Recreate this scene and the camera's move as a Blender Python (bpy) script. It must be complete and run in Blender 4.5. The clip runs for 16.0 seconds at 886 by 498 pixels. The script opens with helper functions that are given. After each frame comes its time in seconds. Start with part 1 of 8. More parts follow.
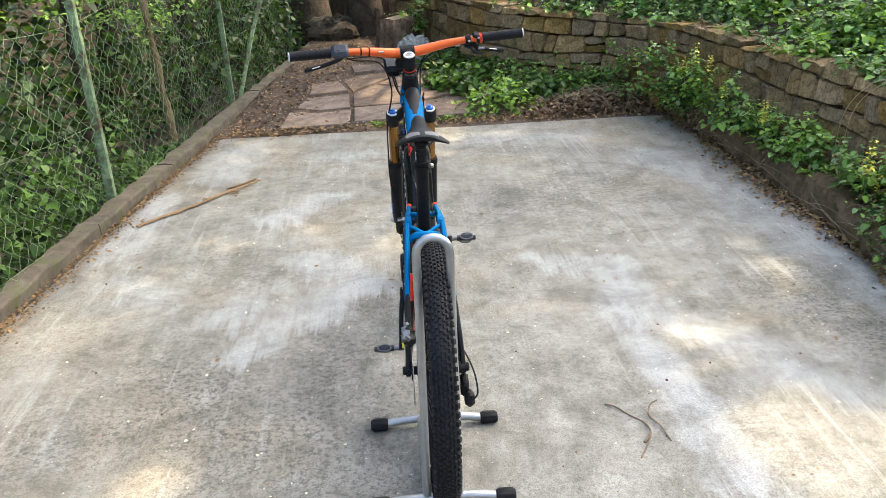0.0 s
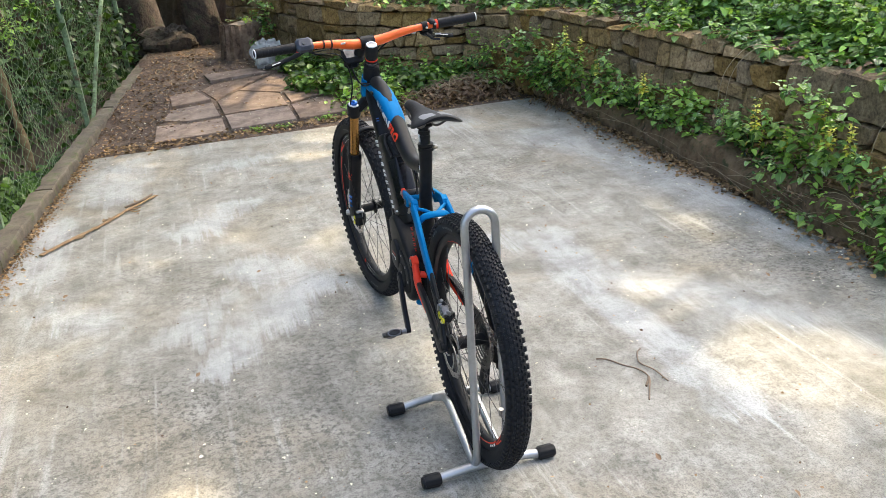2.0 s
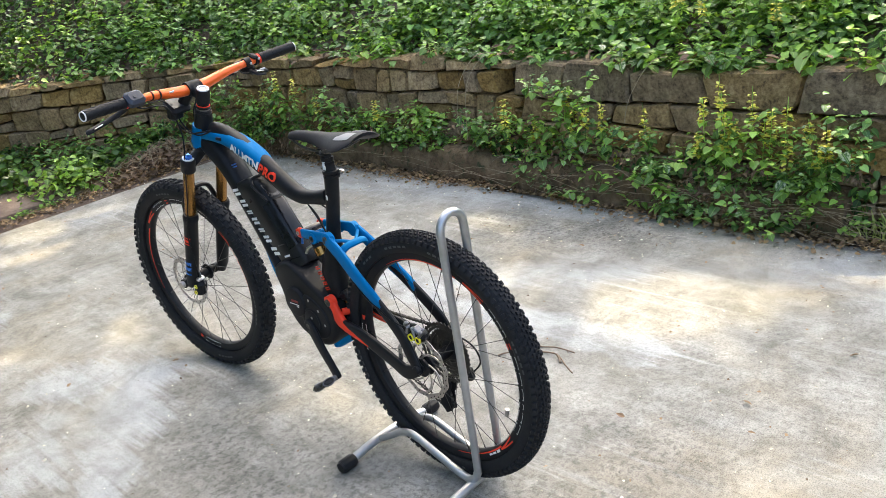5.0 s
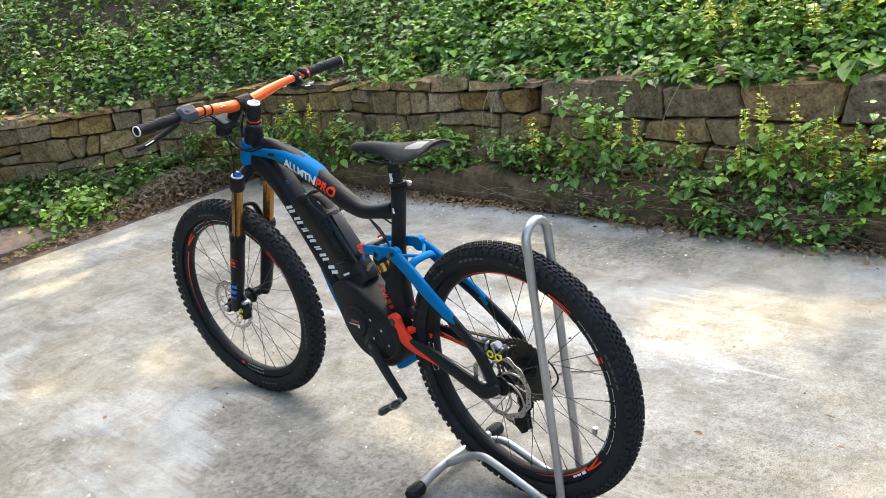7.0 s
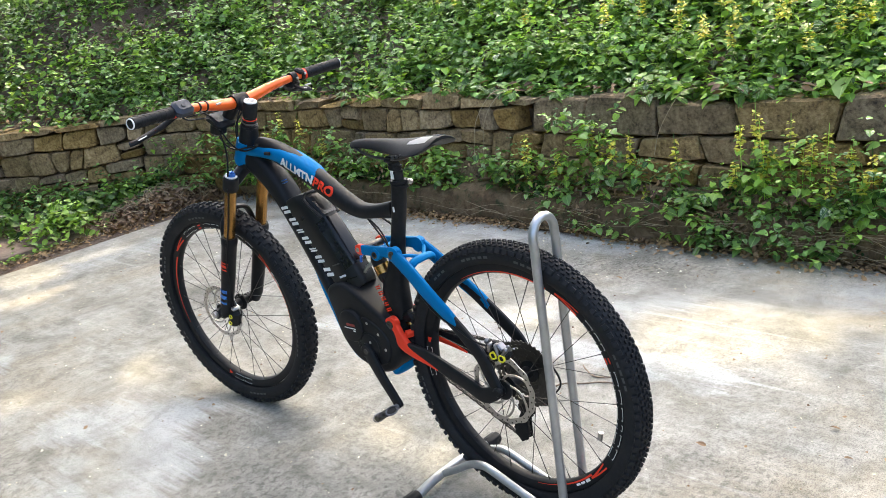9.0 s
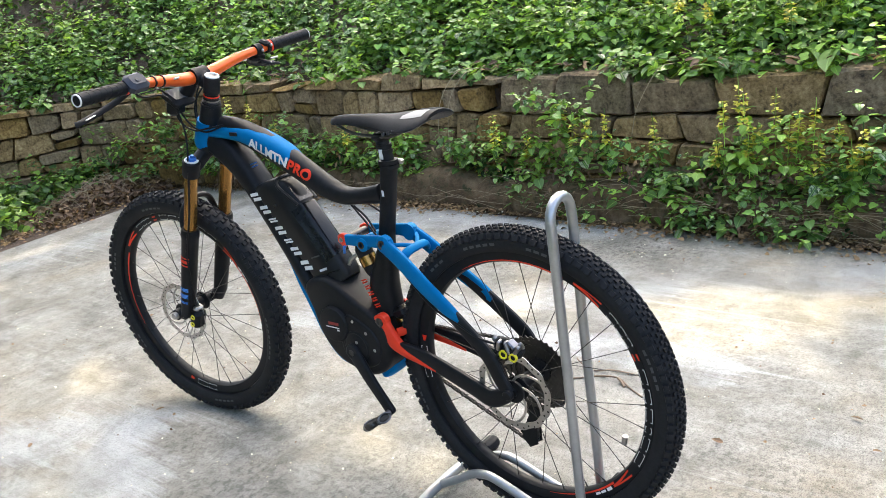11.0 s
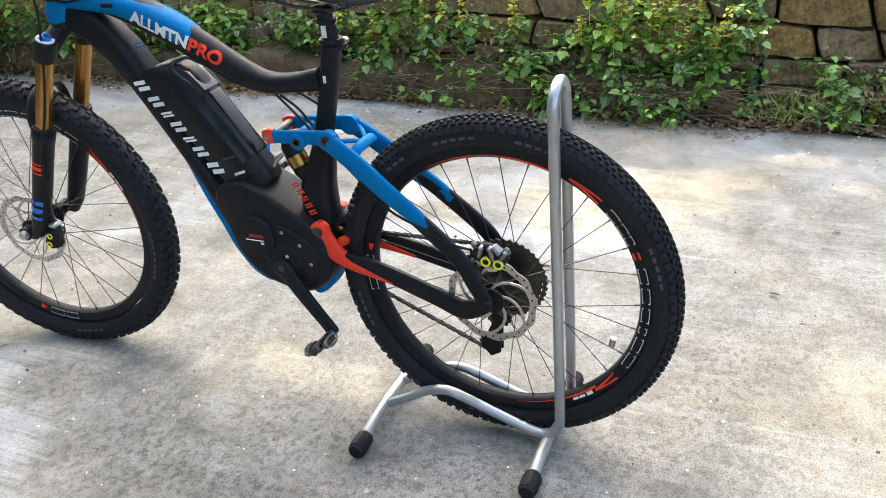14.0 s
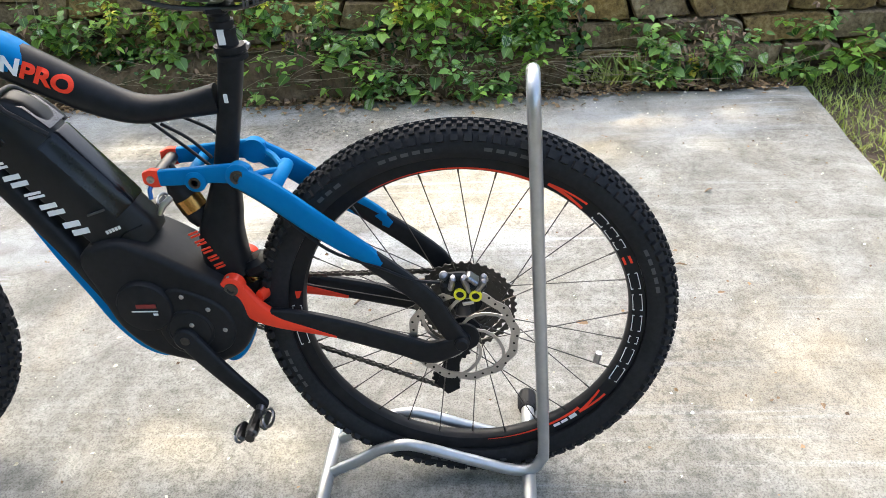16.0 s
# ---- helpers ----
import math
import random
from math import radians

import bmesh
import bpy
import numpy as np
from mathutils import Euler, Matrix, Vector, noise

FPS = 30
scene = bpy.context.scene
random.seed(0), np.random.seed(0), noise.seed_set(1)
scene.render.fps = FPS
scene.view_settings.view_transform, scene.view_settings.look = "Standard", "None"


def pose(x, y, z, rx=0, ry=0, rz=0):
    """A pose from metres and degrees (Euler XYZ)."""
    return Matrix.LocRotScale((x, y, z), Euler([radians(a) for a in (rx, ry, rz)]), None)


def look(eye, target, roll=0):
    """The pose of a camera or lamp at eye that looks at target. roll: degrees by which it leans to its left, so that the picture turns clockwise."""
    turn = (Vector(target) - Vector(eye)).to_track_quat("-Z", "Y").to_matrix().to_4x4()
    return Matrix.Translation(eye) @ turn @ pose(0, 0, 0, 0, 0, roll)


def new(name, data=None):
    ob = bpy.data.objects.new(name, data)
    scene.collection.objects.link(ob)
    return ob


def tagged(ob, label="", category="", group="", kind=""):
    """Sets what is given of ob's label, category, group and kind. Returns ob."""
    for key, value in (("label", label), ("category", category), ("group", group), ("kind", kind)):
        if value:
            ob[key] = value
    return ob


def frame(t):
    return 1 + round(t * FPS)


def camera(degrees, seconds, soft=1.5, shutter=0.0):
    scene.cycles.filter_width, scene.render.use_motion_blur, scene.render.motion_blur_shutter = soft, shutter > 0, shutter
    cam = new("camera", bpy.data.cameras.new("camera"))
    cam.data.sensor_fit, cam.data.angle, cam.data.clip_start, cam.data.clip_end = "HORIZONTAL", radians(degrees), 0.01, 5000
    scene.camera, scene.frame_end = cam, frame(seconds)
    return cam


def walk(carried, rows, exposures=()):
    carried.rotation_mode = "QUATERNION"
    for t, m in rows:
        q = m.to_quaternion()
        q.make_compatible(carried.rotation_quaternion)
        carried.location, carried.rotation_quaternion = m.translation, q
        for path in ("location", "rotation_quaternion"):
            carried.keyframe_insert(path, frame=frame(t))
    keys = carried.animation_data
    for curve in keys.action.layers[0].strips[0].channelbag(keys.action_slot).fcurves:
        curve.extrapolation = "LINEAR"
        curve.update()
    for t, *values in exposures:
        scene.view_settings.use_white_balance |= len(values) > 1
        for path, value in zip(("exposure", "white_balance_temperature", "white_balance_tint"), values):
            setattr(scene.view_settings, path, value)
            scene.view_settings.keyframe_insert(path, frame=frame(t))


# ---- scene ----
cam = camera(54.9, 16.0, soft=0.8)
PATH = [
    (0, (-0.087, -1.957, 1.516), (0.024, -0.113, 0.749), -2.2),
    (0.5, (-0.275, -1.906, 1.515), (-0.031, -0.075, 0.747), -4.6),
    (1, (-0.401, -1.903, 1.513), (-0.009, -0.095, 0.752), -3.5),
    (1.5, (-0.518, -1.927, 1.494), (-0.022, -0.139, 0.747), -3.1),
    (2, (-0.637, -1.938, 1.501), (-0.113, -0.173, 0.721), -3.8),
    (2.5, (-0.711, -1.909, 1.513), (-0.103, -0.164, 0.749), -3.5),
    (3, (-0.825, -1.774, 1.506), (-0.05, -0.086, 0.764), -4.8),
    (3.5, (-0.962, -1.643, 1.499), (-0.072, -0.031, 0.718), -5.5),
    (4, (-1.073, -1.593, 1.487), (-0.031, -0.064, 0.727), -5.7),
    (4.2, (-1.128, -1.582, 1.472), (0.013, -0.121, 0.72), -5.7),
    (6.3, (-1.392, -1.283, 1.417), (-0.09, 0.051, 0.691), -9.4),
    (6.5, (-1.392, -1.272, 1.409), (-0.091, 0.07, 0.697), -9.4),
    (7, (-1.401, -1.264, 1.392), (-0.093, 0.091, 0.719), -9.2),
    (7.5, (-1.412, -1.258, 1.375), (-0.084, 0.088, 0.722), -8.9),
    (8, (-1.423, -1.245, 1.357), (-0.077, 0.09, 0.718), -8.5),
    (8.5, (-1.43, -1.225, 1.332), (-0.075, 0.103, 0.7), -8.2),
    (9, (-1.425, -1.198, 1.307), (-0.062, 0.132, 0.697), -7.9),
    (9.2, (-1.418, -1.185, 1.297), (-0.05, 0.144, 0.696), -8.0),
    (11.3, (-1.349, -0.898, 1.251), (0.106, 0.287, 0.558), -8.3),
    (11.5, (-1.363, -0.862, 1.282), (0.088, 0.299, 0.545), -8.3),
    (12, (-1.356, -0.842, 1.31), (0.084, 0.314, 0.542), -8.0),
    (12.5, (-1.378, -0.771, 1.304), (0.151, 0.255, 0.524), -8.0),
    (13, (-1.414, -0.662, 1.275), (0.184, 0.186, 0.422), -7.3),
    (13.5, (-1.407, -0.579, 1.256), (0.201, 0.184, 0.343), -5.0),
    (14, (-1.355, -0.492, 1.236), (0.245, 0.23, 0.277), -4.3),
    (14.5, (-1.303, -0.379, 1.232), (0.3, 0.302, 0.249), -3.9),
    (15, (-1.266, -0.307, 1.228), (0.372, 0.261, 0.23), -2.4),
    (15.5, (-1.206, -0.201, 1.215), (0.486, 0.177, 0.217), -2.9),
    (16, (-1.166, -0.094, 1.199), (0.536, 0.084, 0.165), -4.1),
]
walk(cam, [(t, look(eye, target, roll)) for t, eye, target, roll in PATH], exposures=[(0.0, 2.25, 6780, 5), (4.0, 2.32, 6780, 5), (9.0, 2.46, 6780, 5), (16.0, 2.52, 6780, 5)])

# ---- sky and sun ----
SUN_ELEV, SUN_AZ = 52.0, 62.0   # degrees; azimuth counted from +y towards +x
world = bpy.data.worlds.new("sky")
scene.world = world
world.use_nodes = True
wn = world.node_tree.nodes
sky = wn.new("ShaderNodeTexSky")
sky.sky_type = 'NISHITA'
sky.sun_disc = False
sky.dust_density = 5.0
sky.air_density = 0.75
sky.sun_elevation = radians(SUN_ELEV)
sky.sun_rotation = radians(SUN_AZ)
world.node_tree.links.new(sky.outputs[0], wn["Background"].inputs[0])
wn["Background"].inputs[1].default_value = 0.15
SUN_WAY = Vector((math.sin(radians(SUN_AZ)) * math.cos(radians(SUN_ELEV)), math.cos(radians(SUN_AZ)) * math.cos(radians(SUN_ELEV)), math.sin(radians(SUN_ELEV))))
sun_data = bpy.data.lights.new("sun", 'SUN')
sun_data.energy, sun_data.angle, sun_data.color = 1.25, radians(0.4), (1.0, 0.84, 0.62)
sun_ob = new("sun", sun_data)
sun_ob.matrix_world = look(SUN_WAY * 30, (0, 0, 0))

# ---- materials ----
def tree_of(name):
    m = bpy.data.materials.new(name)
    m.use_nodes = True
    return m, m.node_tree.nodes, m.node_tree.links, m.node_tree.nodes["Principled BSDF"]


def ramp(nodes, stops):
    r = nodes.new("ShaderNodeValToRGB")
    els = r.color_ramp.elements
    while len(els) < len(stops):
        els.new(0.5)
    for e, (pos, col) in zip(els, stops):
        e.position = pos
        e.color = (*col, 1) if len(col) == 3 else col
    return r


def noise_node(nodes, links, coord, scale, detail=5, rough=0.6, distort=0.0):
    n = nodes.new("ShaderNodeTexNoise")
    n.inputs["Scale"].default_value, n.inputs["Detail"].default_value = scale, detail
    n.inputs["Roughness"].default_value, n.inputs["Distortion"].default_value = rough, distort
    links.new(coord, n.inputs["Vector"])
    return n


def mixc(nodes, links, fac, a, b, blend='MIX'):
    m = nodes.new("ShaderNodeMix")
    m.data_type, m.blend_type = 'RGBA', blend
    for sock, val in ((m.inputs[0], fac), (m.inputs[6], a), (m.inputs[7], b)):
        if isinstance(val, (int, float)):
            sock.default_value = val
        elif isinstance(val, tuple):
            sock.default_value = (*val, 1)
        else:
            links.new(val, sock)
    return m.outputs[2]


def mathn(nodes, links, op, a, b=0.0, clamp=False):
    m = nodes.new("ShaderNodeMath")
    m.operation, m.use_clamp = op, clamp
    for sock, val in ((m.inputs[0], a), (m.inputs[1], b)):
        if isinstance(val, (int, float)):
            sock.default_value = val
        else:
            links.new(val, sock)
    return m.outputs[0]


def bump(nodes, links, b, height, strength, dist):
    n = nodes.new("ShaderNodeBump")
    n.inputs["Strength"].default_value, n.inputs["Distance"].default_value = strength, dist
    links.new(height, n.inputs["Height"])
    links.new(n.outputs[0], b.inputs["Normal"])


def plain(name, col, rough=0.5, metal=0.0, vary=0.18, scale=40.0, bumps=0.1, coat=0.0, spec=0.5):
    """Painted, moulded or metal surface: its colour with dust and wear at two scales."""
    m, n, l, b = tree_of(name)
    co = n.new("ShaderNodeTexCoord").outputs["Object"]
    a = noise_node(n, l, co, scale, 6, 0.65)
    c = noise_node(n, l, co, scale * 0.12, 3, 0.5)
    dark = tuple(v * (1 - vary) for v in col)
    light = tuple(min(1, v * (1 + vary) + 0.02 * vary) for v in col)
    f = mathn(n, l, 'ADD', mathn(n, l, 'MULTIPLY', a.outputs[0], 0.6), mathn(n, l, 'MULTIPLY', c.outputs[0], 0.4))
    r = ramp(n, [(0.3, dark), (0.7, light)])
    l.new(f, r.inputs[0])
    l.new(r.outputs[0], b.inputs["Base Color"])
    rr = n.new("ShaderNodeMapRange")
    rr.inputs[3].default_value, rr.inputs[4].default_value = max(0.05, rough - 0.1), min(1, rough + 0.12)
    l.new(a.outputs[0], rr.inputs[0])
    l.new(rr.outputs[0], b.inputs["Roughness"])
    b.inputs["Metallic"].default_value = metal
    b.inputs["Coat Weight"].default_value = coat
    b.inputs["Coat Roughness"].default_value = 0.25
    b.inputs["Specular IOR Level"].default_value = spec
    if bumps:
        bump(n, l, b, a.outputs[0], bumps, 0.002)
    return m


def rough_stuff(name, stops, scale, bump_d=0.01, rough=0.9, detail=8, per_object=0.0, moss=None):
    """Stone, soil, bark: ramp of colours over noise of two scales with deep relief."""
    m, n, l, b = tree_of(name)
    co = n.new("ShaderNodeTexCoord").outputs["Object"]
    big = noise_node(n, l, co, scale * 0.25, 4, 0.6, 0.4)
    fine = noise_node(n, l, co, scale, detail, 0.7)
    f = mathn(n, l, 'ADD', mathn(n, l, 'MULTIPLY', big.outputs[0], 0.5), mathn(n, l, 'MULTIPLY', fine.outputs[0], 0.5))
    r = ramp(n, stops)
    l.new(f, r.inputs[0])
    col = r.outputs[0]
    if per_object:
        oi = n.new("ShaderNodeObjectInfo").outputs["Random"]
        hsv = n.new("ShaderNodeHueSaturation")
        mr = n.new("ShaderNodeMapRange")
        mr.inputs[3].default_value, mr.inputs[4].default_value = 1 - per_object, 1 + per_object
        l.new(oi, mr.inputs[0])
        l.new(mr.outputs[0], hsv.inputs["Value"])
        sat = mathn(n, l, 'ADD', mathn(n, l, 'MULTIPLY', mathn(n, l, 'FRACT', mathn(n, l, 'MULTIPLY', oi, 7.3)), 0.4), 0.88)
        l.new(sat, hsv.inputs["Saturation"])
        l.new(col, hsv.inputs["Color"])
        col = hsv.outputs[0]
    if moss:
        mn = noise_node(n, l, co, scale * 0.5, 6, 0.7)
        mr = ramp(n, [(0.52, (0, 0, 0)), (0.66, (1, 1, 1))])
        l.new(mn.outputs[0], mr.inputs[0])
        col = mixc(n, l, mr.outputs[0], col, moss)
    l.new(col, b.inputs["Base Color"])
    b.inputs["Roughness"].default_value = rough
    bump(n, l, b, fine.outputs[0], 0.8, bump_d)
    return m


def leaf_mat(name, dark, light, pale=None, amount=0.0, trans=0.35, rough=0.45):
    """Leaves: colour varies leaf by leaf, lighter along the midrib, some with a silvery pattern."""
    m, n, l, b = tree_of(name)
    geo = n.new("ShaderNodeNewGeometry")
    isl = geo.outputs["Random Per Island"]
    r = ramp(n, [(0.0, tuple(v * 0.7 for v in dark)), (0.35, tuple((u + v) * 0.42 for u, v in zip(dark, light))), (0.75, light), (1.0, tuple(min(1, v * 1.5) for v in light))])
    l.new(isl, r.inputs[0])
    col = r.outputs[0]
    uv = n.new("ShaderNodeUVMap").outputs[0]
    sep = n.new("ShaderNodeSeparateXYZ")
    l.new(uv, sep.inputs[0])
    off = mathn(n, l, 'ABSOLUTE', mathn(n, l, 'SUBTRACT', sep.outputs[0], 0.5))
    rib = mathn(n, l, 'LESS_THAN', off, 0.025)
    col = mixc(n, l, mathn(n, l, 'MULTIPLY', rib, 0.35), col, tuple(min(1, v * 1.8) for v in light))
    if pale:
        sc = n.new("ShaderNodeVectorMath")
        sc.operation = 'MULTIPLY_ADD'
        l.new(uv, sc.inputs[0])
        sc.inputs[1].default_value = (1, 1, 1)
        comb = n.new("ShaderNodeCombineXYZ")
        l.new(mathn(n, l, 'MULTIPLY', isl, 37.0), comb.inputs[2])
        l.new(comb.outputs[0], sc.inputs[2])
        nn = noise_node(n, l, sc.outputs[0], 4.0, 3, 0.6)
        band = mathn(n, l, 'MULTIPLY', mathn(n, l, 'GREATER_THAN', off, 0.10), mathn(n, l, 'LESS_THAN', off, 0.34))
        patch = mathn(n, l, 'MULTIPLY', band, mathn(n, l, 'GREATER_THAN', nn.outputs[0], 0.48))
        pick = mathn(n, l, 'LESS_THAN', mathn(n, l, 'FRACT', mathn(n, l, 'MULTIPLY', isl, 11.7)), amount)
        col = mixc(n, l, mathn(n, l, 'MULTIPLY', mathn(n, l, 'MULTIPLY', patch, pick), 0.75), col, pale)
    l.new(col, b.inputs["Base Color"])
    b.inputs["Roughness"].default_value = rough
    tr = n.new("ShaderNodeBsdfTranslucent")
    l.new(mixc(n, l, 1.0, col, (1.0, 1.0, 0.45), 'MULTIPLY'), tr.inputs[0])
    mix = n.new("ShaderNodeMixShader")
    mix.inputs[0].default_value = trans
    l.new(b.outputs[0], mix.inputs[1])
    l.new(tr.outputs[0], mix.inputs[2])
    l.new(mix.outputs[0], n["Material Output"].inputs[0])
    return m


def concrete_slab():
    """Old exterior concrete: grey with brushed streaks, ochre and dark stains and white limy blooms; some patches hold
    light and shade.
    """
    m, n, l, b = tree_of("concrete_slab")
    co = n.new("ShaderNodeTexCoord").outputs["Object"]
    warp = noise_node(n, l, co, 2.2, 5, 0.65)
    big = noise_node(n, l, co, 0.9, 5, 0.6, 0.6)
    mid = noise_node(n, l, co, 6.0, 10, 0.78, 0.3)
    fine = noise_node(n, l, co, 60.0, 8, 0.75)
    grit = noise_node(n, l, co, 260.0, 3, 0.6)
    mp = n.new("ShaderNodeMapping")
    mp.inputs["Rotation"].default_value = (0, 0, radians(-10))
    mp.inputs["Scale"].default_value = (17.0, 1.8, 1)
    l.new(co, mp.inputs[0])
    streak = noise_node(n, l, mp.outputs[0], 1.0, 6, 0.7, 0.5)
    base = ramp(n, [(0.36, (0.195, 0.186, 0.160)), (0.45, (0.275, 0.264, 0.234)), (0.53, (0.338, 0.327, 0.298)), (0.64, (0.43, 0.42, 0.392))])
    f = mathn(n, l, 'ADD', mathn(n, l, 'MULTIPLY', mid.outputs[0], 0.76), mathn(n, l, 'MULTIPLY', streak.outputs[0], 0.24))
    l.new(f, base.inputs[0])
    col = base.outputs[0]
    # ochre staining
    r = ramp(n, [(0.50, (0, 0, 0)), (0.66, (1, 1, 1))])
    l.new(big.outputs[0], r.inputs[0])
    col = mixc(n, l, mathn(n, l, 'MULTIPLY', r.outputs[0], 0.42), col, (0.47, 0.385, 0.265))
    # dark lichen blotches of one to three centimetres, and finer speckle
    blot = noise_node(n, l, co, 38.0, 7, 0.72, 0.4)
    r2 = ramp(n, [(0.49, (0, 0, 0)), (0.56, (1, 1, 1))])
    l.new(mathn(n, l, 'ADD', mathn(n, l, 'MULTIPLY', blot.outputs[0], 0.45), mathn(n, l, 'MULTIPLY', fine.outputs[0], 0.55)), r2.inputs[0])
    r3 = ramp(n, [(0.42, (0.28, 0.28, 0.28)), (0.60, (1, 1, 1))])
    l.new(noise_node(n, l, co, 1.7, 5, 0.65).outputs[0], r3.inputs[0])
    col = mixc(n, l, mathn(n, l, 'MULTIPLY', mathn(n, l, 'MULTIPLY', r2.outputs[0], r3.outputs[0]), 0.42), col, (0.110, 0.105, 0.088))
    # white limy blooms, each along a short line
    sep = n.new("ShaderNodeSeparateXYZ")
    wv = n.new("ShaderNodeVectorMath")
    wv.operation = 'MULTIPLY_ADD'
    l.new(warp.outputs["Color"], wv.inputs[0])
    wv.inputs[1].default_value = (0.30, 0.30, 0)
    off = n.new("ShaderNodeVectorMath")
    off.operation = 'SUBTRACT'
    l.new(co, off.inputs[0])
    off.inputs[1].default_value = (0.15, 0.15, 0)
    l.new(off.outputs[0], wv.inputs[2])
    l.new(wv.outputs[0], sep.inputs[0])
    # broom marks draw the rims of the stains out along the yard
    mb = n.new("ShaderNodeMapping")
    mb.inputs["Rotation"].default_value = (0, 0, radians(-8))
    mb.inputs["Scale"].default_value = (19.0, 0.7, 1)
    l.new(co, mb.inputs[0])
    broom = noise_node(n, l, mb.outputs[0], 1.0, 10, 0.75, 0.8)
    # pale lines where the broom dragged the slurry, in patches
    ln = ramp(n, [(0.54, (0, 0, 0)), (0.62, (1, 1, 1))])
    l.new(broom.outputs[0], ln.inputs[0])
    pt = ramp(n, [(0.46, (0, 0, 0)), (0.58, (1, 1, 1))])
    l.new(noise_node(n, l, co, 1.3, 3, 0.5, 0.3).outputs[0], pt.inputs[0])
    col = mixc(n, l, mathn(n, l, 'MULTIPLY', mathn(n, l, 'MULTIPLY', ln.outputs[0], pt.outputs[0]), 0.55), col, (0.48, 0.475, 0.455))
    X = sep.outputs[0]
    Y = mathn(n, l, 'ADD', sep.outputs[1], mathn(n, l, 'MULTIPLY', mathn(n, l, 'SUBTRACT', broom.outputs[0], 0.5), 0.75))

    def stains(rows):
        total = None
        for x0, y0, x1, y1, w, k0 in rows:
            dx, dy = x1 - x0, y1 - y0
            ll = dx * dx + dy * dy + 1e-6
            px, py = mathn(n, l, 'SUBTRACT', X, x0), mathn(n, l, 'SUBTRACT', Y, y0)
            h = mathn(n, l, 'ADD', mathn(n, l, 'MULTIPLY', px, dx / ll), mathn(n, l, 'MULTIPLY', py, dy / ll), True)
            ex = mathn(n, l, 'SUBTRACT', px, mathn(n, l, 'MULTIPLY', h, dx))
            ey = mathn(n, l, 'SUBTRACT', py, mathn(n, l, 'MULTIPLY', h, dy))
            d = mathn(n, l, 'SQRT', mathn(n, l, 'ADD', mathn(n, l, 'MULTIPLY', ex, ex), mathn(n, l, 'MULTIPLY', ey, ey)))
            k = mathn(n, l, 'MULTIPLY', mathn(n, l, 'SUBTRACT', 1.0, mathn(n, l, 'DIVIDE', d, w), True), k0)
            total = k if total is None else mathn(n, l, 'MAXIMUM', total, k)
        return total
    # darker, speckled areas; the rows beside the bicycle paint in the shade there
    dk = stains(DARKS)
    dk = mathn(n, l, 'MULTIPLY', dk, mathn(n, l, 'ADD', mathn(n, l, 'MULTIPLY', r2.outputs[0], 0.75), 0.25), True)
    col = mixc(n, l, mathn(n, l, 'MULTIPLY', dk, 0.95), col, (0.105, 0.100, 0.086))
    # white blooms; the wide ones by the wall also paint in missing light
    total = stains(PALES)
    rim = ramp(n, [(0.14, (0, 0, 0)), (0.36, (0.70, 0.70, 0.70)), (0.70, (1, 1, 1))])
    l.new(total, rim.inputs[0])
    brk = ramp(n, [(0.38, (0.25, 0.25, 0.25)), (0.52, (1, 1, 1))])
    l.new(mathn(n, l, 'ADD', mathn(n, l, 'MULTIPLY', f, 0.5), mathn(n, l, 'MULTIPLY', broom.outputs[0], 0.5)), brk.inputs[0])
    white = mathn(n, l, 'MULTIPLY', mathn(n, l, 'MULTIPLY', rim.outputs[0], brk.outputs[0]), 0.76, True)
    col = mixc(n, l, white, col, (0.470, 0.486, 0.495))
    # broad patches of tone, and olive algae in some of them
    tone = ramp(n, [(0.36, (0.66, 0.66, 0.64)), (0.50, (0.90, 0.90, 0.885)), (0.64, (1.06, 1.05, 1.03))])
    l.new(noise_node(n, l, co, 3.2, 9, 0.74, 0.8).outputs[0], tone.inputs[0])
    col = mixc(n, l, 1.0, col, tone.outputs[0], 'MULTIPLY')
    alg = ramp(n, [(0.54, (0, 0, 0)), (0.66, (1, 1, 1))])
    l.new(noise_node(n, l, co, 2.1, 8, 0.72, 0.5).outputs[0], alg.inputs[0])
    col = mixc(n, l, mathn(n, l, 'MULTIPLY', alg.outputs[0], 0.45), col, (0.185, 0.172, 0.132))
    # fine grit
    g = ramp(n, [(0.36, (0.62, 0.62, 0.60)), (0.50, (1.0, 1.0, 1.0)), (0.68, (1.12, 1.12, 1.11))])
    l.new(grit.outputs[0], g.inputs[0])
    col = mixc(n, l, 1.0, col, g.outputs[0], 'MULTIPLY')
    l.new(col, b.inputs["Base Color"])
    b.inputs["Roughness"].default_value = 0.88
    hgt = mathn(n, l, 'ADD', fine.outputs[0], mathn(n, l, 'MULTIPLY', streak.outputs[0], 0.6))
    bump(n, l, b, hgt, 0.5, 0.004)
    return m


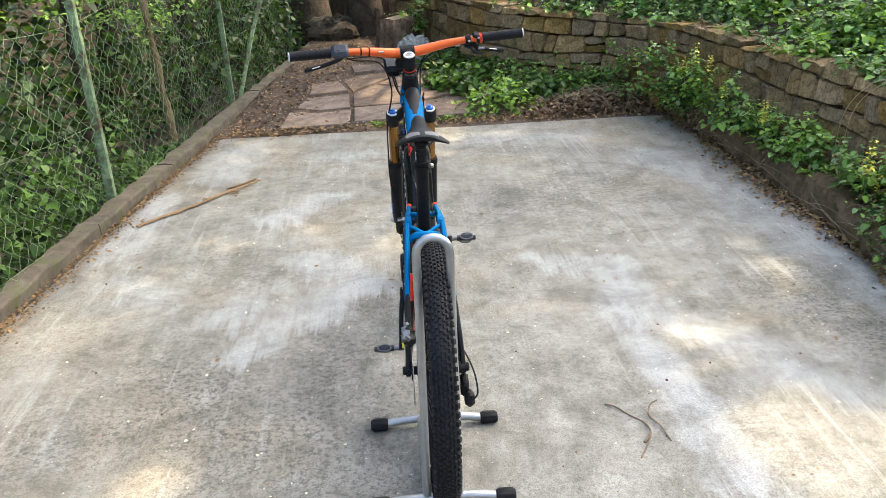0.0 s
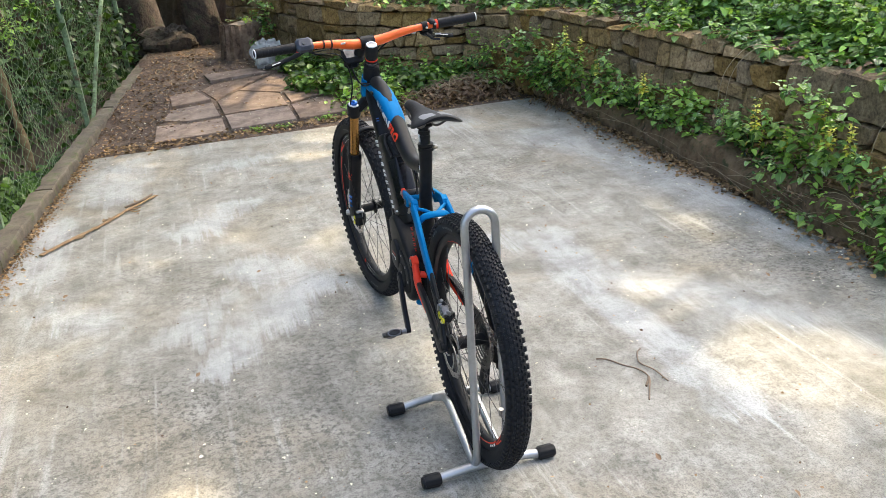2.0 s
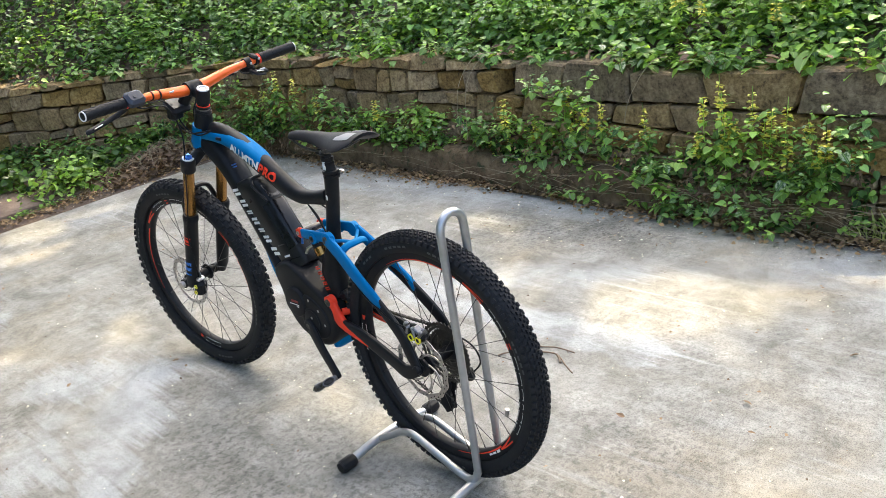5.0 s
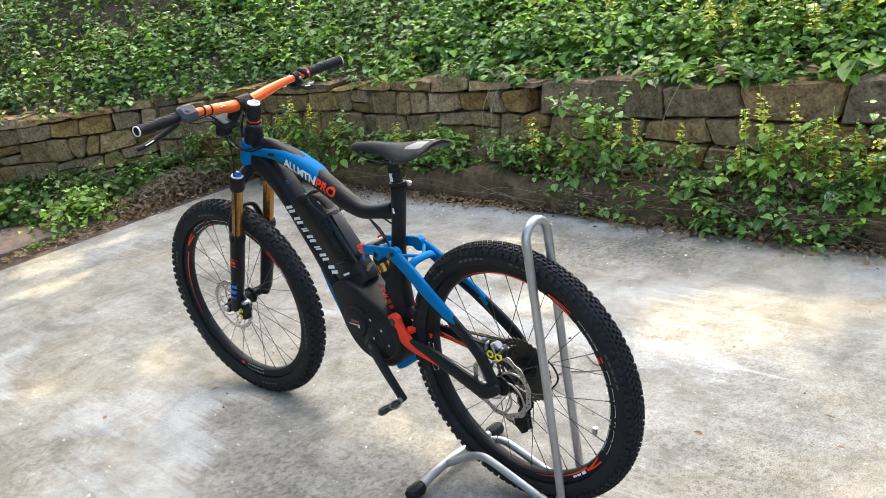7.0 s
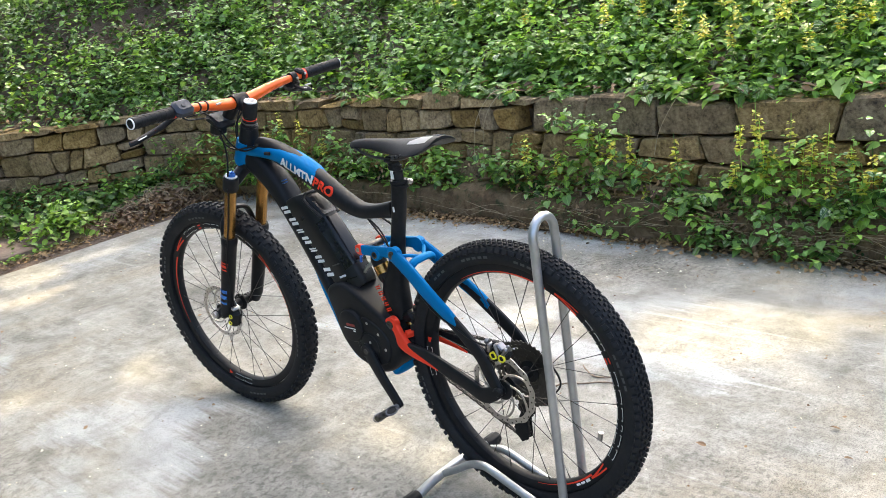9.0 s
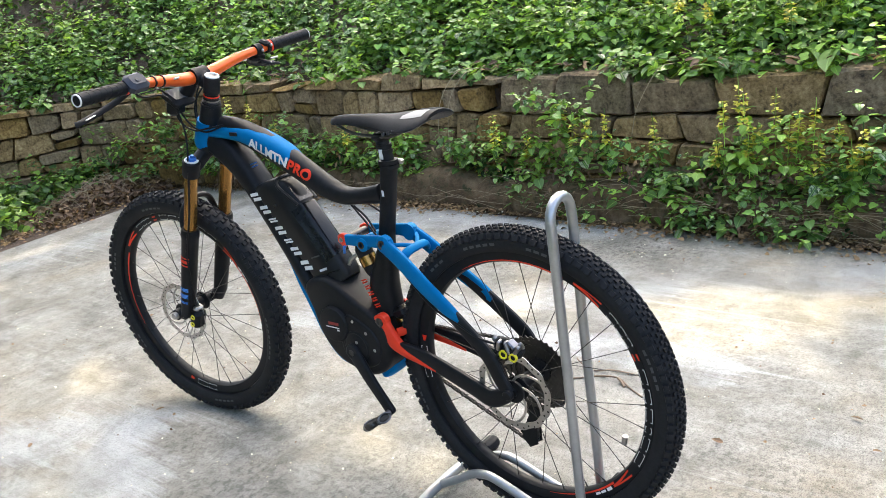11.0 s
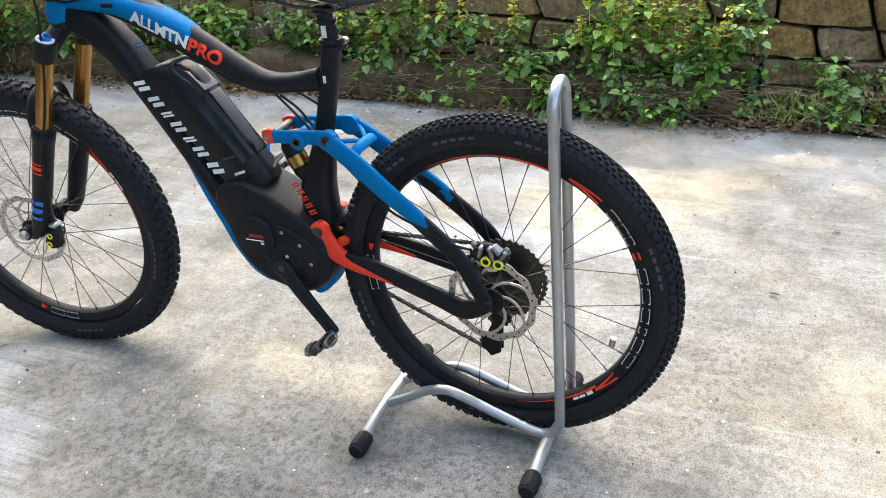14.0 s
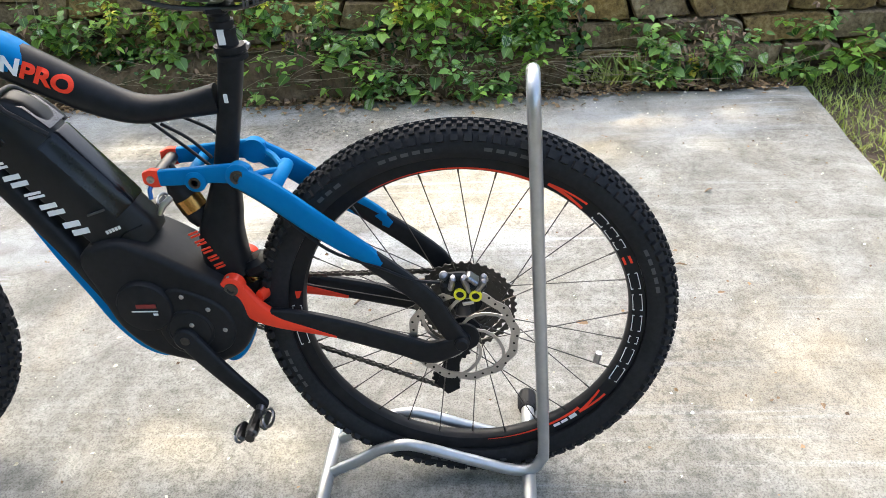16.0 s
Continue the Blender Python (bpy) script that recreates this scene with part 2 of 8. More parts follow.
# short lines (x0, y0, x1, y1), half width and strength of the white blooms and dark areas of the slab, painted light
# and shade among them
PALES = [(0.56, 1.52, 0.86, 1.38, 0.13, 0.7), (0.86, 1.38, 0.78, 0.91, 0.15, 0.9), (0.78, 0.91, 0.80, 0.41, 0.12, 1.0), (0.80, 0.41, 0.84, -0.1, 0.11, 1.0), (-0.46, 1.64, -0.24, 1.37, 0.19, 0.9),
          (-0.49, 3.29, -0.15, 3.35, 0.18, 0.6), (-1.03, 3.58, -1.1, 3.0, 0.24, 0.8), (-0.73, 2.24, -0.42, 2.5, 0.15, 0.9), (-1.45, 1.93, -1.40, 2.6, 0.20, 0.9), (-0.58, 0.98, -0.66, 0.80, 0.13, 0.9), (-0.42, 1.10, -0.30, 1.40, 0.20, 0.7), (-0.80, 1.12, -0.62, 1.30, 0.18, 0.55),
          (-1.15, 1.38, -1.3, 1.5, 0.17, 0.6), (0.95, 0.9, 1.3, 0.3, 0.2, 0.45), (1.5, -0.6, 1.7, -0.9, 0.25, 0.4), (1.5, 3.0, 1.7, 2.3, 0.3, 0.5), (1.75, 2.2, 1.85, 0.9, 0.28, 0.45), (1.2, 3.5, 0.5, 3.6, 0.25, 0.4), (1.6, -0.1, 1.75, -0.8, 0.3, 0.4)]
DARKS = [(0.44, 2.18, 0.9, 2.4, 0.40, 0.8), (1.03, 2.6, 1.3, 2.2, 0.28, 0.6), (-0.4, 0.95, -0.2, 1.05, 0.24, 0.6), (-0.83, 0.62, -0.6, 0.28, 0.45, 1.0), (-0.95, 0.43, -1.3, 0.3, 0.35, 0.7),
         (1.50, 1.15, 1.70, 0.5, 0.30, 1.0), (-0.15, 0.5, -0.2, -0.1, 0.32, 0.8), (-0.33, 0.80, -0.38, 0.1, 0.34, 0.9), (0.05, -0.3, 0.4, -0.45, 0.35, 0.6), (-0.9, 1.8, -0.7, 1.6, 0.25, 0.5)]

M_SLAB = concrete_slab()
M_KERB = rough_stuff("kerb_concrete", [(0.3, (0.045, 0.038, 0.027)), (0.5, (0.130, 0.108, 0.080)), (0.7, (0.24, 0.21, 0.165))], 22, 0.008, moss=(0.09, 0.10, 0.04))
M_STONE = rough_stuff("wall_stone", [(0.35, (0.036, 0.023, 0.011)), (0.44, (0.165, 0.111, 0.055)), (0.54, (0.295, 0.205, 0.106)), (0.66, (0.43, 0.322, 0.185))], 75, 0.010, per_object=0.28)
M_BOULDER = rough_stuff("mossy_boulder", [(0.36, (0.020, 0.014, 0.009)), (0.48, (0.065, 0.046, 0.030)), (0.62, (0.14, 0.105, 0.072))], 30, 0.03, moss=(0.035, 0.042, 0.014))
M_FOOT = rough_stuff("mossy_footing", [(0.32, (0.046, 0.029, 0.014)), (0.46, (0.140, 0.090, 0.046)), (0.62, (0.26, 0.178, 0.100))], 34, 0.03, moss=(0.05, 0.055, 0.018))
M_SOIL = rough_stuff("soil", [(0.3, (0.038, 0.025, 0.016)), (0.5, (0.100, 0.067, 0.046)), (0.68, (0.16, 0.115, 0.080)), (0.8, (0.22, 0.18, 0.14))], 30, 0.02)
M_BARK = rough_stuff("bark", [(0.36, (0.014, 0.009, 0.006)), (0.48, (0.055, 0.036, 0.023)), (0.64, (0.12, 0.083, 0.056))], 26, 0.03, moss=(0.040, 0.046, 0.020))
M_YOUNG = rough_stuff("young_bark", [(0.36, (0.07, 0.045, 0.022)), (0.50, (0.18, 0.120, 0.060)), (0.64, (0.28, 0.20, 0.11))], 40, 0.004)
M_PAVE = rough_stuff("paving_flag", [(0.32, (0.085, 0.060, 0.045)), (0.48, (0.195, 0.142, 0.108)), (0.66, (0.32, 0.246, 0.196))], 22, 0.006, per_object=0.22)
M_POST = rough_stuff("painted_post", [(0.40, (0.09, 0.055, 0.03)), (0.46, (0.11, 0.15, 0.075)), (0.52, (0.165, 0.235, 0.125)), (0.60, (0.25, 0.34, 0.19))], 30, 0.003, rough=0.7)
M_WIRE = plain("fence_wire", (0.22, 0.31, 0.15), 0.6, 0.1)
M_LEAF = leaf_mat("archangel_leaf", (0.050, 0.138, 0.036), (0.275, 0.460, 0.125), (0.50, 0.58, 0.38), 0.25, 0.40, 0.40)
M_LEAF2 = leaf_mat("creeper_leaf", (0.066, 0.172, 0.032), (0.350, 0.545, 0.115), None, 0, 0.42, 0.40)
# leaf green darkened to hold the shade low on wall and bank
M_LEAFD = leaf_mat("shaded_low_leaf", (0.016, 0.045, 0.012), (0.085, 0.170, 0.040), None, 0, 0.4)
# leaf green of the wood, darkened in place of the canopy's shade
M_THICKET = leaf_mat("shaded_thicket_leaf", (0.010, 0.029, 0.008), (0.058, 0.120, 0.026), None, 0, 0.4)
M_CROWN = leaf_mat("crown_leaf", (0.04, 0.10, 0.02), (0.09, 0.18, 0.04), None, 0, 0.3)
M_FLOWER = leaf_mat("yellow_flower", (0.62, 0.54, 0.05), (0.80, 0.74, 0.14), None, 0, 0.3)
M_DRY = leaf_mat("dry_leaf", (0.085, 0.047, 0.028), (0.27, 0.175, 0.105), None, 0, 0.15, 0.8)
M_PETAL = leaf_mat("fallen_petal", (0.50, 0.44, 0.34), (0.75, 0.70, 0.60), None, 0, 0.2, 0.8)
M_GRASS = leaf_mat("grass_blade", (0.13, 0.20, 0.040), (0.40, 0.44, 0.14), None, 0, 0.35)
M_TWIG = plain("dry_twig", (0.20, 0.145, 0.10), 0.85, 0, 0.4)
M_STRAW = plain("dry_stem", (0.36, 0.28, 0.17), 0.8, 0, 0.35)
M_BLACK = plain("matt_black_paint", (0.0072, 0.008, 0.0098), 0.45, 0, 0.3, 60, 0.03, 0.0, 0.18)
M_BLACK2 = plain("black_plastic", (0.0080, 0.0084, 0.0095), 0.50, 0, 0.3, 90, 0.06, 0.0, 0.18)
M_RUBBER = plain("tyre_rubber", (0.0125, 0.0130, 0.0145), 0.66, 0, 0.35, 120, 0.2, 0.0, 0.20)
M_BLUE = plain("blue_paint", (0.0, 0.150, 0.365), 0.50, 0, 0.08, 50, 0.01, 0.0, 0.06)
M_RED = plain("red_paint", (0.80, 0.050, 0.020), 0.45, 0, 0.08, 50, 0.01, 0.0, 0.25)
M_ORANGE = plain("orange_anodised", (0.90, 0.135, 0.016), 0.34, 0.25, 0.12, 60, 0.02, 0.25)
M_GOLD = plain("bronze_coating", (0.36, 0.19, 0.055), 0.22, 0.85, 0.12, 60, 0.0)
M_STEEL = plain("brushed_steel", (0.42, 0.41, 0.40), 0.34, 1.0, 0.2, 80, 0.02)
M_SILVER = plain("silver_paint", (0.42, 0.43, 0.435), 0.36, 0.75, 0.15, 50, 0.02)
M_DARKSTEEL = plain("dark_steel", (0.075, 0.072, 0.068), 0.38, 0.9, 0.3, 90, 0.05)
M_GUN = plain("polished_alloy", (0.22, 0.22, 0.235), 0.30, 1.0, 0.3, 90, 0.05)
M_WHITE = plain("white_print", (0.75, 0.75, 0.74), 0.5, 0, 0.06, 60, 0.0)
M_GREY = plain("grey_print", (0.050, 0.052, 0.055), 0.6, 0, 0.15, 60, 0.0)
M_BATT = plain("battery_case", (0.0080, 0.0084, 0.0092), 0.40, 0, 0.25, 60, 0.02, 0.0, 0.22)
M_GLOSS = plain("gloss_black", (0.006, 0.0065, 0.008), 0.18, 0, 0.1, 30, 0.0, 0.0, 0.28)
M_SADDLE = plain("saddle_cover", (0.010, 0.010, 0.011), 0.5, 0, 0.3, 150, 0.15, 0.0, 0.13)
M_SADDLEGREY = plain("grey_saddle_panel", (0.17, 0.17, 0.175), 0.4, 0, 0.15, 80, 0.05)
M_YELLOW = plain("yellow_ring", (0.80, 0.72, 0.03), 0.4, 0, 0.05, 50, 0.0)
M_CAPBLUE = plain("blue_anodised", (0.03, 0.16, 0.55), 0.28, 0.6, 0.1, 60, 0.0)
M_SCREEN2 = plain("recess_floor", (0.013, 0.015, 0.019), 0.25, 0, 0.1, 60, 0.0)
M_REDPRINT = plain("dark_red_print", (0.22, 0.020, 0.016), 0.5, 0, 0.1, 60, 0.0)
M_SCREEN = plain("display_glass", (0.035, 0.042, 0.055), 0.2, 0, 0.05, 20, 0.0, 0.0, 0.3)

# ---- mesh tools ----
class Geo:
    """Collects vertices and faces of one mesh."""

    def __init__(self):
        self.v, self.f = [], []

    def add(self, verts, faces):
        k = len(self.v)
        self.v.extend([tuple(p) for p in verts])
        self.f.extend([tuple(i + k for i in q) for q in faces])
        return self

    def sweep(self, pts, rx, ry=None, n=10, e=2.0, side=None, caps=True, closed=False):
        """A tube of (super)elliptic section along pts; rx is its half width along side, ry the other half."""
        pts = [Vector(p) for p in pts]
        m = len(pts)
        rxs = rx if isinstance(rx, (list, tuple)) else [rx] * m
        ry = rxs if ry is None else ry
        rys = ry if isinstance(ry, (list, tuple)) else [ry] * m
        rings, prev = [], None
        for i, p in enumerate(pts):
            a, c = (pts[(i - 1) % m], pts[(i + 1) % m]) if closed else (pts[max(i - 1, 0)], pts[min(i + 1, m - 1)])
            t = (c - a).normalized()
            if side is not None:
                s = Vector(side)
            elif prev is not None:
                s = prev
            else:
                s = Vector((1, 0, 0)) if abs(t.x) < 0.9 else Vector((0, 1, 0))
            s = (s - t * s.dot(t)).normalized()
            prev = s
            u = t.cross(s)
            ring = []
            for k in range(n):
                w = 2 * math.pi * k / n
                cs, sn = math.cos(w), math.sin(w)
                x = math.copysign(abs(cs) ** (2 / e), cs) * rxs[i]
                y = math.copysign(abs(sn) ** (2 / e), sn) * rys[i]
                ring.append(p + s * x + u * y)
            rings.append(ring)
        faces = []
        for i in range(m if closed else m - 1):
            j = (i + 1) % m
            for k in range(n):
                q = (k + 1) % n
                faces.append((i * n + k, i * n + q, j * n + q, j * n + k))
        if caps and not closed:
            faces.append(tuple(range(n - 1, -1, -1)))
            faces.append(tuple((m - 1) * n + k for k in range(n)))
        return self.add([p for r in rings for p in r], faces)

    def lathe(self, profile, centre, axis=(1, 0, 0), n=32, closed=False):
        """Turns (along axis, radius) pairs round the axis through centre."""
        ax = Vector(axis).normalized()
        s = ax.orthogonal().normalized()
        u = ax.cross(s)
        c = Vector(centre)
        v, m = [], len(profile)
        for h, r in profile:
            for k in range(n):
                w = 2 * math.pi * k / n
                v.append(c + ax * h + (s * math.cos(w) + u * math.sin(w)) * r)
        f = []
        for i in range(m if closed else m - 1):
            j = (i + 1) % m
            for k in range(n):
                q = (k + 1) % n
                f.append((i * n + k, i * n + q, j * n + q, j * n + k))
        if not closed:
            f.append(tuple(range(n - 1, -1, -1)))
            f.append(tuple((m - 1) * n + k for k in range(n)))
        return self.add(v, f)

    def block(self, centre, size, turn=None, bev=0.15):
        """A box with chamfered edges."""
        c, (a, b, d) = Vector(centre), [s / 2 for s in size]
        t = turn or Matrix.Identity(3)
        e = bev * min(a, b, d) * 2
        v, f = [], []
        ring = [(a - e, b), (-a + e, b), (-a, b - e), (-a, -b + e), (-a + e, -b), (a - e, -b), (a, -b + e), (a, b - e)]
        ring.reverse()
        for z, k in ((-d, 1), (-d + e, 0), (d - e, 0), (d, 1)):
            for x, y in ring:
                sx, sy = (1 - k * e / a), (1 - k * e / b)
                v.append(c + t @ Vector((x * sx, y * sy, z)))
        f = [tuple(range(7, -1, -1)), tuple(range(24, 32))]
        for i in range(3):
            for k in range(8):
                q = (k + 1) % 8
                f.append((i * 8 + k, (i + 1) * 8 + k, (i + 1) * 8 + q, i * 8 + q))
        f[0], f[1] = tuple(range(0, 8)), tuple(range(31, 23, -1))
        return self.add(v, f)

    def prism(self, outline, x0, x1, round_=0.0):
        """A side outline of (y, z) pairs, given depth from x0 to x1, its rims drawn in by round_."""
        n = len(outline)
        cy, cz = sum(p[0] for p in outline) / n, sum(p[1] for p in outline) / n

        def ring(x, k):
            out = []
            for y, z in outline:
                d = math.hypot(y - cy, z - cz) or 1
                out.append((x, y - (y - cy) / d * k, z - (z - cz) / d * k))
            return out
        s = math.copysign(1, x1 - x0)
        v = ring(x0, round_) + ring(x0 + s * round_, 0) + ring(x1 - s * round_, 0) + ring(x1, round_)
        f = [tuple(range(n)), tuple(range(4 * n - 1, 3 * n - 1, -1))]
        for i in range(3):
            for k in range(n):
                q = (k + 1) % n
                f.append((i * n + k, (i + 1) * n + k, (i + 1) * n + q, i * n + q))
        return self.add(v, f)

    def moved(self, m):
        self.v = [tuple(m @ Vector(p)) for p in self.v]
        return self


def curve(pts, k=6, closed=False):
    """Catmull-Rom points through pts (any dimension)."""
    p = [np.array(q, float) for q in pts]
    m = len(p)
    out = []
    for i in range(m if closed else m - 1):
        if closed:
            a, b, c, d = p[i - 1], p[i], p[(i + 1) % m], p[(i + 2) % m]
        else:
            a, b, c, d = p[max(i - 1, 0)], p[i], p[i + 1], p[min(i + 2, m - 1)]
        for j in range(k):
            t = j / k
            out.append(0.5 * (2 * b + (c - a) * t + (2 * a - 5 * b + 4 * c - d) * t * t + (3 * b - a - 3 * c + d) * t ** 3))
    if not closed:
        out.append(p[-1])
    return [tuple(float(x) for x in q) for q in out]


def part(name, geo, mat, parent=None, label="", smooth=35):
    """Links a Geo as one mesh object, under a thing or a part if given."""
    me = bpy.data.meshes.new(name)
    me.from_pydata(geo.v, [], geo.f)
    bm = bmesh.new()
    bm.from_mesh(me)
    bmesh.ops.recalc_face_normals(bm, faces=bm.faces)
    bm.to_mesh(me)
    bm.free()
    if smooth:
        me.shade_smooth()
        me.set_sharp_from_angle(angle=radians(smooth))
    me.materials.append(mat)
    ob = new(name, me)
    if parent is not None:
        ob.parent = parent
    if label:
        tagged(ob, label)
    return ob


def thing(name, label, category, group="", kind="", at=(0, 0, 0)):
    ob = new(name)
    ob.empty_display_size = 0.1
    ob.location = at
    return tagged(ob, label, category, group, kind)


LEAF = np.array([(0, 0, 0), (0, 0.5, -0.05), (0, 1, -0.12), (-0.22, 0.74, 0.01), (-0.42, 0.38, 0.09), (-0.26, 0.08, 0.06), (0.26, 0.08, 0.06), (0.42, 0.38, 0.09), (0.22, 0.74, 0.01)])
LEAF_F = [(0, 1, 4, 5), (1, 2, 3, 4), (0, 6, 7, 1), (1, 7, 8, 2)]
LONG = LEAF * np.array([0.55, 1, 1])
# broad toothed leaf: midrib, then one side and the other
OVATE = np.array([(0, 0, 0), (0, 0.28, 0.0), (0, 0.62, -0.03), (0, 1, -0.13)] + [(k * x, y, z) for k in (-1, 1) for x, y, z in ((0.25, -0.03, 0.06), (0.43, 0.24, 0.10), (0.33, 0.60, 0.05), (0.15, 0.84, -0.05))])
OVATE_F = [(0, 1, 5, 4), (1, 2, 6, 5), (2, 3, 7, 6), (0, 8, 9, 1), (1, 9, 10, 2), (2, 10, 11, 3)]
KITE = np.array([(0, 0, 0), (0, 1, -0.1), (-0.40, 0.42, 0.06), (0.40, 0.42, 0.06)])
KITE_F = [(0, 1, 2), (0, 3, 1)]
BLADE = np.array([(-0.06, 0, 0), (0.06, 0, 0), (0.05, 0.5, -0.03), (0.0, 1, -0.2), (-0.05, 0.5, -0.03)])
BLADE_F = [(0, 1, 2, 4), (4, 2, 3)]


def leaf_mesh(name, pos, yaw, tilt, roll, size, mat, shape=LEAF, faces=LEAF_F, parent=None):
    """One mesh of many small leaves: place, heading, tilt above the level, roll and size, leaf by leaf."""
    n, k = len(pos), len(shape)
    cy, sy, ct, st, cr, sr = np.cos(yaw), np.sin(yaw), np.cos(tilt), np.sin(tilt), np.cos(roll), np.sin(roll)
    L = shape[None] * size[:, None, None]
    x, y, z = L[..., 0], L[..., 1], L[..., 2]
    x, z = x * cr[:, None] + z * sr[:, None], -x * sr[:, None] + z * cr[:, None]
    y, z = y * ct[:, None] - z * st[:, None], y * st[:, None] + z * ct[:, None]
    x, y = x * cy[:, None] - y * sy[:, None], x * sy[:, None] + y * cy[:, None]
    V = (np.stack([x, y, z], -1) + pos[:, None]).reshape(-1, 3)
    me = bpy.data.meshes.new(name)
    loops = np.concatenate([np.array(f) for f in faces])
    starts, tot = [], 0
    for f in faces:
        starts.append(tot)
        tot += len(f)
    me.vertices.add(n * k)
    me.vertices.foreach_set("co", V.astype(np.float32).ravel())
    me.loops.add(n * tot)
    me.loops.foreach_set("vertex_index", (loops[None] + (np.arange(n) * k)[:, None]).astype(np.int32).ravel())
    me.polygons.add(n * len(faces))
    me.polygons.foreach_set("loop_start", (np.array(starts)[None] + (np.arange(n) * tot)[:, None]).astype(np.int32).ravel())
    me.update(calc_edges=True)
    uv = me.uv_layers.new(name="UVMap")
    co = np.stack([shape[loops, 0] + 0.5, shape[loops, 1]], -1)
    uv.data.foreach_set("uv", np.tile(co, (n, 1)).astype(np.float32).ravel())
    me.validate()
    me.materials.append(mat)
    ob = new(name, me)
    if parent is not None:
        ob.parent = parent
    return ob


rng = np.random.default_rng(7)


def wobble(x, y, s, seed=0.0):
    """Smooth noise in 0..1 over arrays."""
    a = np.sin(x * s + 1.3 + seed) * np.cos(y * s * 1.13 - 0.7 + seed * 2.1)
    b = np.sin(x * s * 2.3 - 2.1 + seed * 1.7 + y * s * 0.7) * np.cos(y * s * 1.9 + 0.4 - x * s * 0.5)
    c = np.sin((x + y) * s * 4.1 + seed) * np.cos((x - y) * s * 3.7 - seed)
    return np.clip(0.5 + 0.28 * a + 0.2 * b + 0.12 * c, 0, 1)

# ---- the lie of the land ----
WALL_LINE = curve([(2.16, -6.5), (2.16, -3.0), (2.15, -1.0), (2.14, 0.6), (2.18, 1.8), (2.10, 2.7), (2.00, 3.5), (1.72, 4.55), (1.05, 5.25), (0.55, 6.2), (0.30, 7.2), (-0.25, 8.6), (-1.2, 10.0), (-2.5, 11.5)], 6)
WL = np.array(WALL_LINE)
WALL_TOP = 0.64


def wall_dist(x, y):
    """Distance behind the retaining wall's face (in front: minus)."""
    x, y = np.asarray(x, float), np.asarray(y, float)
    best, sign = np.full(x.shape, 1e9), np.ones(x.shape)
    for (ax, ay), (bx, by) in zip(WL[:-1], WL[1:]):
        dx, dy = bx - ax, by - ay
        h = np.clip(((x - ax) * dx + (y - ay) * dy) / (dx * dx + dy * dy), 0, 1)
        ex, ey = x - ax - h * dx, y - ay - h * dy
        d = np.hypot(ex, ey)
        s = np.where(dx * (y - ay) - dy * (x - ax) < 0, 1.0, -1.0)
        sign = np.where(d < best, s, sign)
        best = np.minimum(best, d)
    return best * sign


def kerb_x(y):
    return -1.838 + 0.133 * np.asarray(y, float)


def height(x, y):
    """Level of the ground."""
    x, y = np.asarray(x, float), np.asarray(y, float)
    d = wall_dist(x, y)
    bank = WALL_TOP - 0.06 + 0.50 * np.clip(d - 0.2, 0, 5) + 0.12 * np.clip(d - 5.2, 0, 60) + 0.10 * (wobble(x, y, 1.3) - 0.5) * np.clip(d, 0, 1)
    low = -0.06 + 0.061 * np.clip((y - 3.80) / 0.10, 0, 1) + 0.02 * np.clip(y - 4.2, 0, 6) + 0.03 * np.clip(-1.2 - y, 0, 0.3) / 0.3
    low = low + 0.03 * (wobble(x, y, 2.7) - 0.5) * ((y > 4.1) | (y < -1.3))
    k = kerb_x(y) - x
    side = -0.10 - 0.42 * np.clip(k - 0.10, 0, 6) + 0.15 * (wobble(x, y, 1.1, 2.0) - 0.5)
    low = np.where(k > 0.10, side, low)
    t = np.clip((d - 0.10) / 0.06, 0, 1)
    return low * (1 - t) + bank * t


def axis_steps(lo, hi, step, far):
    a = list(np.arange(lo, hi + 1e-6, step))
    r = 0.4
    while a[-1] < far:
        a.append(a[-1] + r)
        r *= 1.45
    r = 0.4
    while a[0] > -far:
        a.insert(0, a[0] - r)
        r *= 1.45
    return np.array(a)


def build_ground():
    xs, ys = axis_steps(-6, 7, 0.08, 900), axis_steps(-5, 12, 0.08, 900)
    X, Y = np.meshgrid(xs, ys)
    far = np.clip(1 - (np.hypot(X, Y) - 14) / 40, 0, 1)
    Z = height(X, Y)
    Z = np.where(np.hypot(X, Y) > 14, Z * far + 0.0, Z)
    nx, ny = len(xs), len(ys)
    idx = np.arange(nx * ny).reshape(ny, nx)
    F = np.stack([idx[:-1, :-1], idx[:-1, 1:], idx[1:, 1:], idx[1:, :-1]], -1).reshape(-1, 4)
    me = bpy.data.meshes.new("ground")
    me.from_pydata(np.stack([X, Y, Z], -1).reshape(-1, 3).tolist(), [], F.tolist())
    me.shade_smooth()
    me.materials.append(M_SOIL)
    return tagged(new("ground", me), "dark brown soil bank and bed under the plants", "ground", kind="structure")


build_ground()


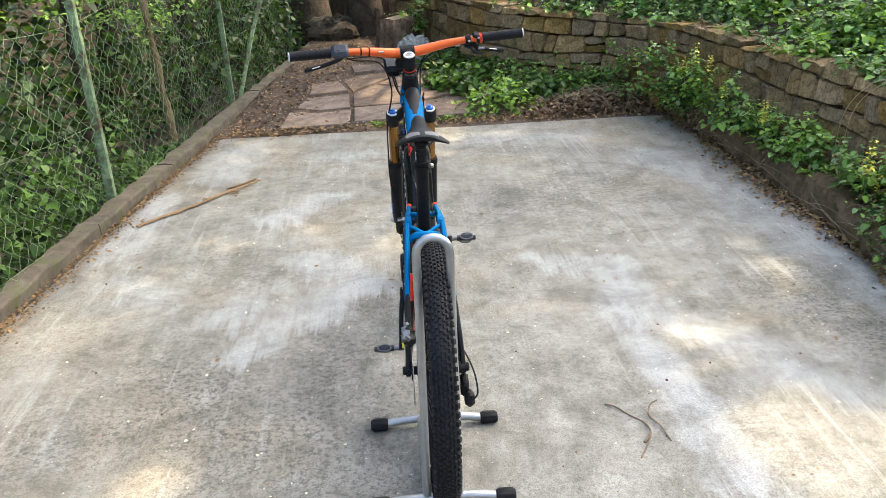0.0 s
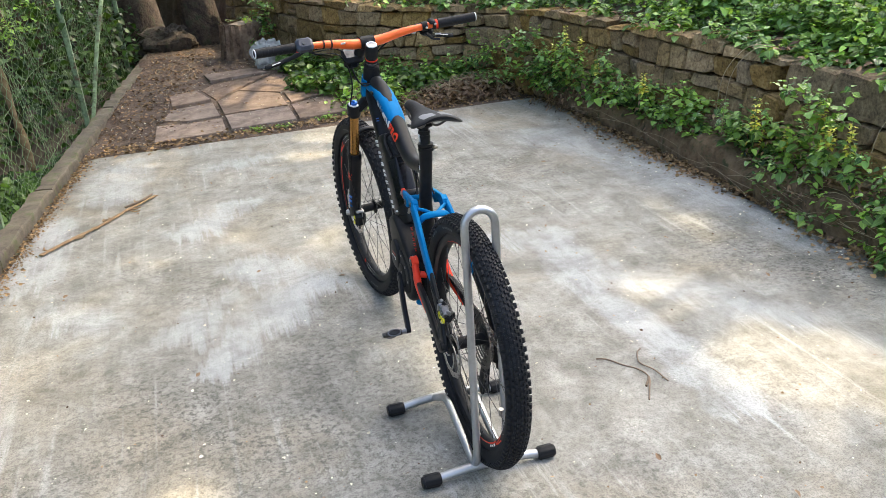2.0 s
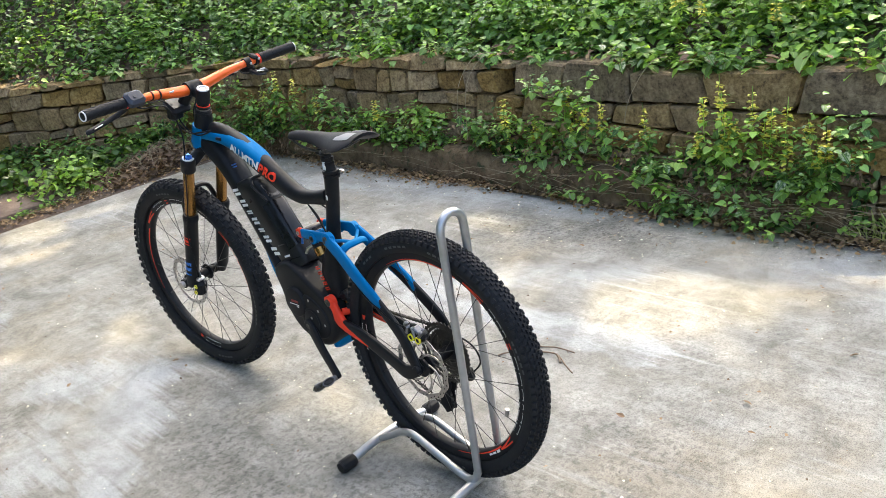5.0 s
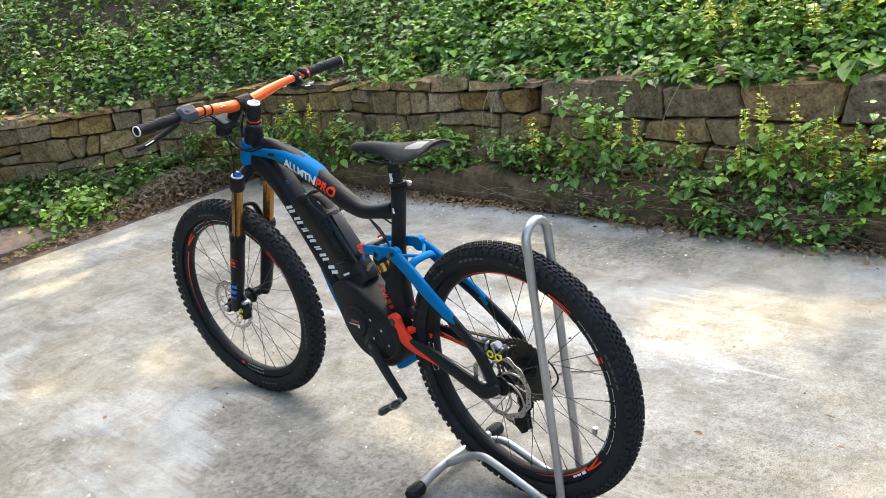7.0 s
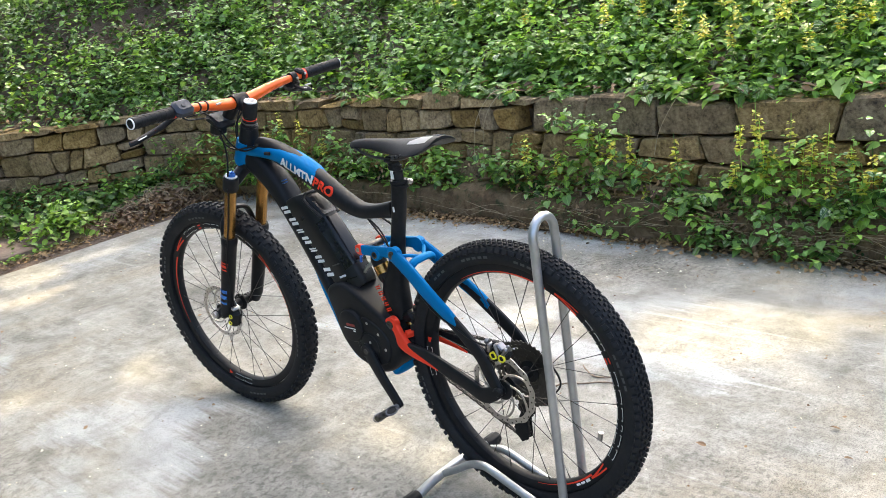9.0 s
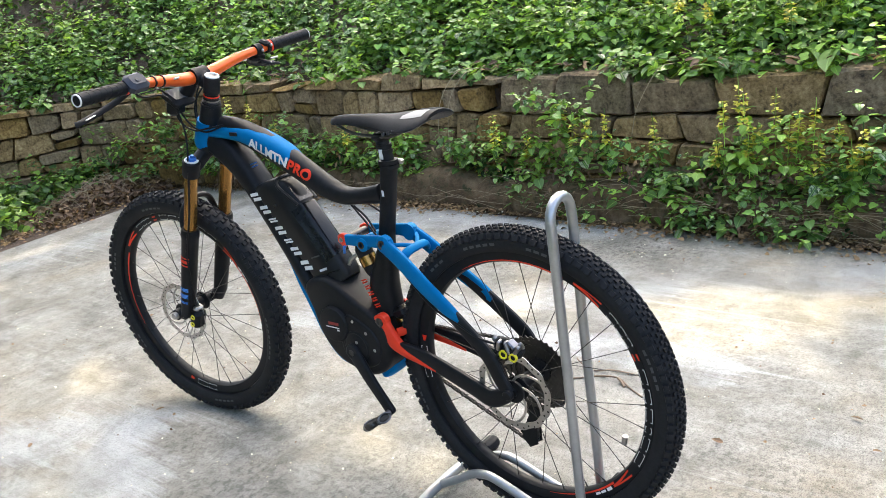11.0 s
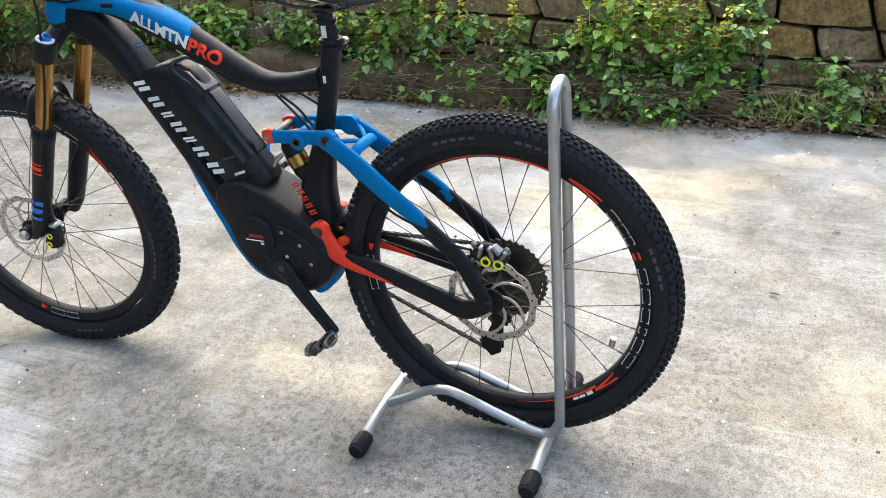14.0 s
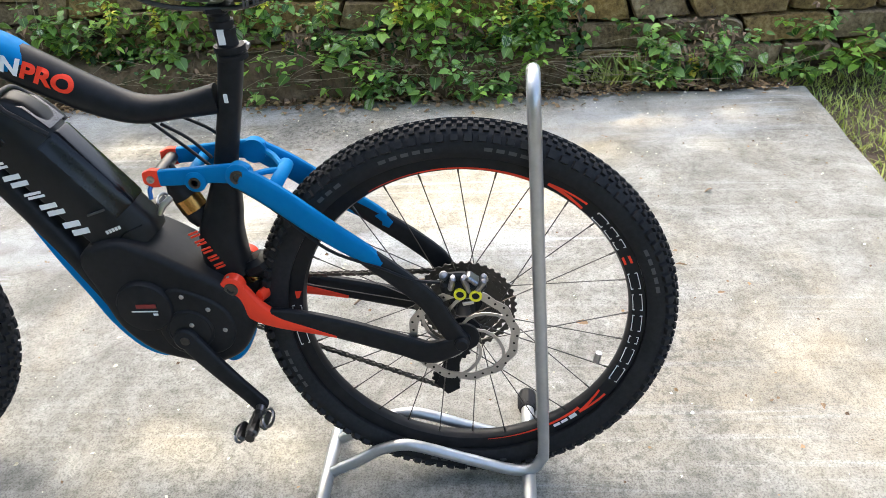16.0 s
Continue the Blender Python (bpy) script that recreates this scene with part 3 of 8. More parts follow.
def build_slab():
    """The concrete yard: a thick slab with a slightly uneven top and worn rims."""
    ys = np.linspace(-1.17, 4.0, 60)
    g = Geo()
    cols = 40
    top = []
    for y in ys:
        x0, x1 = kerb_x(y) + 0.02, 1.95
        row = []
        for k in range(cols + 1):
            u = k / cols
            x = x0 + (x1 - x0) * u
            yy = y
            if y == ys[-1]:
                yy = 3.90 + 0.085 * (x + 1.3) * (x < 0.9) + 0.187 * (x >= 0.9) - 0.06 * max(0, x - 0.9) + 0.02 * math.sin(x * 9)
            if y == ys[0]:
                yy = y + 0.003 * math.sin(x * 14)
            edge = 0.012 if k in (0, cols) or y in (ys[0], ys[-1]) else 0.0
            jig = 0.012 * math.sin(y * 11 + 1) if k == cols else 0
            row.append((x + jig, yy, 0.002 * math.sin(x * 2.1 + y) - edge))
        top.append(row)
    n = cols + 1
    v = [p for r in top for p in r]
    f = [(i * n + k, i * n + k + 1, (i + 1) * n + k + 1, (i + 1) * n + k) for i in range(len(top) - 1) for k in range(cols)]
    rim = [k for k in range(n)] + [i * n + cols for i in range(1, len(top))] + [(len(top) - 1) * n + k for k in range(cols - 1, -1, -1)] + [i * n for i in range(len(top) - 2, 0, -1)]
    base = len(v)
    v += [(v[i][0], v[i][1], -0.14) for i in rim]
    m = len(rim)
    f += [(rim[i], base + i, base + (i + 1) % m, rim[(i + 1) % m]) for i in range(m)]
    g.add(v, f)
    return tagged(part("pavement", g, M_SLAB), "weathered grey concrete yard slab with white and ochre stains", "pavement", kind="structure")


build_slab()


def build_kerb():
    """A run of old kerb lengths along the fence."""
    y = -3.0
    holder = thing("kerb", "low mossy concrete kerb along the wire fence", "kerb", kind="structure")
    random.seed(5)
    while y < 8.2:
        ln = random.choice([0.95, 1.0, 1.05])
        a, b = y + 0.006, y + ln - 0.006
        pts = []
        k = 10
        g = Geo()
        for i in range(k + 1):
            yy = a + (b - a) * i / k
            pts.append((float(kerb_x(yy)) - 0.060, yy, -0.045 + 0.004 * math.sin(yy * 13)))
        r = [0.054 + 0.007 * math.sin(i * 1.9 + y) for i in range(k + 1)]
        g.sweep(pts, r, [0.10 + 0.008 * math.sin(i * 2.3 + y * 3) for i in range(k + 1)], 12, 9, side=(1, 0, 0))
        part("kerb_stone", g, M_KERB, holder, smooth=22)
        y += ln


build_kerb()


# ---- dry stone retaining wall ----
def wall_frame():
    seg = np.hypot(*np.diff(WL, axis=0).T)
    return np.concatenate([[0], np.cumsum(seg)])


WALL_S = wall_frame()


def wall_at(s):
    """Place on the wall's face line, its heading and the way out of it (towards the yard)."""
    x, y = np.interp(s, WALL_S, WL[:, 0]), np.interp(s, WALL_S, WL[:, 1])
    e = 0.08
    dx, dy = np.interp(s + e, WALL_S, WL[:, 0]) - np.interp(s - e, WALL_S, WL[:, 0]), np.interp(s + e, WALL_S, WL[:, 1]) - np.interp(s - e, WALL_S, WL[:, 1])
    k = math.hypot(dx, dy)
    return Vector((x, y, 0)), Vector((dx / k, dy / k, 0)), Vector((-dy / k, dx / k, 0))


def stone_geo(q, rnd, depth=0.2):
    """A hewn stone from the four corners of its face (run, height): flat split face, chipped sharp arrises."""
    g = Geo()
    w = q[1][0] - q[0][0]
    nx, nz = (6, 4) if w > 0.24 else (4, 4)
    seed = rnd.uniform(0, 100)
    tip = (rnd.uniform(-0.05, 0.05), rnd.uniform(-0.06, 0.06))
    cut = [rnd.choice((0, 0, 0.10, 0.2)) for _ in range(4)]
    v, f = [], []
    for dep in (0, 1, 2):
        for j in range(nz + 1):
            for i in range(nx + 1):
                u, t = i / nx, j / nz
                ins = (0.045 if dep == 0 else 0.0)
                u2, t2 = ins * 0.6 + u * (1 - 1.2 * ins), ins + t * (1 - 2 * ins)
                bl = ((1 - u2) * (1 - t2), u2 * (1 - t2), u2 * t2, (1 - u2) * t2)
                x, z = sum(k * c[0] for k, c in zip(bl, q)), sum(k * c[1] for k, c in zip(bl, q))
                ex, ez = (u in (0.0, 1.0)), (t in (0.0, 1.0))
                if ex and ez:
                    c = cut[(2 if t else 0) + (1 if u else 0)]
                    x += (0.5 - u) * 2 * c * 0.05
                    z += (0.5 - t) * 2 * c * 0.05
                n1, n2 = noise.noise(Vector((x * 17 + seed, z * 17, 0))), noise.noise(Vector((x * 17, z * 17 + seed, 4)))
                rag = 0.007 if (ex or ez) else 0.003
                out = (u - 0.5) * tip[0] * 0.5 + (t - 0.5) * tip[1] * 0.5
                y = (0.0, 0.014, depth)[dep] + (out + 0.016 * noise.noise(Vector((x * 7 + seed, z * 7, 2))) + 0.005 * n1 if dep < 2 else 0)
                v.append((x + rag * n1, y, z + rag * n2))
    k = (nx + 1) * (nz + 1)
    for j in range(nz):
        for i in range(nx):
            a = j * (nx + 1) + i
            f.append((a, a + 1, a + nx + 2, a + nx + 1))
    rim = [i for i in range(nx + 1)] + [j * (nx + 1) + nx for j in range(1, nz + 1)] + [nz * (nx + 1) + i for i in range(nx - 1, -1, -1)] + [j * (nx + 1) for j in range(nz - 1, 0, -1)]
    for a, b in zip(rim, rim[1:] + rim[:1]):
        f += [(a, a + k, b + k, b), (a + k, a + 2 * k, b + 2 * k, b + k)]
    return g.add(v, f)


def course(r, s, south):
    """Height of the bed joint under course r at run s: the courses rise and dip together."""
    levels = (0.0, 0.10, 0.205, 0.320, 0.440, 0.650) if south else (0.0, 0.15, 0.29, 0.45, 0.575, 0.665)
    dip = 0.0 if r == 0 else (0.008 if south else 0.012) * math.sin(s * 1.7 + 0.9 * r) + (0.010 if south else 0.012) * math.sin(s * 5.3 + 2.1 * r)
    return levels[r] + dip


def build_wall():
    rnd = random.Random(12)
    holder = thing("wall_east", "low retaining wall of brown hewn rubble stones", "wall", kind="structure")
    # soil core behind the stones
    g = Geo()
    core = []
    for s in np.arange(0.0, WALL_S[-1], 0.25):
        p, t, o = wall_at(s)
        core.append((p - o * 0.17, s))
    v, f = [], []
    for p, s in core:
        v += [(p.x, p.y, -0.1), (p.x, p.y, WALL_TOP - 0.10)]
    for i in range(len(core) - 1):
        f.append((2 * i, 2 * i + 2, 2 * i + 3, 2 * i + 1))
    part("core", g.add(v, f), M_SOIL, holder, "dark soil behind the stones")
    s_end = float(np.interp(7.9, WL[:, 1], WALL_S))
    s_turn = float(np.interp(1.55, WL[:, 1], WALL_S))
    for r in range(5):
        s = 2.2 + rnd.uniform(0, 0.3)
        lean0 = 0.0
        while s < s_end:
            south = s < s_turn
            w = rnd.uniform(0.22, 0.46) if south else rnd.choice((rnd.uniform(0.10, 0.17), rnd.uniform(0.15, 0.25), rnd.uniform(0.20, 0.31)))
            if r == 4:
                w = rnd.uniform(0.40, 0.66) if south else rnd.uniform(0.14, 0.34)
            if south and s + w > s_turn:
                w = max(0.15, s_turn - s + 0.01)
            lean1 = rnd.uniform(-0.025, 0.025) if south else rnd.uniform(-0.016, 0.016)
            gap = rnd.uniform(0.004, 0.009)
            up = r + 1
            top_drop = rnd.uniform(0.0, 0.05) * (r == 4)
            e0, e1 = s - lean0 + gap, s + w - lean1 - gap
            e2, e3 = s + w + lean1 - gap, s + lean0 + gap
            zl0, zl1 = course(r, e0, south) + gap * 0.7, course(r, e1, south) + gap * 0.7
            zh1, zh0 = course(up, e2, south) - gap * 0.7 - top_drop, course(up, e3, south) - gap * 0.7 - top_drop
            face = [(e0, zl0), (e1, zl1), (e2, zh1), (e3, zh0)]
            kind = rnd.random()
            faces = [face]
            if kind < 0.22 and w > 0.14 and r < 4:
                k = rnd.uniform(0.4, 0.6)
                a, b = zl0 + (zh0 - zl0) * k, zl1 + (zh1 - zl1) * rnd.uniform(0.4, 0.6)
                xa, xb = e0 + (e3 - e0) * k, e1 + (e2 - e1) * k
                faces = [[face[0], face[1], (xb, b - gap), (xa, a - gap)], [(xa, a + gap * 0.5), (xb, b + gap * 0.5), face[2], face[3]]]
            c = s + w / 2
            p, t, o = wall_at(c)
            zc = (zl0 + zh0) / 2
            back = 0.03 * r / 4 + rnd.uniform(-0.014, 0.018)
            for fc in faces:
                st = part("stone", stone_geo([(a - c, b - zc) for a, b in fc], rnd), M_STONE, holder, smooth=18)
                st.matrix_local = Matrix(((t.x, -o.x, 0, p.x - o.x * back), (t.y, -o.y, 0, p.y - o.y * back), (0, 0, 1, zc), (0, 0, 0, 1)))
            s += w
            lean0 = lean1
    # footing along the slab
    g = Geo()
    pts, rr, hh = [], [], []
    for y in np.arange(-0.28, 3.7, 0.06):
        pts.append((2.075 - 0.02 * math.sin(y * 2), y, 0.045))
        rr.append(0.112 + 0.05 * noise.noise(Vector((y * 4, 0, 0))) + 0.03 * noise.noise(Vector((y * 11, 7, 0))))
        hh.append(0.11 + 0.07 * noise.noise(Vector((y * 3, 4, 0))) + 0.03 * noise.noise(Vector((y * 9, 2, 0))))
    g.sweep(pts, rr, hh, 20, 4, side=(1, 0, 0))
    part("footing", g, M_FOOT, holder, "mossy brown footing along the yard")


build_wall()

# ---- electric mountain bicycle ----
bike = thing("electric_mountain_bicycle", "black and blue electric mountain bicycle held upright in a silver stand", "bicycle")
HUB_R = Vector((0.004, -0.002, 0.362))
AXIS_TOP, AXIS_TILT, STEER = Vector((-0.004, 0.866, 1.036)), 22.0, 6.0
STEERING = Matrix.Translation(AXIS_TOP) @ Matrix.Rotation(radians(AXIS_TILT), 4, 'X') @ Matrix.Rotation(radians(STEER), 4, 'Z')


def st(x, y, z):
    """A point of the steered front end: x right, y ahead, z up the steering axis from the stem's top."""
    return tuple(STEERING @ Vector((x, y, z)))


def build_wheel(name, m, front):
    """Tyre with knobs, rim with decals, spokes, hub and disc; axle along local x, brake on the minus side."""
    def put(g):
        return g.moved(m)
    g = Geo()
    prof = [(-0.0150, 0.297), (-0.0155, 0.284), (-0.0125, 0.274), (-0.006, 0.2705), (0.006, 0.2705), (0.0125, 0.274), (0.0155, 0.284), (0.0150, 0.297)]
    g.lathe(prof, (0, 0, 0), (1, 0, 0), 96, True)
    rim = part(name, put(g), M_BLACK, bike, "black alloy rim with red and white decals")
    # tyre casing
    g = Geo()
    c0, ct = (0.3215, 0.0318) if front else (0.3170, 0.0290)
    sec = []
    for k in range(17):
        w = radians(-132 + 264 * k / 16)
        sec.append((math.sin(w) * ct, c0 + math.cos(w) * ct))
    g.lathe(sec, (0, 0, 0), (1, 0, 0), 120, True)
    # knobs in rows round the casing: (degrees off the crown, knobs round, shift, width, length, height)
    if front:
        rows = [(-11, 76, 0.0, 0.0125, 0.0130, 0.0055), (11, 76, 0.12, 0.0125, 0.0130, 0.0055), (-33, 76, 0.5, 0.0120, 0.0145, 0.0055), (33, 76, 0.62, 0.0120, 0.0145, 0.0055), (-57, 76, 0.1, 0.0125, 0.0165, 0.0065), (57, 76, 0.2, 0.0125, 0.0165, 0.0065)]
    else:
        rows = [(0, 136, 0.0, 0.0068, 0.0092, 0.0046), (-17, 136, 0.5, 0.0068, 0.0092, 0.0046), (17, 136, 0.5, 0.0068, 0.0092, 0.0046), (-34, 136, 0.0, 0.0066, 0.0092, 0.0046), (34, 136, 0.0, 0.0066, 0.0092, 0.0046), (-60, 100, 0.0, 0.0130, 0.0135, 0.0062), (60, 100, 0.3, 0.0130, 0.0135, 0.0062)]
    for deg, count, shift, lx, ly, tall in rows:
        w = radians(deg)
        up = Vector((math.sin(w), 0, math.cos(w)))
        sidev = Vector((up.z, 0, -up.x))
        foot = Vector((math.sin(w) * ct, 0, c0 + math.cos(w) * ct))
        for i in range(count):
            a = 2 * math.pi * (i + shift) / count
            odd = 1.0 if i % 2 else 0.86
            v = []
            for lvl, sc in ((-0.003, 1.0), (tall, 0.84)):
                for sx, sy in ((-1, -1), (1, -1), (1, 1), (-1, 1)):
                    q = foot + up * lvl + sidev * (sx * lx * 0.5 * sc * odd) + Vector((0, sy * ly * 0.5 * sc, 0))
                    v.append((q.x, q.y * math.cos(a) + q.z * math.sin(a), -q.y * math.sin(a) + q.z * math.cos(a)))
            g.add(v, [(4, 5, 6, 7), (0, 1, 5, 4), (1, 2, 6, 5), (2, 3, 7, 6), (3, 0, 4, 7)])
    part("tyre", put(g), M_RUBBER, rim, "knobbly black rubber tyre", smooth=40)
    # hub
    g = Geo()
    w2 = 0.050 if front else 0.062
    g.lathe([(-w2 - 0.012, 0.011), (-w2 + 0.008, 0.012), (-w2 + 0.010, 0.028), (-w2 + 0.014, 0.028), (-w2 + 0.018, 0.017), (w2 - 0.030, 0.016), (w2 - 0.026, 0.028), (w2 - 0.022, 0.028), (w2 - 0.018, 0.016), (w2 + 0.01, 0.012)], (0, 0, 0), (1, 0, 0), 24)
    part("hub", put(g), M_BLACK2, rim, "black hub")
    # spokes, crossed
    left, right = -w2 + 0.012, w2 - 0.024
    for k in range(28):
        sd = left if k % 2 else right
        a = 2 * math.pi * k / 28
        lean = 0.95 if (k // 2) % 2 else -0.95
        h = Vector((sd, math.sin(a + lean) * 0.027, math.cos(a + lean) * 0.027))
        e = Vector((0.003 if sd > 0 else -0.003, math.sin(a) * 0.273, math.cos(a) * 0.273))
        g = Geo()
        g.sweep([h, e - (e - h).normalized() * 0.014], 0.00095, n=5)
        g.sweep([e - (e - h).normalized() * 0.014, e], 0.0017, n=5)
        part("spoke", put(g), M_DARKSTEEL, rim)
    # brake disc: waved rotor, drilled look from its open arms
    g = Geo()
    xr, ro, ri = -w2 - 0.003, 0.0900, 0.0755
    n = 96
    v, f = [], []
    for x in (xr - 0.0009, xr + 0.0009):
        for r, amp in ((ro, 0.0020), (ri, 0.0010)):
            for k in range(n):
                a = 2 * math.pi * k / n
                rr = r + amp * math.sin(a * 12)
                v.append((x, math.sin(a) * rr, math.cos(a) * rr))
    for k in range(n):
        q = (k + 1) % n
        f += [(k, q, n + q, n + k), (2 * n + k, 3 * n + k, 3 * n + q, 2 * n + q), (k, 2 * n + k, 2 * n + q, q), (n + k, n + q, 3 * n + q, 3 * n + k)]
    g.add(v, f)
    part("brake_disc", put(g), M_STEEL, rim, "steel brake disc")
    for k in range(6):
        a = 2 * math.pi * k / 6
        arm = [(xr, math.sin(a - 1.15 * t) * (0.024 + (ri + 0.004 - 0.024) * t), math.cos(a - 1.15 * t) * (0.024 + (ri + 0.004 - 0.024) * t)) for t in np.linspace(0, 1, 6)]
        part("disc_arm", put(Geo().sweep(arm, 0.001, 0.0030, 6, 4, side=(1, 0, 0))), M_STEEL, rim)
    g = Geo()
    for k in range(36):
        a = 2 * math.pi * k / 36
        r = 0.082 + 0.0045 * (k % 2)
        g.lathe([(-0.0013, 0.0021), (0.0013, 0.0021)], (xr, math.sin(a) * r, math.cos(a) * r), (1, 0, 0), 8)
    tagged(part("disc_holes", put(g), M_BLACK2, rim, "drilled holes"), kind="stuff")
    g = Geo().lathe([(-0.004, 0.026), (0.002, 0.026)], (xr, 0, 0), (1, 0, 0), 20)
    part("disc_carrier", put(g), M_BLACK2, rim, "black disc carrier")
    # decals on the rim and tyre walls: plain bars
    for sx in (-1, 1):
        def arc(a0, a1, r0, r1, x, t0=1.0):
            gg = Geo()
            k = max(3, int(abs(a1 - a0) / 3))
            v, f = [], []
            for i in range(k + 1):
                a = radians(a0 + (a1 - a0) * i / k)
                tp = t0 + (1 - t0) * (i / k)
                rm, hw = (r0 + r1) / 2, (r1 - r0) / 2 * tp
                for r in (rm - hw, rm + hw):
                    v.append((sx * x(r), math.sin(a) * r, math.cos(a) * r))
            f = [(2 * i, 2 * i + 1, 2 * i + 3, 2 * i + 2) for i in range(k)]
            return gg.add(v, f)

        def rimx(r):
            return 0.0162 if r > 0.284 else 0.0129 + (r - 0.274) * 0.32

        def wallx(r):
            c = max(-1, min(1, (r - c0) / ct))
            return ct * math.sqrt(max(0, 1 - c * c)) + 0.0005
        spin = 80 if front else 0
        for a0, a1, r0, r1, t0 in ((30, -24, 0.2742, 0.2790, 0.15), (-29, -43, 0.2750, 0.290, 0.35), (-66, -69, 0.276, 0.290, 1.0), (-137, -125, 0.275, 0.291, 0.3), (-174, -136, 0.2742, 0.2790, 0.15), (81, 78, 0.276, 0.287, 0.4)):
            part("rim_decal", put(arc(a0 + spin, a1 + spin, r0, r1, rimx, t0)), M_RED, rim, "red rim decal")
        marks = [(-138.5, -141.5, 0.2795, 0.2865), (-142.4, -145.2, 0.2805, 0.2855), (-145.7, -148.4, 0.2805, 0.2855)]
        for c, w in ((-50, 5), (-56, 4), (-61, 3.5), (-76, 6.5), (-84.5, 6.5), (-93, 6.5), (-100, 3), (-107, 6.5), (-115.5, 6.5), (88, 8), (97, 7)):
            marks += [(c - w / 2, c + w / 2, 0.2752, 0.2764), (c - w / 2, c + w / 2, 0.2898, 0.2910), (c - w / 2, c - w / 2 + 0.35, 0.2752, 0.2910), (c + w / 2 - 0.35, c + w / 2, 0.2752, 0.2910)]
        wh = Geo()
        for a0, a1, r0, r1 in marks:
            q = arc(a0 + spin, a1 + spin, r0, r1, rimx)
            wh.add(q.v, q.f)
        tagged(part("rim_print", put(wh), M_WHITE, rim, "white rim decals"), kind="stuff")
        gy = Geo()
        for base, many in ((34, 3), (6, 5), (-20, 4), (166, 8), (-80, 5), (100, 5)):
            for i in range(many):
                a0 = base + i * 3.3 + spin
                for q in (arc(a0, a0 + 2.2, 0.3130, 0.3190, wallx),):
                    gy.add(q.v, q.f)
        tagged(part("tyre_print", put(gy), M_GREY, rim, "grey lettering bars"), kind="stuff")
    return rim


REAR_M = Matrix.Translation(HUB_R)
_local = STEERING.inverted() @ Vector((0.0, 1.177, 0.359))
FRONT_M = STEERING @ Matrix.Translation((0, _local.y, _local.z)) @ Matrix.Rotation(radians(-AXIS_TILT), 4, 'X')
rear_wheel = build_wheel("rear_wheel", REAR_M, False)
build_wheel("front_wheel", FRONT_M, True)


def side_tube(pts, rx, ry, k=6, n=18, e=2.3):
    """A frame tube in the bicycle's middle plane, from (y, z, half width, half height) rows."""
    rows = curve([(p[0], p[1], a, b) for p, a, b in zip(pts, rx, ry)], k)
    g = Geo()
    return g.sweep([(0, r[0], r[1]) for r in rows], [r[2] for r in rows], [r[3] for r in rows], n, e, side=(1, 0, 0))


def build_frame():
    g = side_tube([(0.865, 0.905), (0.80, 0.893), (0.70, 0.857), (0.61, 0.810), (0.53, 0.767), (0.47, 0.746), (0.41, 0.748), (0.345, 0.758)],
                  [0.024, 0.026, 0.028, 0.027, 0.025, 0.023, 0.020, 0.017], [0.027, 0.030, 0.0315, 0.030, 0.027, 0.022, 0.019, 0.023])
    fr = part("frame", g, M_BLACK, bike, "matt black frame with blue panels")
    # head tube
    g = Geo()
    g.sweep([st(0, 0, -0.080), st(0, 0, -0.090), st(0, 0, -0.13), st(0, 0, -0.195), st(0, 0, -0.205)], [0.0245, 0.0265, 0.0295, 0.034, 0.032], n=24)
    part("head_tube", g, M_BLACK, fr)
    # down tube down to the motor
    g = side_tube([(0.915, 0.865), (0.855, 0.835), (0.79, 0.775), (0.72, 0.66), (0.655, 0.55), (0.60, 0.46), (0.57, 0.40)],
                  [0.030, 0.034, 0.037, 0.036, 0.036, 0.042, 0.045], [0.030, 0.036, 0.032, 0.024, 0.022, 0.024, 0.020], e=3)
    part("down_tube", g, M_BLACK, fr)
    # seat tube
    g = side_tube([(0.312, 0.832), (0.320, 0.790), (0.335, 0.725), (0.350, 0.667), (0.358, 0.630), (0.370, 0.580), (0.384, 0.53), (0.384, 0.46)],
                  [0.0185, 0.0185, 0.0180, 0.0185, 0.020, 0.026, 0.032, 0.033], [0.0185, 0.0180, 0.0175, 0.018, 0.021, 0.029, 0.036, 0.038], e=2.6)
    part("seat_tube", g, M_BLACK, fr)
    # blue panels
    g = side_tube([(0.912, 0.889), (0.86, 0.893), (0.79, 0.889), (0.735, 0.875), (0.68, 0.853), (0.635, 0.830), (0.595, 0.806)],
                  [0.0285, 0.0300, 0.0305, 0.0303, 0.0298, 0.0285, 0.021], [0.014, 0.0185, 0.0225, 0.0255, 0.0270, 0.0255, 0.012], e=2.6)
    part("top_panel", g, M_BLUE, fr, "blue painted panel")
    g = Geo()
    g.sweep([st(0, 0.004, -0.125), st(0, 0.005, -0.15), st(0, 0.005, -0.185), st(0, 0.003, -0.198)], [0.032, 0.034, 0.0365, 0.034], n=24)
    part("head_panel", g, M_BLUE, fr, "blue painted panel")
    g = side_tube([(0.70, 0.60), (0.65, 0.51), (0.612, 0.44), (0.585, 0.385), (0.548, 0.337), (0.512, 0.316), (0.488, 0.314)],
                  [0.024, 0.036, 0.040, 0.042, 0.044, 0.042, 0.03], [0.006, 0.013, 0.015, 0.016, 0.014, 0.012, 0.008], e=3)
    part("belly_panel", g, M_BLUE, fr, "blue painted skid plate")
    g = side_tube([(0.418, 0.304), (0.400, 0.304), (0.384, 0.316), (0.374, 0.332)], [0.030, 0.042, 0.042, 0.030], [0.008, 0.013, 0.013, 0.006], e=3)
    part("belly_tail", g, M_BLUE, fr, "blue painted tail of the skid plate")
    return fr


frame_part = build_frame()


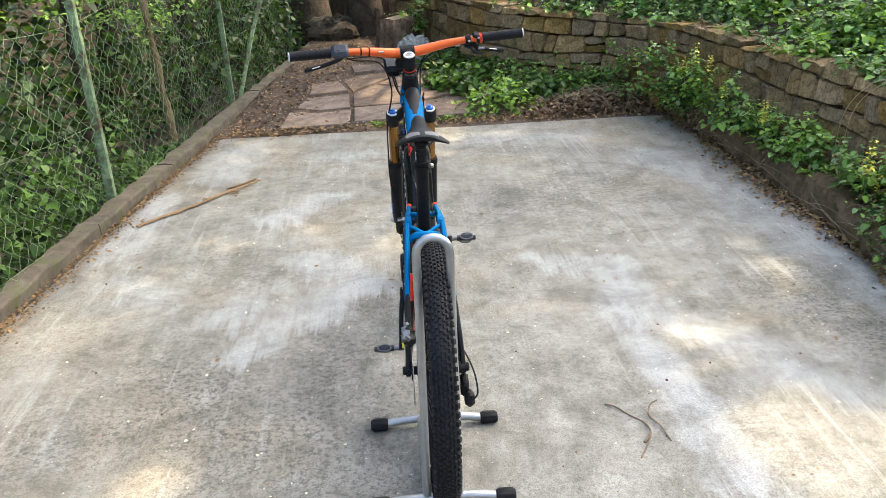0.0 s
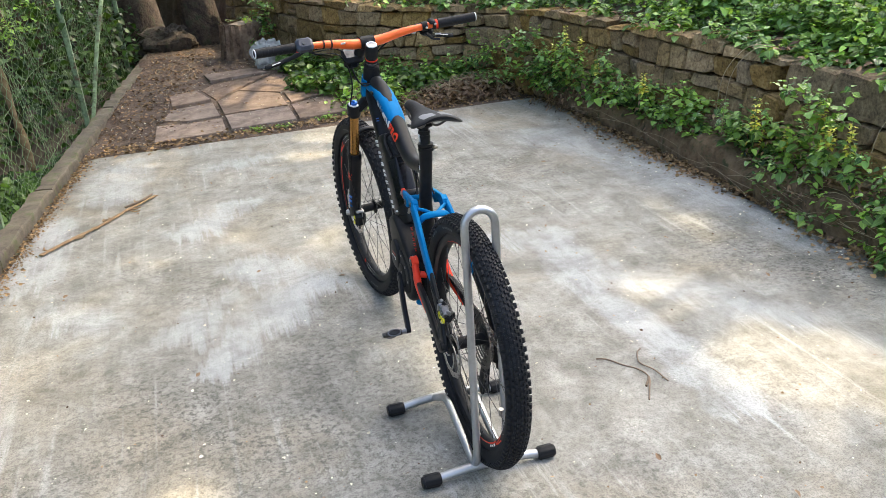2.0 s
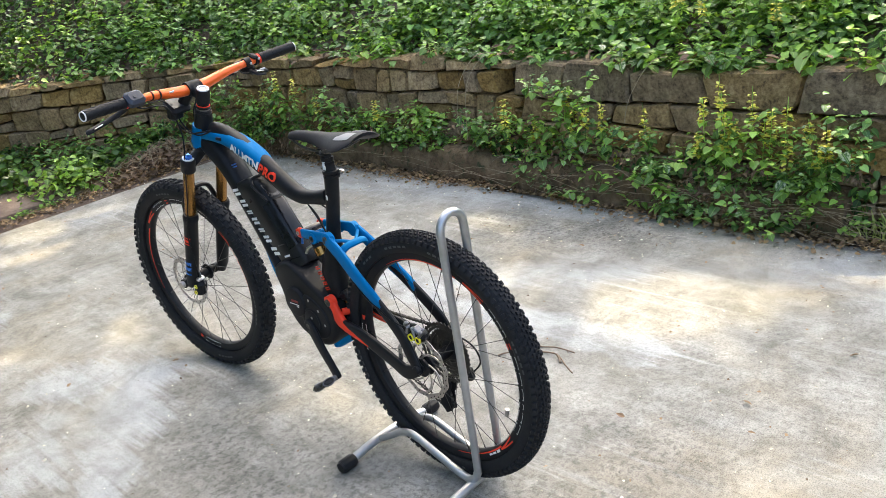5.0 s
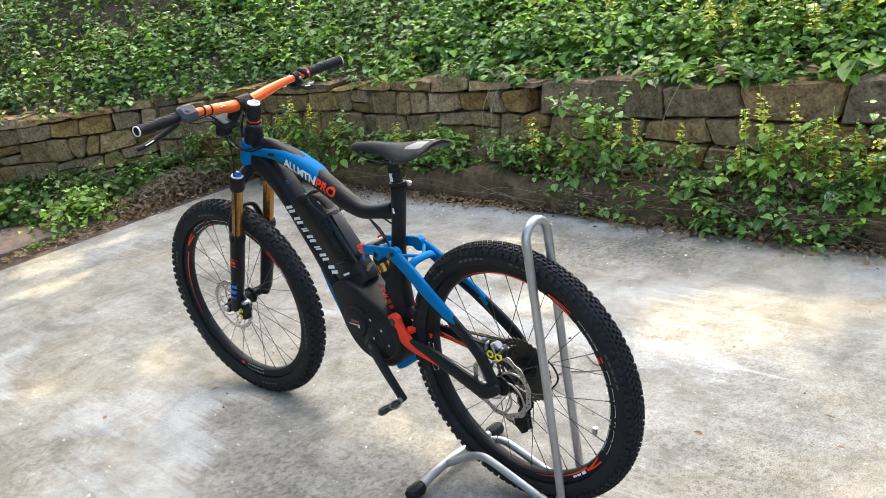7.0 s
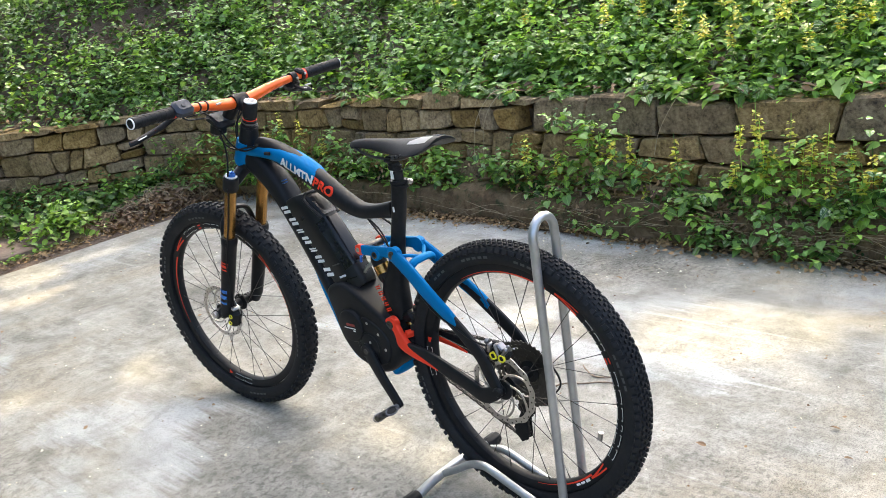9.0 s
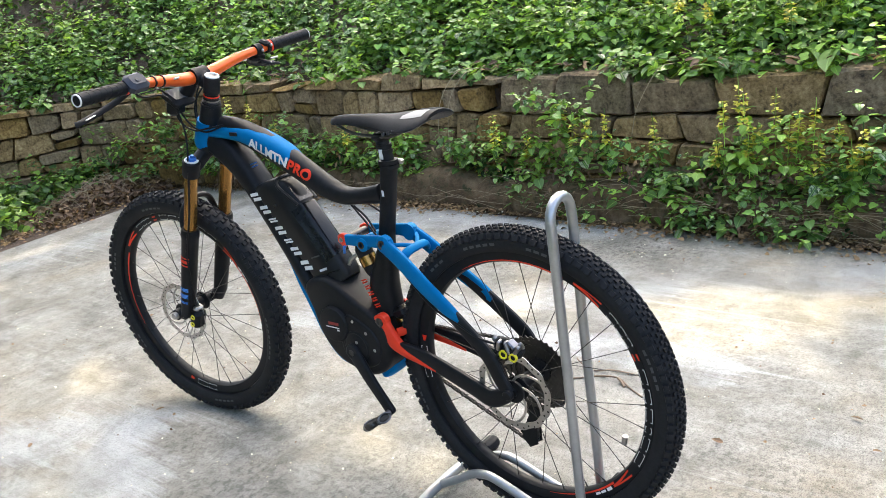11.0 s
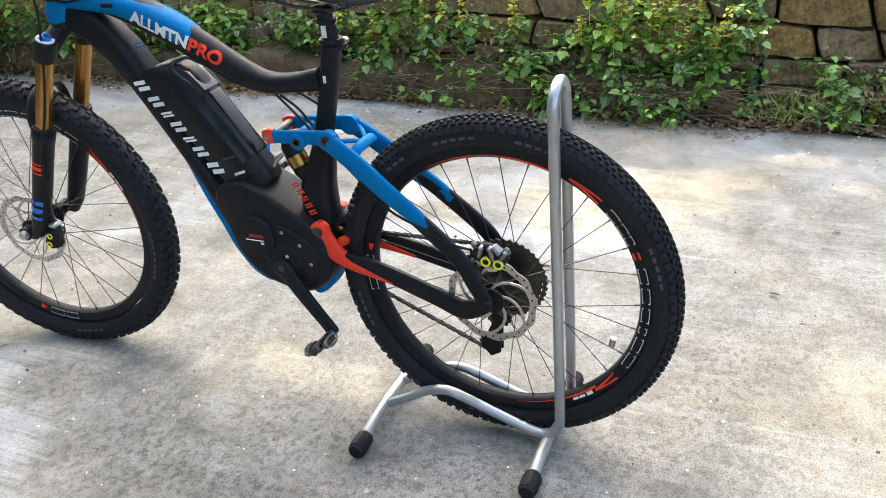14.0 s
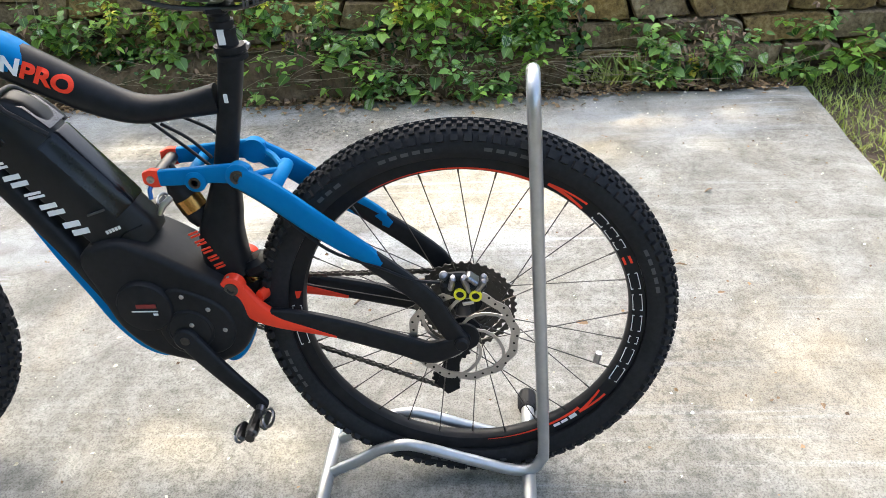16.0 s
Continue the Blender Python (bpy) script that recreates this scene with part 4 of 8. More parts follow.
def pillow(outline, x0, x1, r, steps=4):
    """A side outline of (y, z) pairs with depth, its rims rolled over by a quarter round of radius r."""
    n = len(outline)
    cy, cz = sum(p[0] for p in outline) / n, sum(p[1] for p in outline) / n
    lev = [(x0 + r * (1 - math.sin(k * math.pi / 2 / steps)), r * (1 - math.cos(k * math.pi / 2 / steps))) for k in range(steps, -1, -1)]
    lev += [(x1 - r * (1 - math.sin(k * math.pi / 2 / steps)), r * (1 - math.cos(k * math.pi / 2 / steps))) for k in range(steps + 1)]
    v, f = [], []
    for x, ins in lev:
        for y, z in outline:
            d = math.hypot(y - cy, z - cz) or 1
            v.append((x, y - (y - cy) / d * ins, z - (z - cz) / d * ins))
    for i in range(len(lev) - 1):
        for k in range(n):
            q = (k + 1) % n
            f.append((i * n + k, (i + 1) * n + k, (i + 1) * n + q, i * n + q))
    f += [tuple(range(n)), tuple((len(lev) - 1) * n + k for k in range(n))]
    return Geo().add(v, f)


def build_drive():
    # battery: a rounded case on the down tube, with upright sides, a long shoulder, a narrow back and a hood
    d = Vector((0, -0.178, -0.238)).normalized()
    up = Vector((0, -d.z, d.y))
    up = up if up.y < 0 else -up
    start = Vector((0, 0.706, 0.776)) + d * 0.022

    def on(t, x, h):
        return tuple(start + d * t + Vector((x, 0, 0)) + up * h)
    corners = [((-0.043, -0.046), 0.004), ((-0.043, 0.014), 0.016), ((-0.022, 0.053), 0.014), ((0.022, 0.053), 0.014), ((0.043, 0.014), 0.016), ((0.043, -0.046), 0.004)]
    sec = []
    for i, (c, r) in enumerate(corners):
        p, q, c = Vector(corners[i - 1][0]), Vector(corners[(i + 1) % 6][0]), Vector(c)
        a, b = c + (p - c).normalized() * r, c + (q - c).normalized() * r
        for k in range(6):
            t = k / 5
            sec.append(a * (1 - t) ** 2 + c * 2 * t * (1 - t) + b * t * t)
    m = len(sec)
    stations = [(-0.008, 0.70, 0.30, -0.020), (-0.006, 0.80, 0.52, -0.018), (0.000, 0.90, 0.72, -0.013), (0.010, 0.965, 0.86, -0.007), (0.026, 0.995, 0.95, -0.002), (0.05, 1.0, 1.0, 0.0), (0.17, 1.0, 1.0, 0.0), (0.270, 1.0, 0.98, 0.0), (0.288, 0.985, 0.93, -0.001), (0.298, 0.95, 0.86, -0.003)]
    v, f = [], []
    for t, sx, sh, dz in stations:
        for x, h in sec:
            hh = h * sh + dz
            v.append(on(t + 0.28 * (hh - 0.05) * max(0.0, 1 - max(t, 0) / 0.12), x * sx, hh))
    for i in range(len(stations) - 1):
        for k in range(m):
            f.append((i * m + k, i * m + (k + 1) % m, (i + 1) * m + (k + 1) % m, (i + 1) * m + k))
    f += [tuple(range(m)), tuple((len(stations) - 1) * m + k for k in range(m))]
    bat = part("battery", Geo().add(v, f), M_BATT, bike, "black plastic battery case", smooth=40)
    # gloss back cover that wraps over the shoulders
    prof = curve([(-0.0395, 0.0235), (-0.0330, 0.0345), (-0.0265, 0.0475), (-0.0195, 0.0533), (-0.008, 0.0545), (0.008, 0.0545), (0.0195, 0.0533), (0.0265, 0.0475), (0.0330, 0.0345), (0.0395, 0.0235)], 3)
    v, f, m = [], [], len(prof)
    for t in (0.085, 0.090, 0.16, 0.232, 0.238):
        for x, h in prof:
            v.append(on(t, x, h - (0.002 if t in (0.085, 0.238) else 0.0)))
    f = [(i * m + k, i * m + k + 1, (i + 1) * m + k + 1, (i + 1) * m + k) for i in range(4) for k in range(m - 1)]
    part("gloss_cover", Geo().add(v, f), M_GLOSS, bat, "glossy black back cover")
    # hood: a raised rim round the grip recess, with the recess floor below it
    rim_way = [(0.082, -0.031, 0.049), (0.045, -0.037, 0.042), (0.016, -0.036, 0.032), (-0.002, -0.026, 0.030), (-0.006, 0.0, 0.031), (-0.002, 0.026, 0.030), (0.016, 0.036, 0.032), (0.045, 0.037, 0.042), (0.082, 0.031, 0.049)]
    part("hood", Geo().sweep(curve([on(t, x, h - 0.0015) for t, x, h in rim_way], 6), 0.0050, 0.0040, 10), M_BATT, bat, "raised rim of the carrying hood")
    v = [on(t, x, h) for t, h in ((0.012, 0.0345), (0.030, 0.0475), (0.078, 0.0545)) for x in (-0.024, 0.024)]
    part("recess", Geo().add(v, [(0, 1, 3, 2), (2, 3, 5, 4)]), M_SCREEN2, bat, "grey floor of the grip recess")
    # lock and seam on the flank
    for sx in (-1, 1):
        part("flank_lock", Geo().block(on(0.045, sx * 0.0425, -0.012), (0.003, 0.014, 0.010), Matrix.Rotation(radians(-37), 3, 'X'), 0.3), M_GLOSS, bat)
        part("seam", Geo().sweep([on(0.245, sx * 0.0425, -0.044), on(0.268, sx * 0.0430, -0.020), on(0.262, sx * 0.0425, 0.012), on(0.272, sx * 0.030, 0.038)], 0.0012, n=6), M_GLOSS, bat, "dark seam")
    # motor: a rounded shell that carries on from the battery to the cranks
    out = curve([(0.606, 0.520), (0.592, 0.455), (0.572, 0.385), (0.530, 0.335), (0.475, 0.312), (0.420, 0.305), (0.372, 0.328), (0.346, 0.375), (0.348, 0.425), (0.368, 0.455), (0.400, 0.478), (0.440, 0.500), (0.490, 0.530), (0.545, 0.548)], 4, True)
    mot = part("motor", pillow(out, -0.061, 0.061, 0.014), M_BLACK2, bike, "black plastic motor housing")
    inner = curve([(0.470, 0.462), (0.425, 0.452), (0.385, 0.425), (0.372, 0.385), (0.388, 0.345), (0.430, 0.328), (0.478, 0.338), (0.500, 0.372), (0.496, 0.42)], 4, True)
    for sx in (-1, 1):
        part("shell", pillow(inner, sx * 0.050, sx * 0.0665, sx * 0.006) if sx > 0 else pillow(inner, -0.0665, -0.050, 0.006), M_BLACK2, mot, "raised black shell round the crank")
        g = Geo()
        g.lathe([(0, 0.0475), (0.012, 0.0470), (0.016, 0.0445), (0.018, 0.039), (0.0185, 0.0)], (sx * 0.056, 0.514, 0.431), (sx, 0, 0), 48)
        part("cover", g, M_BLACK2, mot, "round motor cover")
        g = Geo()
        g.lathe([(0, 0.040), (0.004, 0.0395), (0.006, 0.0365), (0.0055, 0.034), (0.0075, 0.030), (0.008, 0.0)], (sx * 0.064, 0.447, 0.384), (sx, 0, 0), 40)
        part("bearing_cover", g, M_BLACK2, mot)
        for y, z, x in ((0.449, 0.449, 0.0665), (0.410, 0.424, 0.0665), (0.389, 0.383, 0.0665), (0.441, 0.397, 0.072), (0.569, 0.519, 0.058), (0.372, 0.472, 0.050)):
            part("bolt", Geo().lathe([(-0.003, 0.0042), (0.0008, 0.0042), (0.0016, 0.003)], (sx * x, y, z), (sx, 0, 0), 10), M_STEEL, mot)
    for dy, dz, w, h, mat, lab in ((-0.006, 0.006, 0.034, 0.0075, M_REDPRINT, "dark red print bar"), (-0.002, -0.004, 0.044, 0.0025, M_WHITE, "white print bar"), (-0.019, -0.010, 0.008, 0.004, M_WHITE, "white print bar")):
        part("cover_print", Geo().block((-0.0745, 0.514 + dy, 0.431 + dz), (0.001, w, h)), mat, mot, lab)


build_drive()


def plate(g, p0, p1, x, h, t=0.006, lift=0.0):
    """A thin bar on a side face, from (y, z) to (y, z), h high."""
    a, b = Vector((0, *p0)), Vector((0, *p1))
    d = (b - a)
    ln = d.length
    d.normalize()
    up = Vector((1, 0, 0)).cross(d)
    if up.z < 0:
        up = -up
    c = (a + b) / 2 + up * lift
    turn = Matrix((Vector((1, 0, 0)), d, up)).transposed()
    return g.block((x, c.y, c.z), (t, ln, h), turn, 0.1)


def glyphs(name, p0, p1, x, h, widths, mat, parent, label, slant=0.25):
    """A row of plain slanted bars of a lettering's size; widths holds each mark's width."""
    a, b = np.array(p0), np.array(p1)
    ln = np.linalg.norm(b - a)
    d = (b - a) / ln
    up = np.array([-d[1], d[0]])
    if up[1] < 0:
        up = -up
    tot = sum(widths) + 0.22 * (len(widths) - 1)
    u = 0.0
    sgn = 1 if d[0] < 0 else -1
    for w in widths:
        u0, u1 = u / tot * ln, (u + w) / tot * ln
        g = Geo()

        def stroke(ua, va, ub, vb):
            q0 = a + d * (ua + slant * va * sgn) + up * va
            q1 = a + d * (ub + slant * vb * sgn) + up * vb
            plate(g, tuple(q0), tuple(q1), x, th, 0.0024)
        th = (u1 - u0) * 0.24
        stroke(u0 + (u1 - u0) * 0.25, 0, u0 + (u1 - u0) * 0.25, h)
        stroke(u0 + (u1 - u0) * 0.68, 0.0, u0 + (u1 - u0) * 0.68, h)
        part(name, g, mat, parent, label)
        u += w + 0.22


def build_fork():
    ax = STEERING.inverted() @ (FRONT_M @ Vector((0, 0, 0)))
    g = Geo()
    for sx in (-1, 1):
        x = sx * 0.065
        g.sweep([st(x, 0, -0.432), st(x, 0, -0.440), st(x, 0, -0.455), st(x, 0, -0.462), st(x, 0, -0.60), st(x, 0.002, -0.70), st(x, 0.008, -0.735)], [0.0225, 0.0255, 0.0255, 0.0235, 0.0225, 0.0205, 0.016], n=20)
        g.sweep([st(x, 0.002, -0.70), st(x, 0.018, ax.z + 0.012), st(x, ax.y, ax.z)], [0.014, 0.014, 0.015], [0.018, 0.016, 0.015], n=12)
        g.sweep([st(x - 0.014, ax.y, ax.z), st(x + 0.014, ax.y, ax.z)], 0.0165, n=16)
    g.sweep([st(*p) for p in curve([(-0.062, 0.012, -0.47), (-0.060, 0.034, -0.425), (-0.040, 0.044, -0.385), (0, 0.046, -0.372), (0.040, 0.044, -0.385), (0.060, 0.034, -0.425), (0.062, 0.012, -0.47)], 4)], 0.012, 0.008, 10, side=(0, 1, 0))
    lower = part("fork", g, M_BLACK, bike, "black suspension fork with bronze stanchions")
    for sx in (-1, 1):
        x = sx * 0.065
        g = Geo().sweep([st(x, 0, -0.255), st(x, 0, -0.45)], 0.0175, n=24)
        part("stanchion", g, M_GOLD, lower, "bronze coated stanchion")
        g = Geo().sweep([st(x, 0, -0.222), st(x, 0, -0.226), st(x, 0, -0.262), st(x, 0, -0.268)], [0.0205, 0.0235, 0.0235, 0.021], n=24)
        part("leg_socket", g, M_BLACK, lower)
        g = Geo().sweep([st(x, 0, -0.224), st(x, 0, -0.219)], 0.0185, n=24)
        part("cap_ring", g, M_WHITE, lower, "white ring round the cap")
        g = Geo().sweep([st(x, 0, -0.220), st(x, 0, -0.213), st(x, 0, -0.211)], [0.013, 0.012, 0.008], n=10)
        g.sweep([st(x, 0, -0.213), st(x, 0, -0.206)], [0.006, 0.005], n=8)
        part("adjuster", g, M_CAPBLUE, lower, "blue anodised adjuster")
    g = Geo()
    g.sweep([st(*p) for p in curve([(-0.062, 0, -0.245), (-0.045, 0, -0.236), (-0.020, 0, -0.215), (0, 0, -0.210), (0.020, 0, -0.215), (0.045, 0, -0.236), (0.062, 0, -0.245)], 3)], 0.020, 0.017, 12, 3, side=(0, 1, 0))
    part("crown", g, M_BLACK, lower)
    g = Geo().sweep([st(-0.090, ax.y, ax.z), st(-0.084, ax.y, ax.z), st(-0.070, ax.y, ax.z), st(0.072, ax.y, ax.z)], [0.009, 0.012, 0.010, 0.007], n=14)
    part("axle", g, M_STEEL, lower, "steel axle end")
    for z, hh, mat in ((-0.545, 0.004, M_RED), (-0.520, 0.004, M_RED), (-0.532, 0.010, M_RED), (-0.628, 0.012, M_CAPBLUE), (-0.650, 0.014, M_CAPBLUE), (-0.672, 0.008, M_CAPBLUE)):
        g = Geo()
        v, f = [], []
        for k in range(9):
            a = radians(140 + 80 * k / 8)
            for dz in (-hh / 2, hh / 2):
                v.append(st(-0.065 + math.cos(a) * 0.0238, math.sin(a) * 0.0238, z + dz))
        f = [(2 * k, 2 * k + 2, 2 * k + 3, 2 * k + 1) for k in range(8)]
        part("fork_decal", g.add(v, f), mat, lower, "plain decal bar on the fork leg")
    # front caliper behind the left leg
    g = Geo()
    turn = STEERING.to_3x3()
    g.block(st(-0.058, ax.y - 0.066, ax.z + 0.015), (0.042, 0.036, 0.062), turn, 0.3)
    g.block(st(-0.062, ax.y - 0.045, ax.z + 0.045), (0.018, 0.05, 0.02), turn, 0.3)
    cal = part("front_caliper", g, M_BLACK2, bike, "black brake caliper with yellow rings")
    for dz in (0.003, 0.028):
        g = Geo().lathe([(0, 0.0075), (0.002, 0.0075), (0.002, 0.0045), (0, 0.0045)], st(-0.0795, ax.y - 0.066, ax.z + dz), tuple(turn @ Vector((-1, 0, 0))), 16, True)
        part("ring", g, M_YELLOW, cal, "yellow ring")
    g = Geo().block(st(-0.058, ax.y - 0.064, ax.z + 0.052), (0.03, 0.018, 0.012), turn, 0.3)
    part("banjo", g, M_STEEL, cal, "steel hose fitting")
    g = Geo().sweep([st(*p) for p in curve([(-0.062, ax.y - 0.06, ax.z + 0.06), (-0.075, -0.02, -0.60), (-0.088, -0.012, -0.50), (-0.090, -0.02, -0.38), (-0.085, -0.01, -0.25), (-0.06, 0.03, -0.15), (-0.09, 0.06, -0.06), (-0.18, 0.05, -0.03), (-0.215, 0.045, 0.0)], 6)], 0.0026, n=6)
    part("brake_hose", g, M_BLACK2, bike, "black brake hose")


build_fork()


def build_cockpit():
    g = Geo().sweep([st(0, 0, -0.048), st(0, 0, -0.046), st(0, 0, -0.006), st(0, 0, -0.002)], [0.0195, 0.021, 0.021, 0.019], n=24)
    g.sweep([st(0, 0.005, -0.026), st(0, 0.022, -0.023), st(0, 0.040, -0.019)], [0.018, 0.017, 0.022], [0.018, 0.016, 0.021], 16, 3, side=(1, 0, 0))
    g.sweep([st(-0.024, 0.047, -0.018), st(0.024, 0.047, -0.018)], 0.0225, n=20)
    stem = part("stem", g, M_BLACK2, bike, "black stem")
    g = Geo().lathe([(-0.003, 0.0185), (0.0015, 0.0180), (0.002, 0.0130), (-0.001, 0.012), (-0.001, 0.012), (-0.003, 0.0185)], st(0, 0, 0), tuple(STEERING.to_3x3() @ Vector((0, 0, 1))), 28, True)
    part("cap_ring", g, M_WHITE, stem, "pale ring of the stem cap")
    g = Geo().lathe([(-0.003, 0.013), (0.0, 0.0125), (0.001, 0.006)], st(0, 0, 0), tuple(STEERING.to_3x3() @ Vector((0, 0, 1))), 20)
    part("cap", g, M_GUN, stem, "grey stem cap")
    for z, r, mat, lab in ((-0.0500, 0.0182, M_BLACK2, ""), (-0.0545, 0.0203, M_RED, "thin red spacer"), (-0.0600, 0.0215, M_BLACK2, ""), (-0.0660, 0.0198, M_GUN, "steel headset ring"), (-0.0720, 0.0240, M_BLACK2, ""), (-0.0785, 0.0258, M_BLACK, "")):
        thin = 0.45 if mat is M_RED else 1.15
        g = Geo().sweep([st(0, 0, z - 0.0032 * thin), st(0, 0, z - 0.0022 * thin), st(0, 0, z + 0.0018 * thin), st(0, 0, z + 0.0026 * thin)], [r * 0.93, r, r, r * 0.93], n=24)
        part("spacer", g, mat, stem, lab)
    pts = curve([(-0.385, 0.0185, 0.027), (-0.26, 0.030, 0.018), (-0.16, 0.041, 0.006), (-0.10, 0.046, -0.006), (-0.045, 0.047, -0.017), (0, 0.047, -0.018), (0.045, 0.047, -0.017), (0.10, 0.046, -0.006), (0.16, 0.041, 0.006), (0.26, 0.030, 0.018), (0.385, 0.0185, 0.027)], 5)
    rad = [0.0112 + 0.0058 * max(0, 1 - max(0, abs(p[0]) - 0.05) / 0.13) for p in pts]
    bar = part("handlebar", Geo().sweep([st(*p) for p in pts], rad, n=18), M_ORANGE, bike, "orange anodised riser handlebar")

    def on_bar(x):
        xs = [p[0] for p in pts]
        return (x, float(np.interp(x, xs, [p[1] for p in pts])), float(np.interp(x, xs, [p[2] for p in pts])))
    for sx in (-1, 1):
        gp = [st(*on_bar(sx * x)) for x in np.linspace(0.252, 0.384, 14)]
        r = [0.0155 + 0.0006 * (k % 2) for k in range(14)]
        r[0] = 0.0165
        r[-1] = 0.0165
        grip = part("grip", Geo().sweep(gp, r, n=20), M_BLACK2, bar, "black ribbed rubber grip")
        for k in range(7):
            x = 0.268 + 0.016 * k
            c = Vector(st(*on_bar(sx * x)))
            gg = Geo()
            ringp = [Vector(st(*[u + w for u, w in zip(on_bar(sx * (x + 0.006 * math.sin(2 * a))), (0, 0.0162 * math.cos(a), 0.0162 * math.sin(a)))])) for a in np.linspace(0, 2 * math.pi, 20, endpoint=False)]
            gg.sweep(ringp, 0.0006, n=4, closed=True)
            part("grip_rib", gg, M_BLACK2, grip)
        g = Geo()
        e0, e1 = Vector(st(*on_bar(sx * 0.383))), Vector(st(*on_bar(sx * 0.385)))
        way = (e1 - e0).normalized()
        g.lathe([(0, 0.0148), (0.003, 0.0144), (0.003, 0.0118), (0, 0.0118)], e1, tuple(way), 24, True)
        part("end_ring", g, M_WHITE, grip, "pale end ring")
        g = Geo().lathe([(-0.002, 0.0119), (0.0015, 0.0117), (0.002, 0.004)], e1, tuple(way), 20)
        part("end_plug", g, M_BLACK2, grip)
        c0, c1 = [st(*on_bar(sx * x)) for x in (0.243, 0.250)]
        part("lock_ring", Geo().sweep([c0, c1], 0.0165, n=20), M_RED, grip, "red lock ring")
        # brake lever
        g = Geo()
        b = on_bar(sx * 0.205)
        g.sweep([st(*on_bar(sx * 0.196)), st(*on_bar(sx * 0.214))], 0.0165, n=16)
        g.sweep([st(sx * 0.205, b[1] + 0.012, b[2] - 0.010), st(sx * 0.195, b[1] + 0.028, b[2] - 0.022), st(sx * 0.165, b[1] + 0.036, b[2] - 0.024)], [0.011, 0.012, 0.009], n=12)
        lev = part("brake_lever", g, M_BLACK2, bar, "black brake lever")
        g = Geo().sweep([st(*p) for p in curve([(sx * 0.200, b[1] + 0.028, b[2] - 0.022), (sx * 0.225, b[1] + 0.048, b[2] - 0.054), (sx * 0.270, b[1] + 0.056, b[2] - 0.074), (sx * 0.325, b[1] + 0.050, b[2] - 0.082), (sx * 0.340, b[1] + 0.054, b[2] - 0.086)], 4)], 0.0055, 0.0080, 10)
        part("blade", g, M_BLACK2, lev)
        g = Geo().sweep([st(sx * 0.290, b[1] + 0.047, b[2] - 0.072), st(sx * 0.318, b[1] + 0.044, b[2] - 0.076)], 0.003, 0.0014, 6)
        part("blade_print", g, M_WHITE, lev, "white print bar")
    # remote on the left, shifter on the right
    turn = STEERING.to_3x3()
    b = on_bar(-0.222)
    g = Geo().block(st(b[0], b[1] - 0.012, b[2] + 0.012), (0.056, 0.046, 0.032), turn @ Matrix.Rotation(radians(25), 3, 'X'), 0.28)
    rem = part("remote_control", g, plain("slate_plastic", (0.022, 0.026, 0.040), 0.4, 0, 0.2), bar, "slate grey remote control")
    g = Geo().lathe([(0, 0.006), (0.002, 0.0055)], st(b[0] - 0.004, b[1] - 0.022, b[2] + 0.026), tuple(turn @ Vector((0, -0.5, 0.86))), 14)
    part("button", g, M_GREY, rem)
    b = on_bar(0.225)
    g = Geo().block(st(b[0] - 0.005, b[1] + 0.02, b[2] - 0.03), (0.05, 0.04, 0.028), turn, 0.35)
    g.sweep([st(b[0], b[1] - 0.03, b[2] - 0.035), st(b[0] - 0.01, b[1] + 0.0, b[2] - 0.03)], 0.007, 0.004, 8)
    g.block(st(b[0] + 0.005, b[1], b[2] + 0.014), (0.022, 0.03, 0.014), turn, 0.35)
    sh = part("shifter", g, M_BLACK2, bar, "black gear shifter with steel lever")
    g = Geo().sweep([st(b[0] + 0.012, b[1] - 0.02, b[2] - 0.026), st(b[0] + 0.03, b[1] - 0.028, b[2] - 0.022)], 0.006, 0.003, 8)
    part("thumb_lever", g, M_STEEL, sh, "steel thumb lever")
    g = Geo().block(st(0.172, 0.052, -0.012), (0.016, 0.012, 0.010), turn, 0.2)
    part("cable_stop", g, M_WHITE, sh, "pale cable stop")
    # clamps, reservoir and bolts crowd the right end
    g = Geo().sweep([st(*on_bar(0.232)), st(*on_bar(0.242))], 0.0172, n=16)
    g.block(st(0.198, b[1] + 0.030, b[2] - 0.016), (0.052, 0.020, 0.022), turn @ Matrix.Rotation(radians(8), 3, 'Z'), 0.35)
    g.block(st(0.236, b[1] + 0.018, b[2] - 0.046), (0.034, 0.030, 0.018), turn @ Matrix.Rotation(radians(20), 3, 'Y'), 0.35)
    g.sweep([st(0.215, b[1] - 0.012, b[2] - 0.030), st(0.226, b[1] - 0.034, b[2] - 0.034), st(0.245, b[1] - 0.044, b[2] - 0.032)], 0.005, 0.003, 8)
    part("control_clamp", g, M_BLACK2, sh, "black clamp and reservoir")
    for x, dy, dz in ((0.236, -0.016, 0.010), (0.205, -0.018, 0.004), (0.222, 0.036, -0.040), (0.243, 0.030, -0.040), (0.196, 0.038, -0.022)):
        q = on_bar(x)
        part("control_bolt", Geo().lathe([(0, 0.0042), (0.004, 0.0040), (0.005, 0.002)], st(x, q[1] + dy, q[2] + dz), tuple(turn @ Vector((0, -0.8, 0.6))), 10), M_STEEL, sh, "small steel bolt")
    # bands and mark on the bar
    for x in (-0.128, -0.155):
        c0, c1 = [st(*on_bar(x + d)) for d in (-0.0022, 0.0022)]
        part("band", Geo().sweep([c0, c1], 0.0158 if x > -0.14 else 0.0146, n=16), M_BLACK2, bar, "black cable tie")
    c = on_bar(-0.088)
